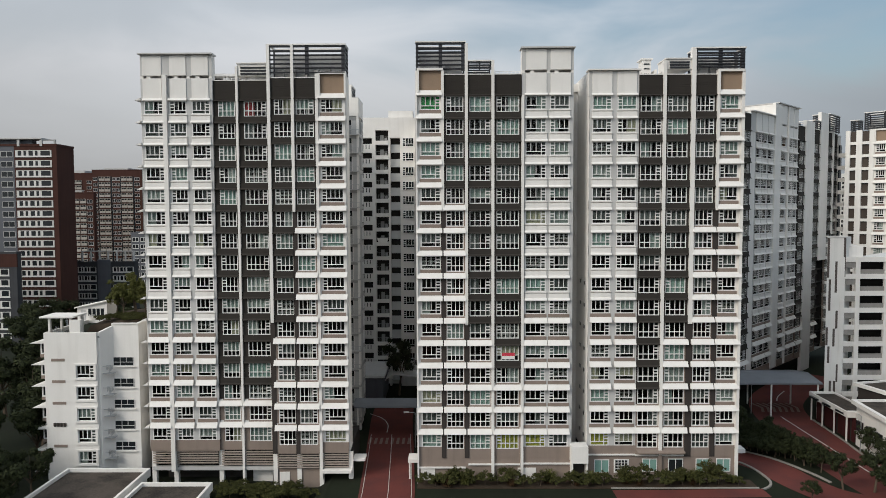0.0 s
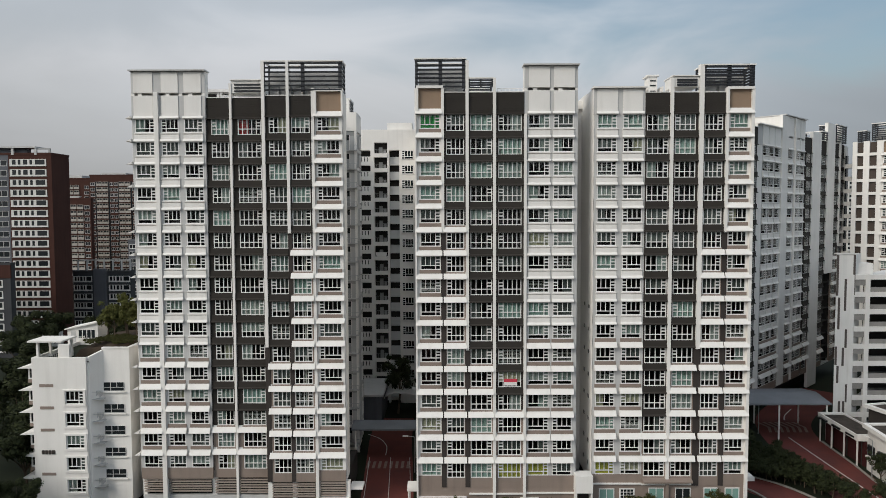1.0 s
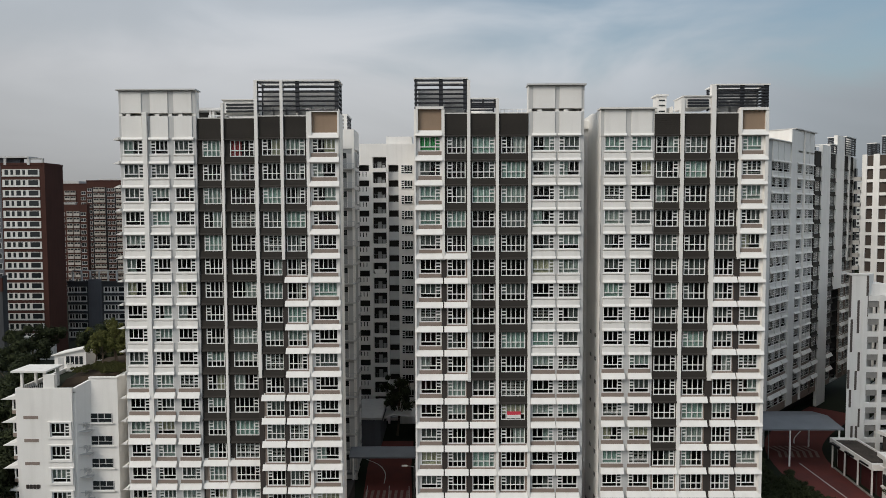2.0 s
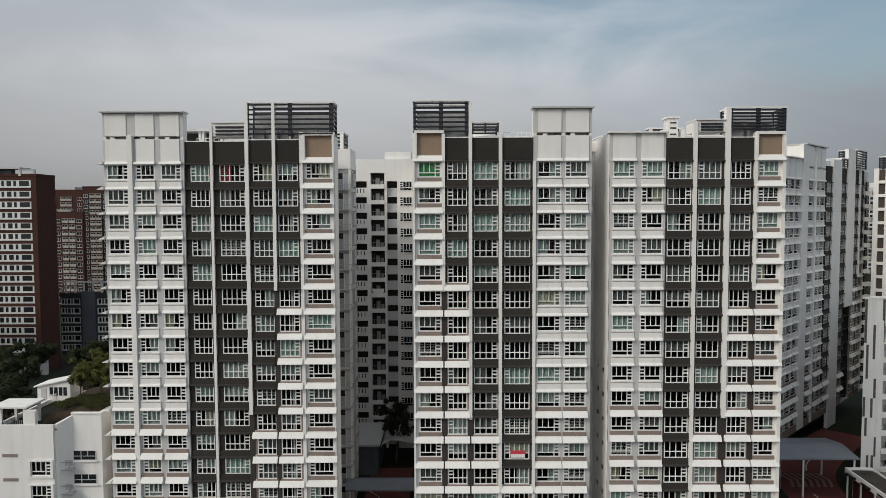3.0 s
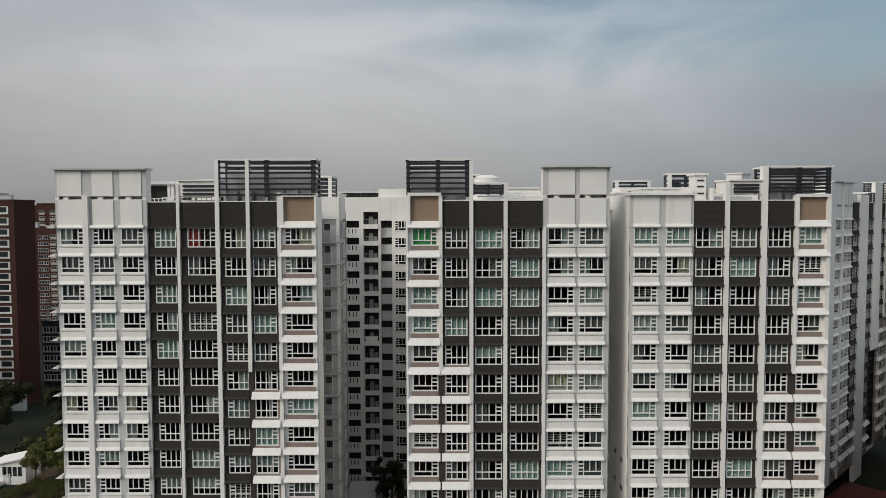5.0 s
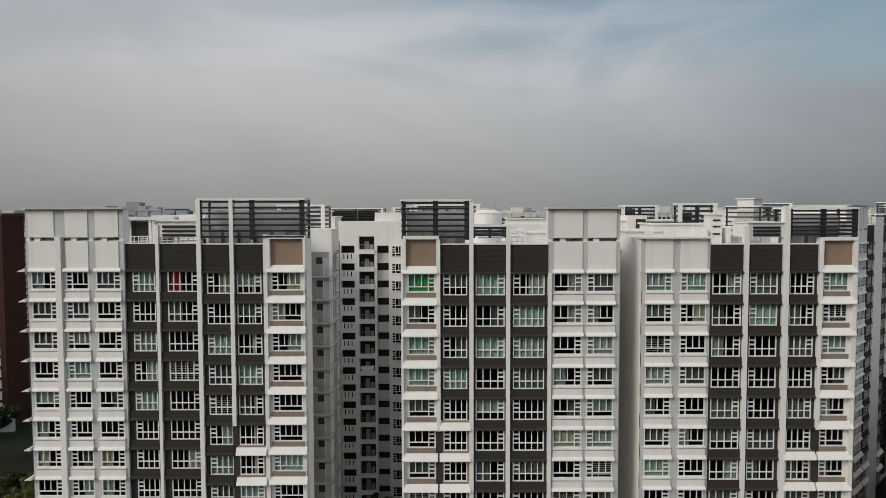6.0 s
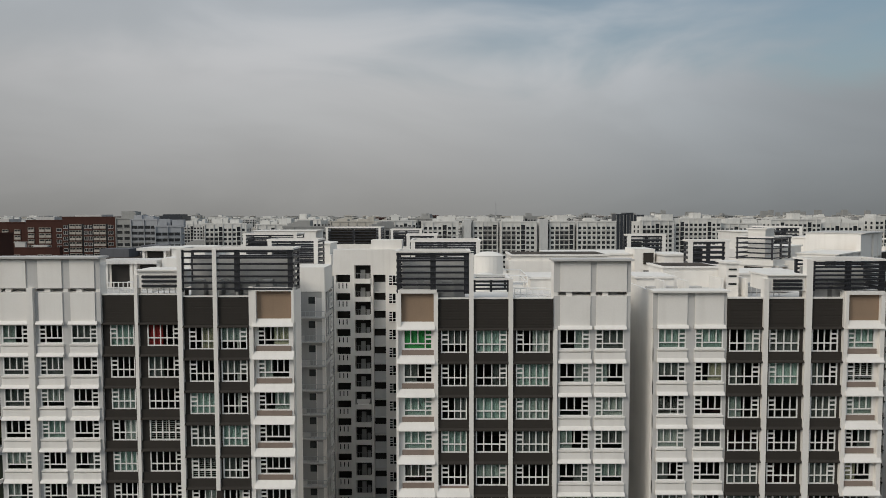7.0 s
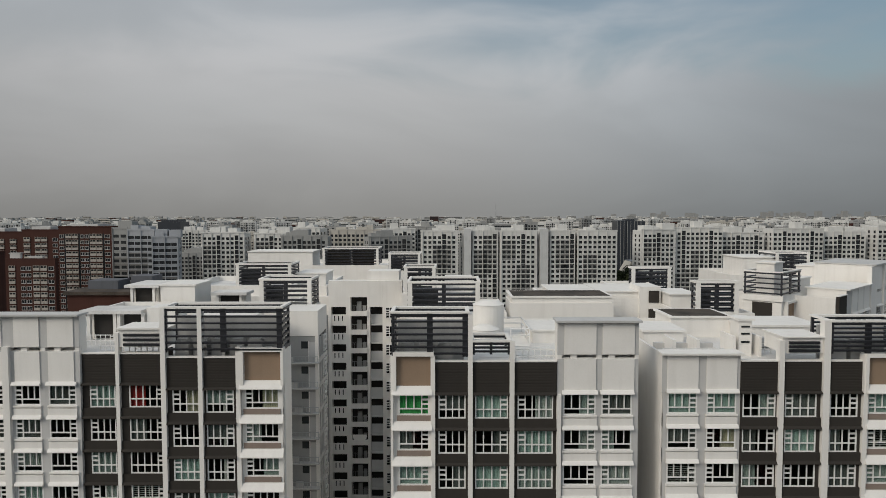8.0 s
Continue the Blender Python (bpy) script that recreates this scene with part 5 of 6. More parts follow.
# ---- covered linkways ----
def linkway(x0, x1, y0, y1, z, label):
    p = thing("covered_linkway", pose(0, 0, 0), label, "linkway", "covered linkways")
    ym = (y0 + y1) / 2
    part("roof", Shape().prism([(x0, y0, z), (x0, ym, z + 0.7), (x0, y1, z), (x0, y1, z - 0.25), (x0, y0, z - 0.25)], [(x1, y0, z), (x1, ym, z + 0.7), (x1, y1, z), (x1, y1, z - 0.25), (x1, y0, z - 0.25)]).mesh("roof", SHEET), p)
    n = max(1, int((x1 - x0) / 8))
    for i in range(n + 1):
        x = x0 + 0.6 + (x1 - x0 - 1.2) * i / n
        for y in (y0 + 0.3, y1 - 0.3):
            part("post", Shape().tube((x, y, 0), (x, y, z - 0.25), 0.14, 0.14, 10).mesh("post", WHITE), p)
    return p


linkway(46.0, 62.6, 27.4, 37.0, 6.1, "grey sheet-roofed shelter over the drive")
linkway(-14.0, -3.6, 19.5, 24.0, 4.6, "grey flat canopy across the gap between blocks")
curved = thing("drop_off_canopy", pose(-10.4, 41, 0), "curved grey drop-off canopy on arched legs", "canopy")
s = Shape()
prof = [(-1.2, 0.0), (-1.1, 2.2), (-0.4, 3.6), (1.2, 4.4), (8.0, 3.4)]
for (xa, za), (xb, zb) in zip(prof, prof[1:]):
    s.prism([(xa, 0, za), (xb, 0, zb), (xb, 5, zb), (xa, 5, za)], [(xa, 0, za + 0.25), (xb, 0, zb + 0.25), (xb, 5, zb + 0.25), (xa, 5, za + 0.25)])
part("shell", s.mesh("shell", WHITE), curved)
hall = thing("link_hall", pose(-15.5, 36, 0), "low grey link hall between the blocks", "building")
part("roof", Shape().box(0, 4.8, 0, 12, 5.0, 5.4).mesh("roof", PALE), hall)
part("wall", Shape().box(0.4, 4.5, 0.6, 12, 0, 5.0).mesh("wall", GREYWALL), hall)

# ---- drives, kerbs and markings ----
def ribbon(name, pts, width, z, mat, h=0.03, label="", kind="structure", category="road"):
    s = Shape()
    vs = [Vector((x, y, 0)) for x, y in pts]
    edge = []
    for i, p in enumerate(vs):
        d = (vs[min(i + 1, len(vs) - 1)] - vs[max(i - 1, 0)]).normalized()
        n = Vector((-d.y, d.x, 0)) * width / 2
        edge.append((p + n, p - n))
    for (a, b), (c, d) in zip(edge, edge[1:]):
        s.prism([(b.x, b.y, z - h), (d.x, d.y, z - h), (c.x, c.y, z - h), (a.x, a.y, z - h)], [(b.x, b.y, z), (d.x, d.y, z), (c.x, c.y, z), (a.x, a.y, z)])
    return alone(name, s, mat, label, category, kind=kind)


def curve(pts, n=10):
    out = []
    for i in range(len(pts) - 1):
        p0, p1, p2, p3 = (Vector((*pts[min(max(j, 0), len(pts) - 1)], 0)) for j in (i - 1, i, i + 1, i + 2))
        for k in range(n):
            t = k / n
            q = 0.5 * ((2 * p1) + (p2 - p0) * t + (2 * p0 - 5 * p1 + 4 * p2 - p3) * t * t + (3 * p1 - p0 - 3 * p2 + p3) * t ** 3)
            out.append((q.x, q.y))
    return out + [tuple(pts[-1])]


drive = [(-6.7, -160), (-6.8, -12), (-7.0, -2), (-7.8, 12), (-8.3, 20), (-8.8, 28), (-9.0, 40)]
ribbon("road", drive, 6.9, 0.03, ASPHALT, label="dark red asphalt drive between the blocks")
for off, name in ((-3.05, "edge"), (0.15, "centre"), (3.05, "edge")):
    ribbon("paint_line", [(x + off, y) for x, y in drive[1:5]], 0.08, 0.050, LINE, 0.006, "thin white %s line on the drive" % name, category="road marking")
for i in range(8):
    alone("crossing_bar", Shape().box(-11.4 + i * 0.84, -10.98 + i * 0.84, 15.6, 18.4, 0.034, 0.042), FADED, "worn pale bar of a pedestrian crossing", "road marking", "crossing bars")
ribbon("paint_line", curve([(-12.8, 31), (-10.5, 28.5), (-9.2, 25), (-9.0, 21)]), 0.14, 0.042, LINE, 0.006, "curved white line where the drive bends", category="road marking")
main_road = curve([(82, -150), (64, -40), (57, -10), (55.2, 3.5), (55.8, 16.0), (56.5, 27), (59.5, 37), (66, 46), (78, 58)])
ribbon("road", main_road, 8.8, 0.03, ASPHALT, label="dark red asphalt drive past the car park")
ribbon("paint_line", curve([(56.4, -2.0), (56.35, 6.5), (56.4, 18.2), (56.57, 28.9)]), 0.18, 0.042, LINE, 0.006, "white centre line on the red drive", category="road marking")
ribbon("paint_line", curve([(60.4, 38.4), (62, 41.4), (65, 45.2)]), 0.18, 0.042, LINE, 0.006, "white line past the shelter", category="road marking")
side_road = curve([(33.0, 13.2), (38.0, 12.2), (41.8, 9.6), (44.3, 5.6), (45.6, 0.5), (48.0, -4.0), (54, -8), (62, -12)])
ribbon("road", side_road, 5.6, 0.036, ASPHALT, label="red side drive curving round the planted bed")
ribbon("kerb", curve([(38.4, 15.0), (42.6, 12.6), (46.2, 8.7), (48.5, 3.6), (49.3, 0.6)]), 0.35, 0.16, KERB, 0.16, "pale concrete kerb along the side drive", category="kerb")
ribbon("kerb", curve([(38.6, 9.6), (41.0, 7.2), (41.9, 2.8), (41.4, 0.0), (39.4, -1.7), (36.6, -2.2), (31.0, -2.3)]), 0.3, 0.16, KERB, 0.16, "rounded concrete kerb round the lawn", category="kerb")
ribbon("kerb", curve([(60.9, 26.9), (60.1, 16.9), (59.3, 10.4), (58.9, 4.0), (61, -6)]), 0.3, 0.16, KERB, 0.16, "concrete kerb by the service building", category="kerb")
for i in range(7):
    x = 54.6 + i * 1.02
    s = Shape()
    for (xa, ya), (xb, yb) in (((x, 31.6), (x + 1.0, 34.4)), ((x + 1.0, 34.4), (x + 0.3, 37.2))):
        s.prism([(xa, ya, 0.034), (xa + 0.5, ya, 0.034), (xb + 0.5, yb, 0.034), (xb, yb, 0.034)], [(xa, ya, 0.042), (xa + 0.5, ya, 0.042), (xb + 0.5, yb, 0.042), (xb, yb, 0.042)])
    alone("chevron", s, FADED, "faded zigzag hump marking on red asphalt", "road marking", "hump chevrons")
BED = 0.9  # level of the raised bed along the twin blocks
ribbon("kerb", [(20.5, -3.2), (30, -3.18), (38.5, -3.15)], 0.22, BED + 0.10, KERB, 0.14, "pale concrete edge of the planted bed", category="kerb")
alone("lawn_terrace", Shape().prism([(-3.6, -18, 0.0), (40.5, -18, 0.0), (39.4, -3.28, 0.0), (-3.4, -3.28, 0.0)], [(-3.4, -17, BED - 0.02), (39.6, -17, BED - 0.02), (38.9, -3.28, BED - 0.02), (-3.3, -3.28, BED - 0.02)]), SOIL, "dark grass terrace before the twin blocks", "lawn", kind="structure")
ribbon("path", [(20.5, -4.9), (30, -4.8), (38.8, -4.6)], 2.4, BED + 0.01, ASPHALT, 0.02, "red paved path along the planted bed", category="path")
ribbon("planting_bed", [(-3.2, -1.75), (16, -1.75), (38.5, -1.75)], 2.5, BED, EARTH, BED - 0.01, "brown earth bed with shrubs along the block", category="planting bed")

# canopies by the block entrances
alone("entrance_canopy", Shape().box(37.2, 39.6, 3.4, 5.0, 2.9, 3.4), WHITE, "thin white canopy slab over a side entrance", "canopy")
alone("entrance_canopy", Shape().box(-4.6, -3.2, 2.0, 4.4, 2.2, 2.6).box(-4.5, -4.3, 2.1, 2.3, 0, 2.2), WHITE, "thin white canopy slab by the drive", "canopy")


def lamp_post(m, h=6.0):
    p = thing("street_lamp", m, "slim pale street lamp with a short arm", "street lamp", "street lamps")
    part("pole", Shape().tube((0, 0, 0), (0, 0, h), 0.09, 0.05, 8).mesh("pole", STEEL), p)
    part("arm", Shape().tube((0, 0, h), (1.2, 0, h + 0.15), 0.04, 0.03, 6).mesh("arm", STEEL), p)
    part("lantern", Shape().box(0.9, 1.7, -0.14, 0.14, h + 0.05, h + 0.2).mesh("lantern", WHITE), p)
    return p


lamp = lamp_post(pose(59.8, 12.0, 0, 0, 0, 90), 5.2)
copy_thing(lamp, pose(52.5, 31.0, 0))
copy_thing(lamp, pose(-4.2, 14.0, 0, 0, 0, 180))


# ---- trees and planting ----
def tree_meshes(seed, height, spread, leaf_mat, leaves=1500, size=0.34):
    r = random.Random(seed)
    trunk = Shape()
    fork = height * 0.42
    lean = (r.uniform(-0.3, 0.3), r.uniform(-0.3, 0.3))
    trunk.tube((0, 0, 0), (lean[0], lean[1], fork), height * 0.028, height * 0.018, 8)
    tips = []
    for i in range(7):
        a = 2 * math.pi * i / 7 + r.uniform(-0.4, 0.4)
        d = spread * r.uniform(0.45, 0.95)
        tip = (lean[0] + math.cos(a) * d, lean[1] + math.sin(a) * d, height * r.uniform(0.62, 0.92))
        trunk.tube((lean[0], lean[1], fork * r.uniform(0.8, 1.0)), tip, height * 0.012, height * 0.004, 5)
        tips.append(tip)
    tips.append((lean[0], lean[1], height * 0.95))
    trunk.tube((lean[0], lean[1], fork), tips[-1], height * 0.014, height * 0.004, 5)
    crown = Shape()
    clumps = []
    for t in tips:
        for _ in range(5):
            clumps.append((t[0] + r.gauss(0, spread * 0.22), t[1] + r.gauss(0, spread * 0.22), t[2] + r.gauss(0, height * 0.07), spread * r.uniform(0.16, 0.32)))
    for _ in range(leaves):
        cx, cy, cz, cr = r.choice(clumps)
        v = Vector((r.gauss(0, 1), r.gauss(0, 1), r.gauss(0, 0.75))).normalized() * cr * r.uniform(0.5, 1.05)
        p = Vector((cx, cy, cz)) + v
        n = (v.normalized() + Vector((r.uniform(-0.6, 0.6), r.uniform(-0.6, 0.6), r.uniform(-0.1, 0.9)))).normalized()
        a = n.orthogonal().normalized()
        a.rotate(Matrix.Rotation(r.uniform(0, 6.28), 3, n))
        b = n.cross(a)
        k = size * r.uniform(0.6, 1.3)
        crown.quad(tuple(p - a * k), tuple(p - b * k * 0.5), tuple(p + a * k), tuple(p + b * k * 0.5))
    return trunk.mesh("trunk", BARK), crown.mesh("crown", leaf_mat)


def tree(meshes, m, label, group="trees", name="tree", category="tree"):
    t = thing(name, m, label, category, group)
    part("trunk", meshes[0], t)
    part("crown", meshes[1], t)
    return t


T1 = tree_meshes(1, 7.5, 2.7, LEAF, 6500, 0.16)
T2 = tree_meshes(2, 6.4, 2.2, LEAF, 5500, 0.15)
T3 = tree_meshes(3, 4.6, 1.7, LEAF2, 4500, 0.11)
T6 = tree_meshes(6, 4.8, 1.6, LEAF3, 4500, 0.12)
T4 = tree_meshes(4, 10.0, 4.2, LEAF, 10000, 0.24)
T5 = tree_meshes(5, 2.0, 1.3, LEAF2, 3000, 0.10)
def spiky_meshes(seed, height, leaf_mat, blades=420):
    """Arching narrow blades from one root."""
    r = random.Random(seed)
    stem = Shape().tube((0, 0, 0), (0.02, 0.01, height * 0.45), 0.05, 0.03, 6)
    s = Shape()
    for _ in range(blades):
        a, lift = r.uniform(0, 6.283), r.uniform(0.25, 1.0)
        root = Vector((r.gauss(0, 0.18), r.gauss(0, 0.18), height * r.uniform(0.05, 0.45)))
        reach = height * r.uniform(0.25, 0.6)
        mid = root + Vector((math.cos(a) * reach * 0.5, math.sin(a) * reach * 0.5, height * 0.35 * lift))
        end = root + Vector((math.cos(a) * reach, math.sin(a) * reach, height * 0.45 * lift - 0.2 * reach))
        side = Vector((-math.sin(a), math.cos(a), 0)) * 0.045
        s.quad(tuple(root - side * 0.5), tuple(root + side * 0.5), tuple(mid + side), tuple(mid - side))
        s.quad(tuple(mid - side), tuple(mid + side), tuple(end + side * 0.1), tuple(end - side * 0.1))
    return stem.mesh("stem", BARK), s.mesh("blades", leaf_mat)


RUST = leaf_material("rust_foliage", (0.03, 0.018, 0.008), (0.09, 0.05, 0.025))
T7, T8 = spiky_meshes(8, 2.6, LEAF3), spiky_meshes(9, 1.5, RUST, 300)
DARKTREE, BRIGHT = "leafy dark green tree beside the drive", "small bright green tree in a planted bed"
r5 = random.Random(11)
beds = ((44.2, 13.4, 0.7), (46.2, 11.4, 0.75), (47.8, 9.4, 0.72), (49.0, 6.6, 0.7), (50.0, 4.2, 0.6), (46.0, 15.6, 0.6), (49.4, 11.8, 0.55), (43.4, 17.5, 0.7), (46.8, 18.5, 0.5), (49.4, 14.8, 0.45),
        (49.6, -1.6, 0.75), (53.0, -2.4, 0.8), (56.0, -1.6, 0.75), (58.0, 1.0, 0.7), (52.0, -8.0, 0.8), (58.2, -4.5, 0.8), (62.6, 3.4, 0.9), (65.5, 1.0, 0.9), (58.6, 8.2, 0.62), (58.4, -9.0, 0.9), (62.0, -10, 0.9), (43.8, -5.4, 0.42), (43.0, 24.5, 0.8), (41.5, 20.0, 0.8), (45.0, 22.0, 0.8), (47.5, 23.5, 0.6), (41.0, 16.5, 0.75), (42.6, 14.6, 0.7), (44.8, 16.4, 0.8), (47.2, 13.8, 0.8), (48.4, 11.0, 0.7), (45.0, 19.6, 0.8), (48.6, 8.4, 0.6), (43.0, 21.4, 0.9), (39.6, 18.2, 0.8))
for i, (x, y, s) in enumerate(beds):
    s *= 0.78 if x < 51 and y > 3 else 1.0
    tree(T1 if i % 2 else T2, pose(x, y, 0, 0, 0, r5.uniform(0, 360)) @ Matrix.Diagonal((s, s, s * r5.uniform(0.85, 1.1), 1)), DARKTREE)
T9 = tree_meshes(12, 2.6, 1.9, LEAF, 4000, 0.15)
for i in range(30):
    f = i / 29
    x, y = 40.2 + 9.6 * f + r5.uniform(-1.0, 1.0), 20.5 - 15.5 * f ** 1.15 + r5.uniform(-1.6, 1.8)
    k = r5.uniform(0.75, 1.15)
    tree(T9, pose(x, y, 0, 0, 0, r5.uniform(0, 360)) @ Matrix.Diagonal((k, k, k, 1)), "dense dark green bush beneath the trees", "undergrowth", "bush", "bush")
for x, y, s in ((22.6, -5.2, 0.62), (24.4, -6.0, 0.72), (27.6, -5.0, 0.5), (29.6, -5.4, 0.55), (33.0, -4.4, 0.78), (34.0, -5.6, 0.66), (31.6, -6.0, 0.5), (16.0, -6.2, 0.5), (8.6, -5.6, 0.55), (1.4, -5.0, 0.6), (3.0, -6.2, 0.55), (19.6, -6.5, 0.5), (12.0, -6.4, 0.5)):
    tree(T3, pose(x, -2.4 + 0.4 * (y + 6.5), BED, 0, 0, r5.uniform(0, 360)) @ Matrix.Diagonal((s * 0.85, s * 0.85, s * 0.72, 1)), BRIGHT)
for x, y, s in ((-28.0, 1.0, 0.9), (-25.6, 0.6, 1.0), (-23.6, -0.2, 1.0), (-22.2, -0.6, 1.1), (-20.4, -0.8, 1.2), (-18.6, -0.6, 0.9), (-19.4, -1.4, 1.3), (-17.0, -1.0, 0.8), (-27.0, -0.8, 1.0), (-24.6, -1.2, 1.1), (-29.6, -0.4, 0.9), (-21.4, -1.8, 1.2)):
    tree(T5, pose(x, y, COURT, 0, 0, r5.uniform(0, 360)) @ Matrix.Diagonal((s, s, s * 0.62, 1)), "rounded green shrub at the foot of the block", "shrubs", "shrub", "shrub")
for x, y, k in [(r5.uniform(-2.5, 37.5), r5.uniform(-2.7, -1.1), r5.uniform(0.45, 0.85)) for _ in range(24)]:
    tree(T7 if r5.random() < 0.7 else T8, pose(x, y, BED, 0, 0, r5.uniform(0, 360)) @ Matrix.Diagonal((k, k, k, 1)), "spiky yellow-green shrub in the bed along the block", "spiky shrubs", "shrub", "shrub")
for i in range(26):
    x, y = -2.6 + 1.55 * i + r5.uniform(-0.5, 0.5), r5.uniform(-2.6, -1.3)
    s = r5.uniform(0.4, 0.75)
    tree(T5, pose(x, y, BED, 0, 0, r5.uniform(0, 360)) @ Matrix.Diagonal((s * 1.3, s * 1.3, s, 1)), "low green hedge shrub along the path", "hedge shrubs", "shrub", "shrub")
for x, y, s in ((-55, 6, 0.9), (-58, 12, 1.0), (-60, 1, 1.0), (-56, -6, 0.8), (-62, -12, 1.0), (-64, 20, 1.1), (-70, 10, 1.1), (-75, 30, 1.2), (-60, 32, 1.1), (-68, 45, 1.2), (-82, 52, 1.2), (-54, 48, 1.1), (-90, 66, 1.2), (-72, 68, 1.2), (-50, -4, 0.55), (-100, 85, 1.2), (-84, 86, 1.2), (-66, 90, 1.2), (-52, 72, 1.2), (-48, -14, 0.8), (-66, -4, 1.0), (-72, -16, 1.0)):
    tree(T4, pose(x, y, 0, 0, 0, r5.uniform(0, 360)) @ Matrix.Diagonal((s, s, s, 1)), "large dark green tree in the grounds")
for x, y, z, s in ((-46.0, 10.4, 20.0, 0.85), (-44.5, 9.4, 20.0, 0.9), (-43.0, 10.4, 20.1, 1.0), (-41.6, 9.6, 20.2, 0.85), (-44.0, 12.0, 20.2, 1.1), (-41.0, 12.4, 20.3, 0.9)):
    tree(T6, pose(x, y, z, 0, 0, r5.uniform(0, 360)) @ Matrix.Diagonal((s, s, s, 1)), "small garden tree on the roof terrace", "roof garden trees")
for i in range(30):
    tree(T5, pose(r5.uniform(-46.6, -40.8), r5.uniform(5.4, 10.0), 20.1, 0, 0, r5.uniform(0, 360)) @ Matrix.Diagonal((0.5, 0.5, 0.35, 1)), "low shrub in the roof garden", "roof garden shrubs", "shrub", "shrub")
tree(T2, pose(-8.6, 43.0, 0) @ Matrix.Diagonal((1.3, 1.3, 1.5, 1)), "dark tree beside the drop-off canopy")

# ---- towers to the left: red-brown and grey ----
OFFWHITE = material("weathered_white_render", (0.69, 0.68, 0.65), 0.8, 0.3, 0.1, 0.3)
CREAMY = material("stained_cream_bay", (0.45, 0.41, 0.365), 0.8, 0.45, 0.8, 0.35)

def grid_tower(name, x0, x1, y0, depth, h, storey, rows, bays, wall, label, top_gap=1.6, band=True, group="distant apartment blocks", crown=0.0, side=True):
    """A tower with a window in every bay of every storey; bays: left, right, style."""
    t = thing(name, pose(0, y0, 0), label, "apartment building", group)
    part("wall", Shape().box(x0, x1, 0, depth, 0, h).mesh("wall", wall), t)
    part("parapet", Shape().box(x0 - 0.15, x1 + 0.15, -0.15, 0.25, h, h + 0.6).box(x0 - 0.15, x0 + 0.25, 0.25, depth, h, h + 0.6).box(x1 - 0.25, x1 + 0.15, 0.25, depth, h, h + 0.6).mesh("parapet", wall), t)
    if crown:
        part("plant_room", Shape().box(x0 + (x1 - x0) * 0.2, x0 + (x1 - x0) * 0.7, 2, depth - 2, h, h + crown).mesh("plant_room", PALE), t)
    for a, b, style in bays:
        w = b - a
        if style == "strip":
            m = Shape().box(0, w, -0.12, 0, 0.1, 1.95).box(-0.1, w + 0.1, -0.22, 0, 0.0, 0.1).mesh("window_band", OFFWHITE)
            g = [Shape().box(w * p0, w * p1, -0.14, -0.121, 0.45, 1.8).mesh("pane", DARKGLASS) for p0, p1 in ((0.07, 0.17), (0.23, 0.30), (0.37, 0.49), (0.55, 0.62), (0.70, 0.96))]
        elif style == "bay":
            m = Shape().lattice([(0, w, 0, 1.15), (0, 0.12, 0, 2.1), (w - 0.12, w, 0, 2.1), (0, w, 1.95, 2.1), (w / 2 - 0.06, w / 2 + 0.06, 0, 2.1)], -0.45, 0).mesh("window_bay", CREAMY)
            g = Shape().box(0.12, w - 0.12, -0.3, -0.02, 1.15, 1.95).mesh("pane", DARKGLASS)
        else:
            m = Shape().lattice([(0, w, 0, 0.2), (0, 0.1, 0, 1.7), (w - 0.1, w, 0, 1.7), (w / 2 - 0.05, w / 2 + 0.05, 0, 1.7), (0, w, 1.6, 1.7)], -0.1, 0).mesh("window_frame", FRAME if style == "white" else PALE)
            g = Shape().box(0.08, w - 0.08, -0.05, -0.005, 0.25, 1.6).mesh("pane", DARKGLASS)
        for k in range(rows):
            z = h - top_gap - storey * (k + 1) + 0.6
            if z < 0.5:
                break
            win = part("window", m, t, (a, 0, z))
            for q in g if isinstance(g, list) else [g]:
                part("pane", q, win)
    return t


brown = grid_tower("apartment_tower", -130, -109.2, 109, 9.0, 53.4, 2.82, 17, [(-129.6, -126.4, "plain"), (-125.0, -121.6, "plain"), (-120.8, -110.6, "strip")], REDWALL, "red-brown apartment tower with white window bands", 0.9)
part("grey_front", Shape().box(-130, -121.2, -0.012, -0.004, 0, 53.4).mesh("grey_front", GREYWALL), brown)
part("rear_body", Shape().prism([(-130, 9.01, 0), (-112, 9.01, 0), (-118, 20, 0), (-136, 20, 0)], [(-130, 9.01, 53.3), (-112, 9.01, 53.3), (-118, 20, 53.3), (-136, 20, 53.3)]).mesh("rear_body", REDWALL), brown)
part("podium", Shape().box(-126, -107.5, -1.2, 0.0, 0, 4.2).mesh("podium", PALE), brown)
part("roof_room", Shape().box(-129, -116.5, 1.0, 3.0, 53.4, 55.2).mesh("roof_room", GREYWALL), brown)
part("roof_slab", Shape().box(-131, -113.2, -0.4, 4.5, 55.3, 55.7).mesh("roof_slab", PALE), brown)
for x in (-127.5, -120.2, -113.8):
    part("post", Shape().box(x, x + 0.7, -0.2, 0.3, 53.4, 55.3).mesh("post", PALE), brown)
part("roof_frame", Shape().lattice([(-113.2, -109.4, 54.9, 55.2), (-109.9, -109.4, 53.4, 55.2)], 0.0, 0.4).mesh("roof_frame", SERVICE), brown)
grid_tower("apartment_tower", -206, -187.5, 282, 14, 55.0, 2.85, 18, [(-205, -202, "bay"), (-199.5, -196.8, "bay"), (-196.4, -193.7, "bay"), (-191, -188.5, "plain")], REDWALL, "red-brown apartment block with stacked pale bay windows", 3.0, crown=2)
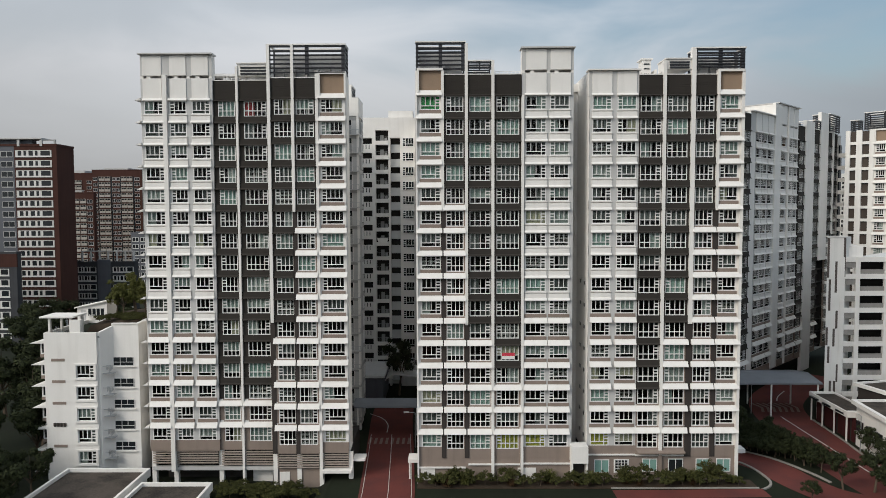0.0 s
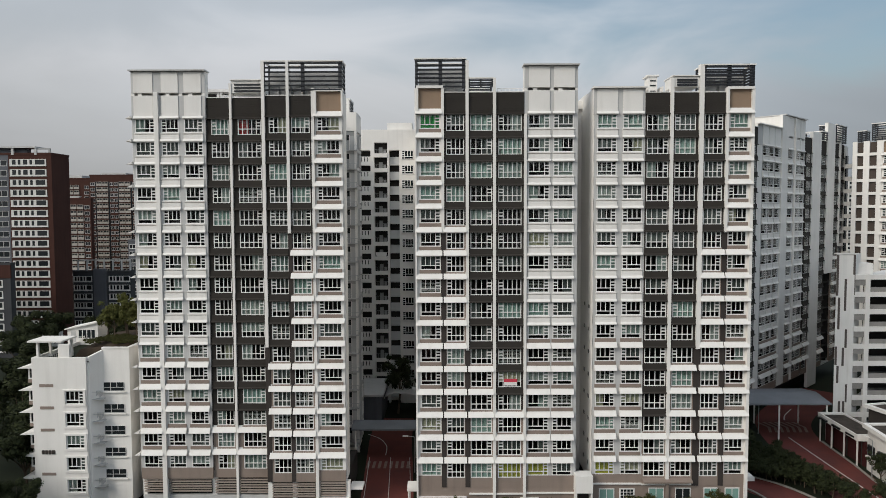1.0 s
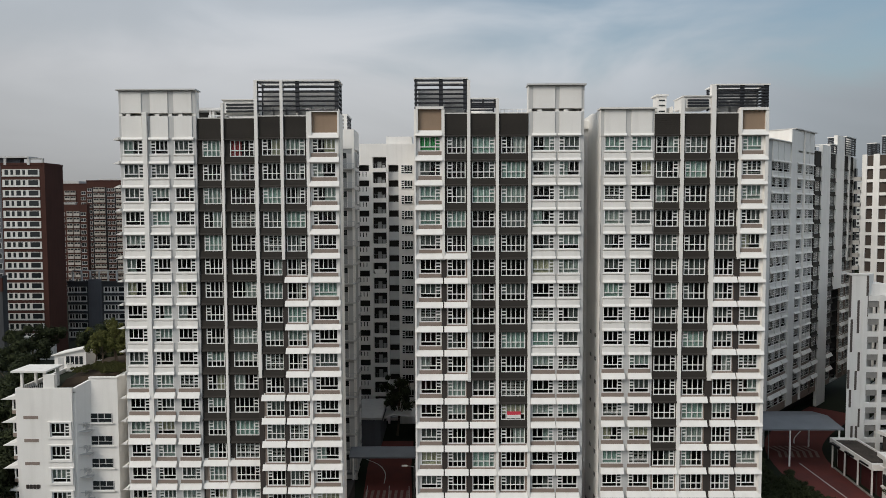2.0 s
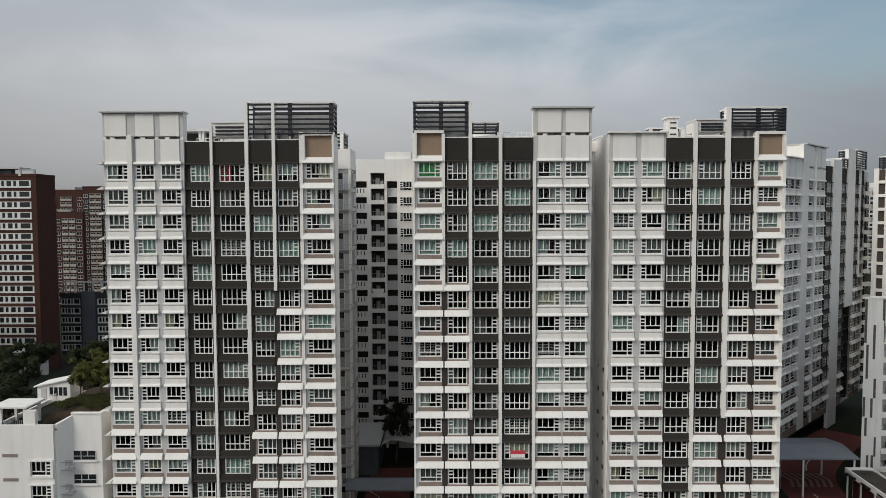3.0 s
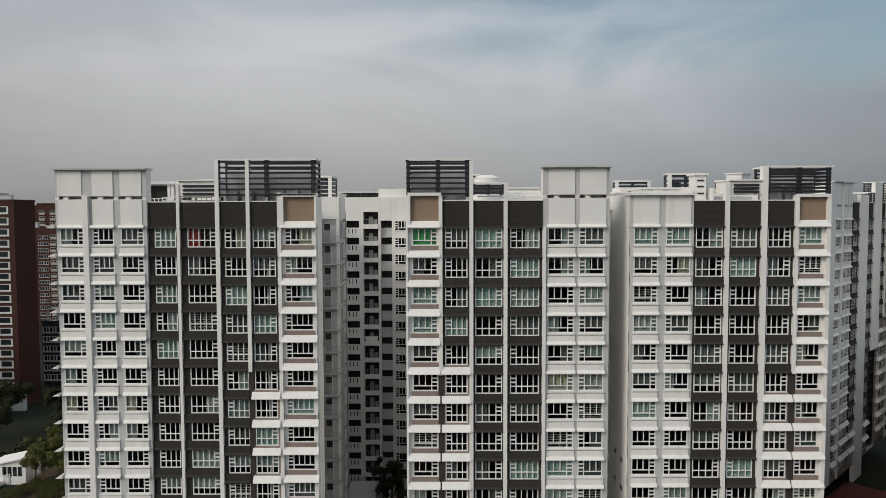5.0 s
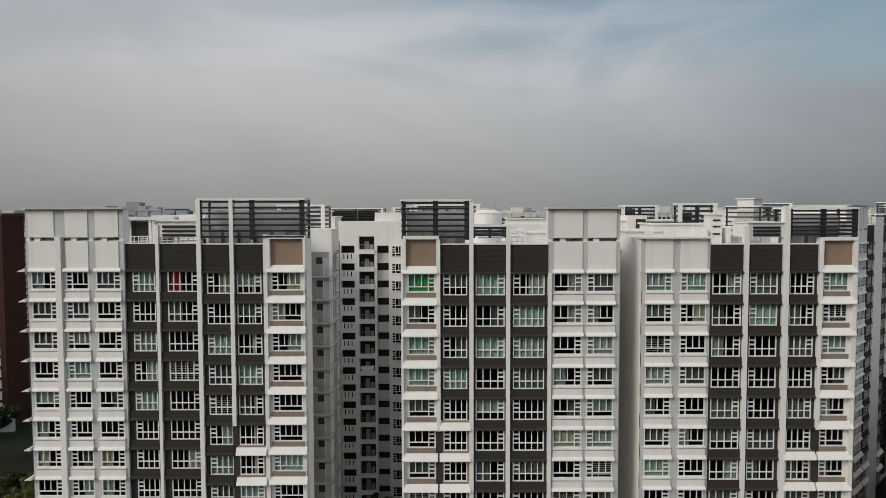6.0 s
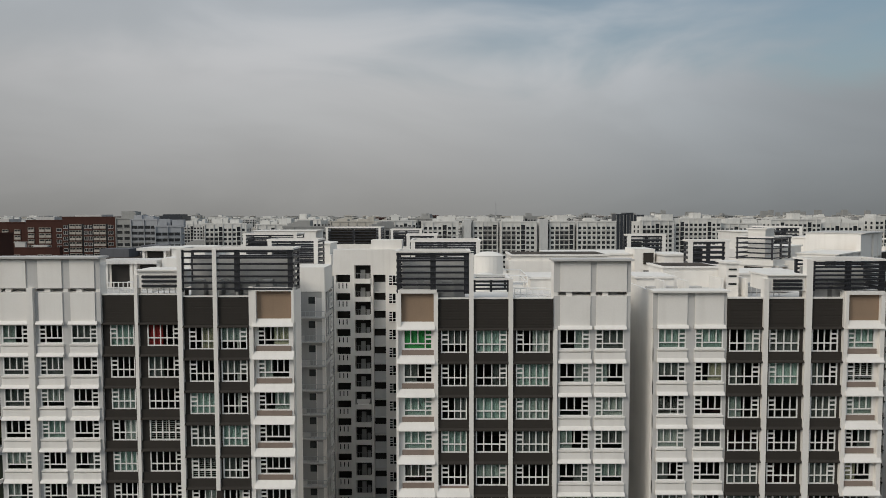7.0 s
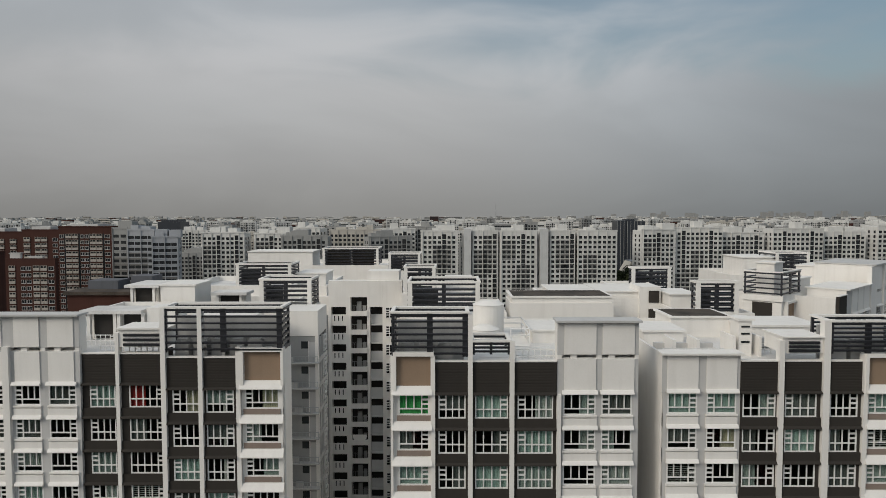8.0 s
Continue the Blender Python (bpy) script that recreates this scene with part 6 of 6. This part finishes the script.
tall_red = grid_tower("apartment_tower", -187, -160.8, 280, 16, 56.6, 2.85, 18, [(-186.6, -184.4, "plain"), (-183.4, -180.6, "bay"), (-180.3, -177.5, "bay"), (-176.4, -174.6, "plain"), (-174.2, -172.4, "plain"), (-171.6, -168.8, "bay"), (-168.5, -165.7, "bay"), (-164.6, -162.0, "plain")], REDWALL, "red-brown apartment block with pale bays and a flat parapet", 3.0, crown=1.5)
# Flat dark strips on the wall stand for the shade of recesses.
for x0, x1 in ((-184.2, -183.6), (-177.3, -176.6), (-172.3, -171.8), (-165.5, -164.8)):
    part("recess_strip", Shape().box(x0, x1, -0.06, -0.001, 2, 53.6).mesh("recess_strip", DARKGLASS), tall_red)
grid_tower("apartment_tower", -240, -207, 284, 14, 54.0, 2.85, 18, [(-238, -235, "bay"), (-232, -229, "bay"), (-226, -223, "bay"), (-219, -216, "bay"), (-213, -210, "bay")], REDWALL, "long red-brown apartment block with pale bays", 3.0, crown=2)
low_red = grid_tower("apartment_tower", -204, -166.2, 240, 2.5, 43.6, 2.85, 14, [(-202, -199.4, "bay"), (-197, -194.4, "bay"), (-192, -189.4, "plain"), (-186, -183.4, "bay"), (-181, -179.0, "plain"), (-178.6, -176.6, "plain"), (-175.6, -172.9, "bay"), (-172.4, -169.7, "bay"), (-169.2, -166.8, "plain")], REDWALL, "lower red-brown apartment block in front, with pale bays", 2.4)
for x0, x1, z in ((-200, -190, 1.6), (-186, -181.5, 2.6), (-178, -172, 1.2)):
    part("roof_structure", Shape().box(x0, x1, 0.8, 2.2, 43.6, 43.6 + z).box(x0 - 0.4, x1 + 0.4, 0.6, 2.4, 43.6 + z, 43.9 + z).mesh("roof_structure", PALE), low_red)
strip_low = grid_tower("grey_building", -118.4, -100.0, 135, 3, 18.4, 2.82, 6, [(-118.2, -112.3, "strip"), (-107.0, -100.2, "strip")], DARKGREY, "dark blue-grey low apartment building with white window bands", 0.9)
part("stair_slot", Shape().box(-111.6, -107.6, -0.5, 0.0, 0, 19.6).mesh("stair_slot", GREYWALL), strip_low)
part("pergola", Shape().lattice([(-118.0, -101, 22.0, 22.3)] + [(-118 + 2.8 * i, -117.6 + 2.8 * i, 18.4, 22.3) for i in range(7)], 2.0, 2.4).mesh("pergola", PALE), strip_low)
near_low = grid_tower("grey_building", -142, -111.6, 93, 2, 24.0, 2.82, 8, [(-141, -131, "strip"), (-129, -121.5, "strip"), (-120.6, -113.6, "strip")], DARKGREY, "low grey apartment building with a red-brown top storey", 3.6)
part("top_storey", Shape().box(-142.1, -111.5, -0.1, 0.3, 20.6, 24.1).mesh("top_storey", REDWALL), near_low)
for x0, x1, y, h in ((-126, -112, 190, 26),):
    n = int((x1 - x0) / 3.2)
    grid_tower("grey_building", x0, x1, y, 14, h, 2.85, int(h / 2.85), [(x0 + 0.5 + i * 3.2, x0 + 3.0 + i * 3.2, "white") for i in range(n)], GREYWALL, "dark blue-grey low apartment building with white sills", 0.8)
part("awning", Shape().box(-118, -110, -1.5, 0, 6, 6.4).mesh("awning", WHITE), brown)

# ---- roofs of the estate behind, and the rows of blocks beyond ----
def estate_block(x0, x1, y0, y1, top, label, lou=(), boxes=(), deck=None):
    t = thing("apartment_block", pose(0, 0, 0), label, "apartment building", "apartment blocks")
    part("wall", Shape().box(x0, x1, y0, y1, 0, top - 1.0).mesh("wall", WHITE), t)
    part("roof_deck", Shape().box(x0 + 0.3, x1 - 0.3, y0 + 0.3, y1 - 0.3, top - 0.999, top - 0.9).mesh("roof_deck", deck or ROOF), t)
    for a, b, c, d in ((x0, x1, y0, y0 + 0.3), (x0, x1, y1 - 0.3, y1), (x0, x0 + 0.3, y0 + 0.3, y1 - 0.3), (x1 - 0.3, x1, y0 + 0.3, y1 - 0.3)):
        part("parapet", Shape().box(a, b, c, d, top - 0.998, top).mesh("parapet", WHITE), t)
    for a, b, c, d, z in lou:
        louvre(t, a, b, c, d, top, z, "LR", 6, ends=WHITE)
        n = max(1, round((b - a) / 3.5))
        for i in range(n):
            xa, xb = a + (b - a) * i / n + 0.15, a + (b - a) * (i + 1) / n - 0.15
            part("dark_panel", Shape().box(xa, xb, c - 0.12, c, top - 2.4, top - 0.2).mesh("dark_panel", DARK), t) if c <= y0 + 0.6 else None
    for a, b, c, d, z in boxes:
        roof_box(t, a, b, c, d, top - 0.9, z)
    return t


estate_block(-40, -14.9, 28.2, 33.6, 52.0, "white apartment block behind, with roof louvres", [(-21.2, -15.0, 28.4, 33, 55.2)], [])
rear_back = estate_block(-40, -19.5, 33.7, 46, 51.2, "white rear range with dark flat roofs and stair heads", [], [(-35.4, -31.0, 34, 40, 54.0)], TARROOF)
portico(rear_back, -29.3, -25.2, 36, 39, 50.2, 52.9, [(-28.6, -26.0)])
portico(rear_back, -39.6, -35.8, 34.0, 40.0, 51.1, 54.1, [(-38.9, -36.5)])
estate_block(-40, -17.5, 53, 70, 52.0, "white apartment block farther behind, with roof louvres", [(-31.6, -23, 53.2, 59, 55.2)], [(-22.5, -18, 55, 62, 53.6)])
next_row = estate_block(-46, -12, 100, 120, 51.6, "white apartment block in the next row", [(-26.6, -14.1, 100.2, 108, 55.2)], [(-43.5, -29, 101, 110, 54.5)])
for x0, x1 in ((-25.6, -20.6), (-20.1, -15.2)):
    part("dark_panel", Shape().box(x0, x1, 101.0, 101.2, 50.7, 54.9).mesh("dark_panel", DARK), next_row)
estate_block(-10.5, -3.6, 80, 96, 52.0, "narrow white apartment block behind the corridors", [(-10.2, -4.0, 80.2, 86, 55.2)], [(-9, -5, 88, 94, 54.5)])
estate_block(-5.4, 6.0, 46.5, 62, 51.5, "white apartment block behind the middle block", [(-5.1, -0.5, 46.8, 52, 55.2)], [(1, 5, 50, 58, 53.0)])
estate_block(-3.4, 8.0, 24.6, 38, 51.8, "white apartment block close behind, with a roof screen", [(-3.3, 4.9, 24.8, 31, 55.2)], [])
plain_roof = estate_block(13.5, 27.5, 33.5, 46, 52.4, "plain white roof of a rear apartment block", [], [(14.4, 20, 34, 42, 53.1), (20.5, 26.8, 34, 43, 53.1)])
part("end_bay", Shape().box(25.4, 28.0, 33.0, 38.0, 40, 53.9).mesh("end_bay", WHITE), plain_roof)
for z0, z1 in ((51.9, 53.4), (49.1, 51.1)):
    part("dark_panel", Shape().box(26.5, 27.8, 32.9, 32.999, z0, z1).mesh("dark_panel", DARK), plain_roof)
estate_block(26.4, 34.0, 45, 60, 52.0, "white apartment block with a slatted roof screen", [(27.6, 33.2, 45.2, 46.8, 55.2)], [])
estate_block(27.8, 36.0, 24.4, 38, 51.8, "white rear wing with a slatted roof screen", [(29.4, 34.2, 24.6, 26.2, 55.2)], [(28.3, 31.5, 30, 36, 53.2)])
behind = estate_block(8.4, 20.2, 25.0, 31.4, 52.9, "long white roof room with a dark membrane behind the middle block", [], [])
roof_box(behind, 8.6, 20.0, 25.2, 31.2, 52.0, 53.5, dark_top=True)
brown_roofs = thing("apartment_block", pose(0, 0, 0), "dark brown-roofed block behind the low wing", "apartment building", "apartment blocks")
part("wall", Shape().box(-54, -43.5, 46, 60, 0, 51.4).mesh("wall", REDWALL), brown_roofs)
part("roof", Shape().box(-54.4, -43.1, 45.6, 60.4, 51.4, 51.9).mesh("roof", TARROOF), brown_roofs)
for x0, x1, y0, z1 in ((-52.5, -48.0, 49, 53.2), (-47.4, -44.2, 52, 53.6)):
    part("plant_room", Shape().box(x0, x1, y0, y0 + 4, 51.9, z1).mesh("plant_room", GREYWALL), brown_roofs)
corner = thing("apartment_block", pose(45.9, 38.6, 0) @ pose(0, 0, 0, 0, 0, 45), "white corner block with wrap-round louvres", "apartment building", "apartment blocks")
part("wall", Shape().box(0, 7, 0, 5, 0, 51.2).mesh("wall", WHITE), corner)
part("parapet", Shape().box(-0.2, 7.2, -0.2, 5.2, 51.2, 52.0).mesh("parapet", WHITE), corner)
louvre(corner, 0, 7, 0, 5, 52.0, 55.1, "LR", 5, plant=False)
brown_panel(corner, 1.0, 4.2, 48.4, 51.2, -0.1)
part("dark_panel", Shape().box(4.9, 6.6, -0.12, -0.001, 48.6, 51.0).mesh("dark_panel", DARK), corner)
part("dark_panel", Shape().box(-0.12, -0.001, 1.2, 3.8, 48.6, 51.0).mesh("dark_panel", DARK), corner)
roof_box(corner, 1.6, 4.8, 1.6, 4.0, 52.0, 56.2)
estate_block(52, 66, 70, 86, 52.0, "white apartment block beyond the angled one", [(60.0, 66.0, 70.2, 77, 55.8)], [(54.5, 61.5, 71, 80, 55.0)])

# ---- rows of distant blocks ----
def far_mesh(seed, w, d, h, storey=2.5, bay=2.45, tone=None, pier=4, inset=0.46):
    """Wall, panes and flat dark strips for shaded recesses of one distant slab block; window pieces joined, far too
    small to pick apart.
    """
    r = random.Random(seed)
    tone = tone or OFFWHITE
    wall = Shape().box(0, w, 0, d, 0, h)
    wall.box(-0.2, w + 0.2, -0.2, 0.2, h, h + 0.8)
    for i in range(3):
        a = r.uniform(0.05, 0.7) * w
        wall.box(a, a + r.uniform(3, 7), 2 + 0.4 * i, d - 2 - 0.3 * i, h - 0.1 * i - 0.05, h + r.uniform(1.5, 4))
    n, rows = int(w / bay), int((h - 3) / storey)
    panes, fins = Shape(), Shape()
    for i in range(n):
        x = (w - n * bay) / 2 + i * bay
        if i % pier == pier - 1 and r.random() < 0.6:
            # a recess's shade as one flat dark strip, joined to the panes
            panes.box(x + 0.2, x + bay - 0.2, -0.04, 0.0, 2, h - 1.2)
        for k in range(rows):
            z = h - 2.0 - storey * (k + 1) + 0.5
            panes.quad((x + inset, -0.06, z + 0.4), (x + bay - inset, -0.06, z + 0.4), (x + bay - inset, -0.06, z + 1.8), (x + inset, -0.06, z + 1.8))
        if i % 2 == 0:
            fins.box(x - 0.15, x + 0.15, -0.5, 0, 1, h + 0.3)
    for k in range(rows):
        z = h - 2.0 - storey * (k + 1) + 0.5
        fins.box(0, w, -0.25, 0, z - 0.05, z + 0.25)
    patch = Shape()
    for _ in range(3):
        i, k, m = r.randrange(0, max(1, n - 2)), r.randrange(0, max(1, rows - 7)), r.randrange(4, 9)
        x, z = (w - n * bay) / 2 + i * bay, h - 2.0 - storey * (k + m)
        patch.box(x + 0.2, x + 3 * bay - 0.2, -0.045, -0.001, z, z + storey * m)
    for k in range(rows):
        z = h - 2.0 - storey * (k + 1) + 0.5
        for j in range(int(d / 5)):
            yy = 2 + j * 5
            panes.quad((w + 0.03, yy, z + 0.35), (w + 0.03, yy + 1.8, z + 0.35), (w + 0.03, yy + 1.8, z + 1.8), (w + 0.03, yy, z + 1.8))
            panes.quad((-0.03, yy + 1.8, z + 0.35), (-0.03, yy, z + 0.35), (-0.03, yy, z + 1.8), (-0.03, yy + 1.8, z + 1.8))
    return [("wall", wall.mesh("wall", tone), ""), ("glazing", panes.mesh("glazing", FARGLASS), "stuff"), ("banding", fins.mesh("banding", tone), "stuff"), ("grey_patch", patch.mesh("grey_patch", PATCHGREY), "stuff")]


def far_block(meshes, m, label):
    t = thing("distant_block", m, label, "apartment building", "distant blocks")
    for name, mesh, kind in meshes:
        if len(mesh.polygons):
            p = part(name, mesh, t)
            if kind:
                p["kind"] = kind
    return t


FARGLASS = material("far_window_glass", (0.022, 0.024, 0.026), 0.2, 0.3, 0.05, bump=0)
PATCHGREY = material("mid_grey_render", (0.20, 0.195, 0.185), 0.8, 0.3, 0.2, 0.3)
PALEBLUE = material("pale_blue_paint", (0.40, 0.41, 0.43), 0.8, 0.2, 0.2, 0.2)
CREAM = material("cream_paint", (0.50, 0.47, 0.42), 0.8, 0.2, 0.2, 0.2)
GREYTONE = material("grey_render", (0.33, 0.33, 0.32), 0.8, 0.2, 0.2, 0.2)
NIGHT = material("dark_curtain_wall", (0.03, 0.034, 0.042), 0.3, 0.2, 0.2)
far_kinds = [far_mesh(21, 23, 12, 52.5), far_mesh(22, 27, 12, 53.5, pier=3), far_mesh(23, 19, 12, 51), far_mesh(24, 30, 14, 49, tone=CREAM), far_mesh(25, 24, 12, 46, tone=GREYTONE), far_mesh(26, 17, 12, 55, tone=GREYTONE, pier=3)]
FAR_LABEL = "pale slab apartment block with rows of dark windows"
slab_row = [(-12.3, 19.2, 41, 300), (14.1, 13.2, 42, 300.5), (28.2, 19.0, 43, 299.5), (53.8, 13.0, 44, 300.5), (68.0, 20.0, 45, 300)]
for x, w, seed, y in slab_row:
    far_block(far_mesh(seed, w, 12, 53.6, pier=5), pose(x, y, 0), FAR_LABEL)
for x0, x1 in ((9.8, 13.4), (48.6, 52.8)):
    alone("stair_tower", Shape().box(x0, x1, 298.5, 308, 0, 55.2).box(x0 - 0.9, x1 + 0.5, 303, 308, 0, 54.0), SERVICE_LIGHT, "plain pale stair tower between slab blocks", "tower", "stair towers")
far_block(far_mesh(31, 11.8, 12, 55.4, 2.7, 2.9, PALEBLUE, 9, 0.14), pose(-144.6, 261, 0, 0, 0, 4), "pale blue apartment block with rounded dark window bands")
far_block(far_mesh(32, 11.2, 12, 52.4, 2.7, 2.6, PALEBLUE, 9, 0.14), pose(-131.2, 255, 0, 0, 0, 14), "pale blue apartment block turned slightly away")
far_block(far_mesh(33, 7, 10, 56.0, 2.9, 3.4, GREYTONE, 2), pose(-155, 268, 0), "narrow grey tower beside the red-brown block")
alone("dark_tower", Shape().box(-231, -213, 500, 520, 0, 56.5).box(-229, -215, 502, 518, 56.5, 58), NIGHT, "plain dark tower block far off", "tower")
dt = thing("dark_tower", pose(0, 0, 0), "dark glazed twin office tower far off", "tower")
for x0, x1, h in ((127, 134, 57.5), (134.4, 140, 58.5), (140.4, 148, 57)):
    part("slab", Shape().box(x0, x1, 460, 474, 0, h).mesh("slab", NIGHT), dt)
for i in range(8):
    part("mullion", Shape().box(127.3 + i * 2.5, 127.6 + i * 2.5, 459.8, 460, 0, 57).mesh("mullion", GREYTONE), dt)
chapel = thing("gabled_house", pose(100, 330, 0), "small pale house with a grey pitched roof", "house")
part("wall", Shape().prism([(0, 0, 0), (7, 0, 0), (7, 0, 30), (3.5, 0, 36), (0, 0, 30)], [(0, 14, 0), (7, 14, 0), (7, 14, 30), (3.5, 14, 36), (0, 14, 30)]).mesh("wall", CREAM), chapel)
part("roof", Shape().prism([(6.8, -0.4, 30), (3.5, -0.4, 36.3), (18, -0.4, 36.3), (20, -0.4, 30)], [(6.8, 14, 30), (3.5, 14, 36.3), (18, 14, 36.3), (20, 14, 30)]).mesh("roof", SHEET), chapel)

# near distance, left of the middle: staggered rows
rf = random.Random(99)
places = []
for x, y, i in ((-131, 318, 0), (-104, 322, 2), (-98, 345, 1), (-84, 300, 4), (-66, 340, 3), (-44, 345, 1), (-22, 352, 5), (-40, 310, 4), (104, 312, 2), (122, 318, 1), (150, 322, 0), (176, 318, 1), (205, 322, 0), (232, 318, 1), (262, 320, 0), (290, 330, 3)):
    places.append((x, y, i))
for ring in range(9):
    y = 400 + ring * 62 + 6 * ring * ring
    x = -0.66 * (y + 60) + rf.uniform(0, 30)
    while x < 0.66 * (y + 60):
        if not (y < 520 and x / (y + 54) < 0.30 and (x + 30) / (y + 54) > 0.238):
            places.append((x, y + rf.uniform(-22, 22), rf.randrange(6)))
        x += rf.uniform(30, 58) * (1 + ring * 0.06)
for j, (x, y, i) in enumerate(places[:290]):
    far_block(far_kinds[i], pose(x, y, rf.uniform(-0.5, 2.5) + (0, 0, 1, 3, 5, -2)[i] if j < 16 else rf.uniform(-9, 0), 0, 0, rf.choice((0, 0, 0, 8, -10, 20))), FAR_LABEL)

for x, y, k in ((93, 316, 2.9), (99, 318, 3.1), (105, 315, 2.7)):
    tree(T4, pose(x, y, 0, 0, 0, 40 * k) @ Matrix.Diagonal((k, k, k, 1)), "tall dark tree beside the gabled house")
mast = thing("mast", pose(107, 1446, 0), "slim lattice mast far off above the roofs", "mast")
part("shaft", Shape().tube((0, 0, 0), (0, 0, 60), 1.2, 0.8, 6).mesh("shaft", STEEL), mast)
part("spire", Shape().tube((0, 0, 60), (0, 0, 84), 0.8, 0.25, 6).mesh("spire", STEEL), mast)

# the town towards the horizon, and its trees
town = {OFFWHITE.name: Shape(), CREAM.name: Shape(), GREYTONE.name: Shape(), REDWALL.name: Shape()}
dark_bits = Shape()
for i in range(2600):
    y = 1050 * (4.2 ** rf.random())
    x = rf.uniform(-0.7, 0.7) * (y + 60)
    w, d, h = rf.uniform(14, 48), rf.uniform(12, 20), rf.choice((12, 20, 30, 38, 42, 46)) * rf.uniform(0.85, 1.05)
    tone = rf.choices((OFFWHITE, CREAM, GREYTONE, REDWALL), (6, 4, 5, 0.7))[0]
    town[tone.name].box(x, x + w, y, y + d, 0, h)
    for k in range(int(h / 5.6)):
        z = h - 3 - 5.6 * k
        dark_bits.quad((x + 1, y - 0.15, z - 2.2), (x + w - 1, y - 0.15, z - 2.2), (x + w - 1, y - 0.15, z), (x + 1, y - 0.15, z))
for i in range(26):
    y = rf.uniform(3400, 4400)
    x = rf.uniform(0.22, 0.68) * y
    w, h = rf.uniform(14, 34), rf.uniform(52, 72)
    town[GREYTONE.name].box(x, x + w, y, y + 20, 0, h)
for m in (OFFWHITE, CREAM, GREYTONE, REDWALL):
    alone("distant_town", town[m.name], m, "far blocks of the town towards the horizon", "town", kind="stuff")
alone("distant_windows", dark_bits, DARKGLASS, "rows of dark windows on far town blocks", "windows", kind="stuff")
woods = Shape()
for i in range(5200):
    y = 130 * (30 ** rf.random())
    x = rf.uniform(-0.72, 0.72) * (y + 60)
    if y < 330 and abs(x + 20) < 200:
        continue
    hh = rf.uniform(5, 11)
    for _ in range(5):
        c = Vector((x + rf.gauss(0, 4), y + rf.gauss(0, 4), hh * rf.uniform(0.4, 1.0)))
        rad = rf.uniform(1.5, 3.5)
        n = 6
        ph = rf.uniform(0, 1)
        woods.prism([c + Vector((rad * math.cos(ph + 6.283 * k / n), rad * math.sin(ph + 6.283 * k / n), -rad * 0.7 * rf.uniform(0.5, 1))) for k in range(n)],
                    [c + Vector((rad * 0.55 * math.cos(ph + 6.283 * k / n), rad * 0.55 * math.sin(ph + 6.283 * k / n), rad * 0.6 * rf.uniform(0.5, 1.2))) for k in range(n)])
alone("distant_trees", woods, LEAF, "dark belts of trees among the far blocks", "trees", kind="stuff")
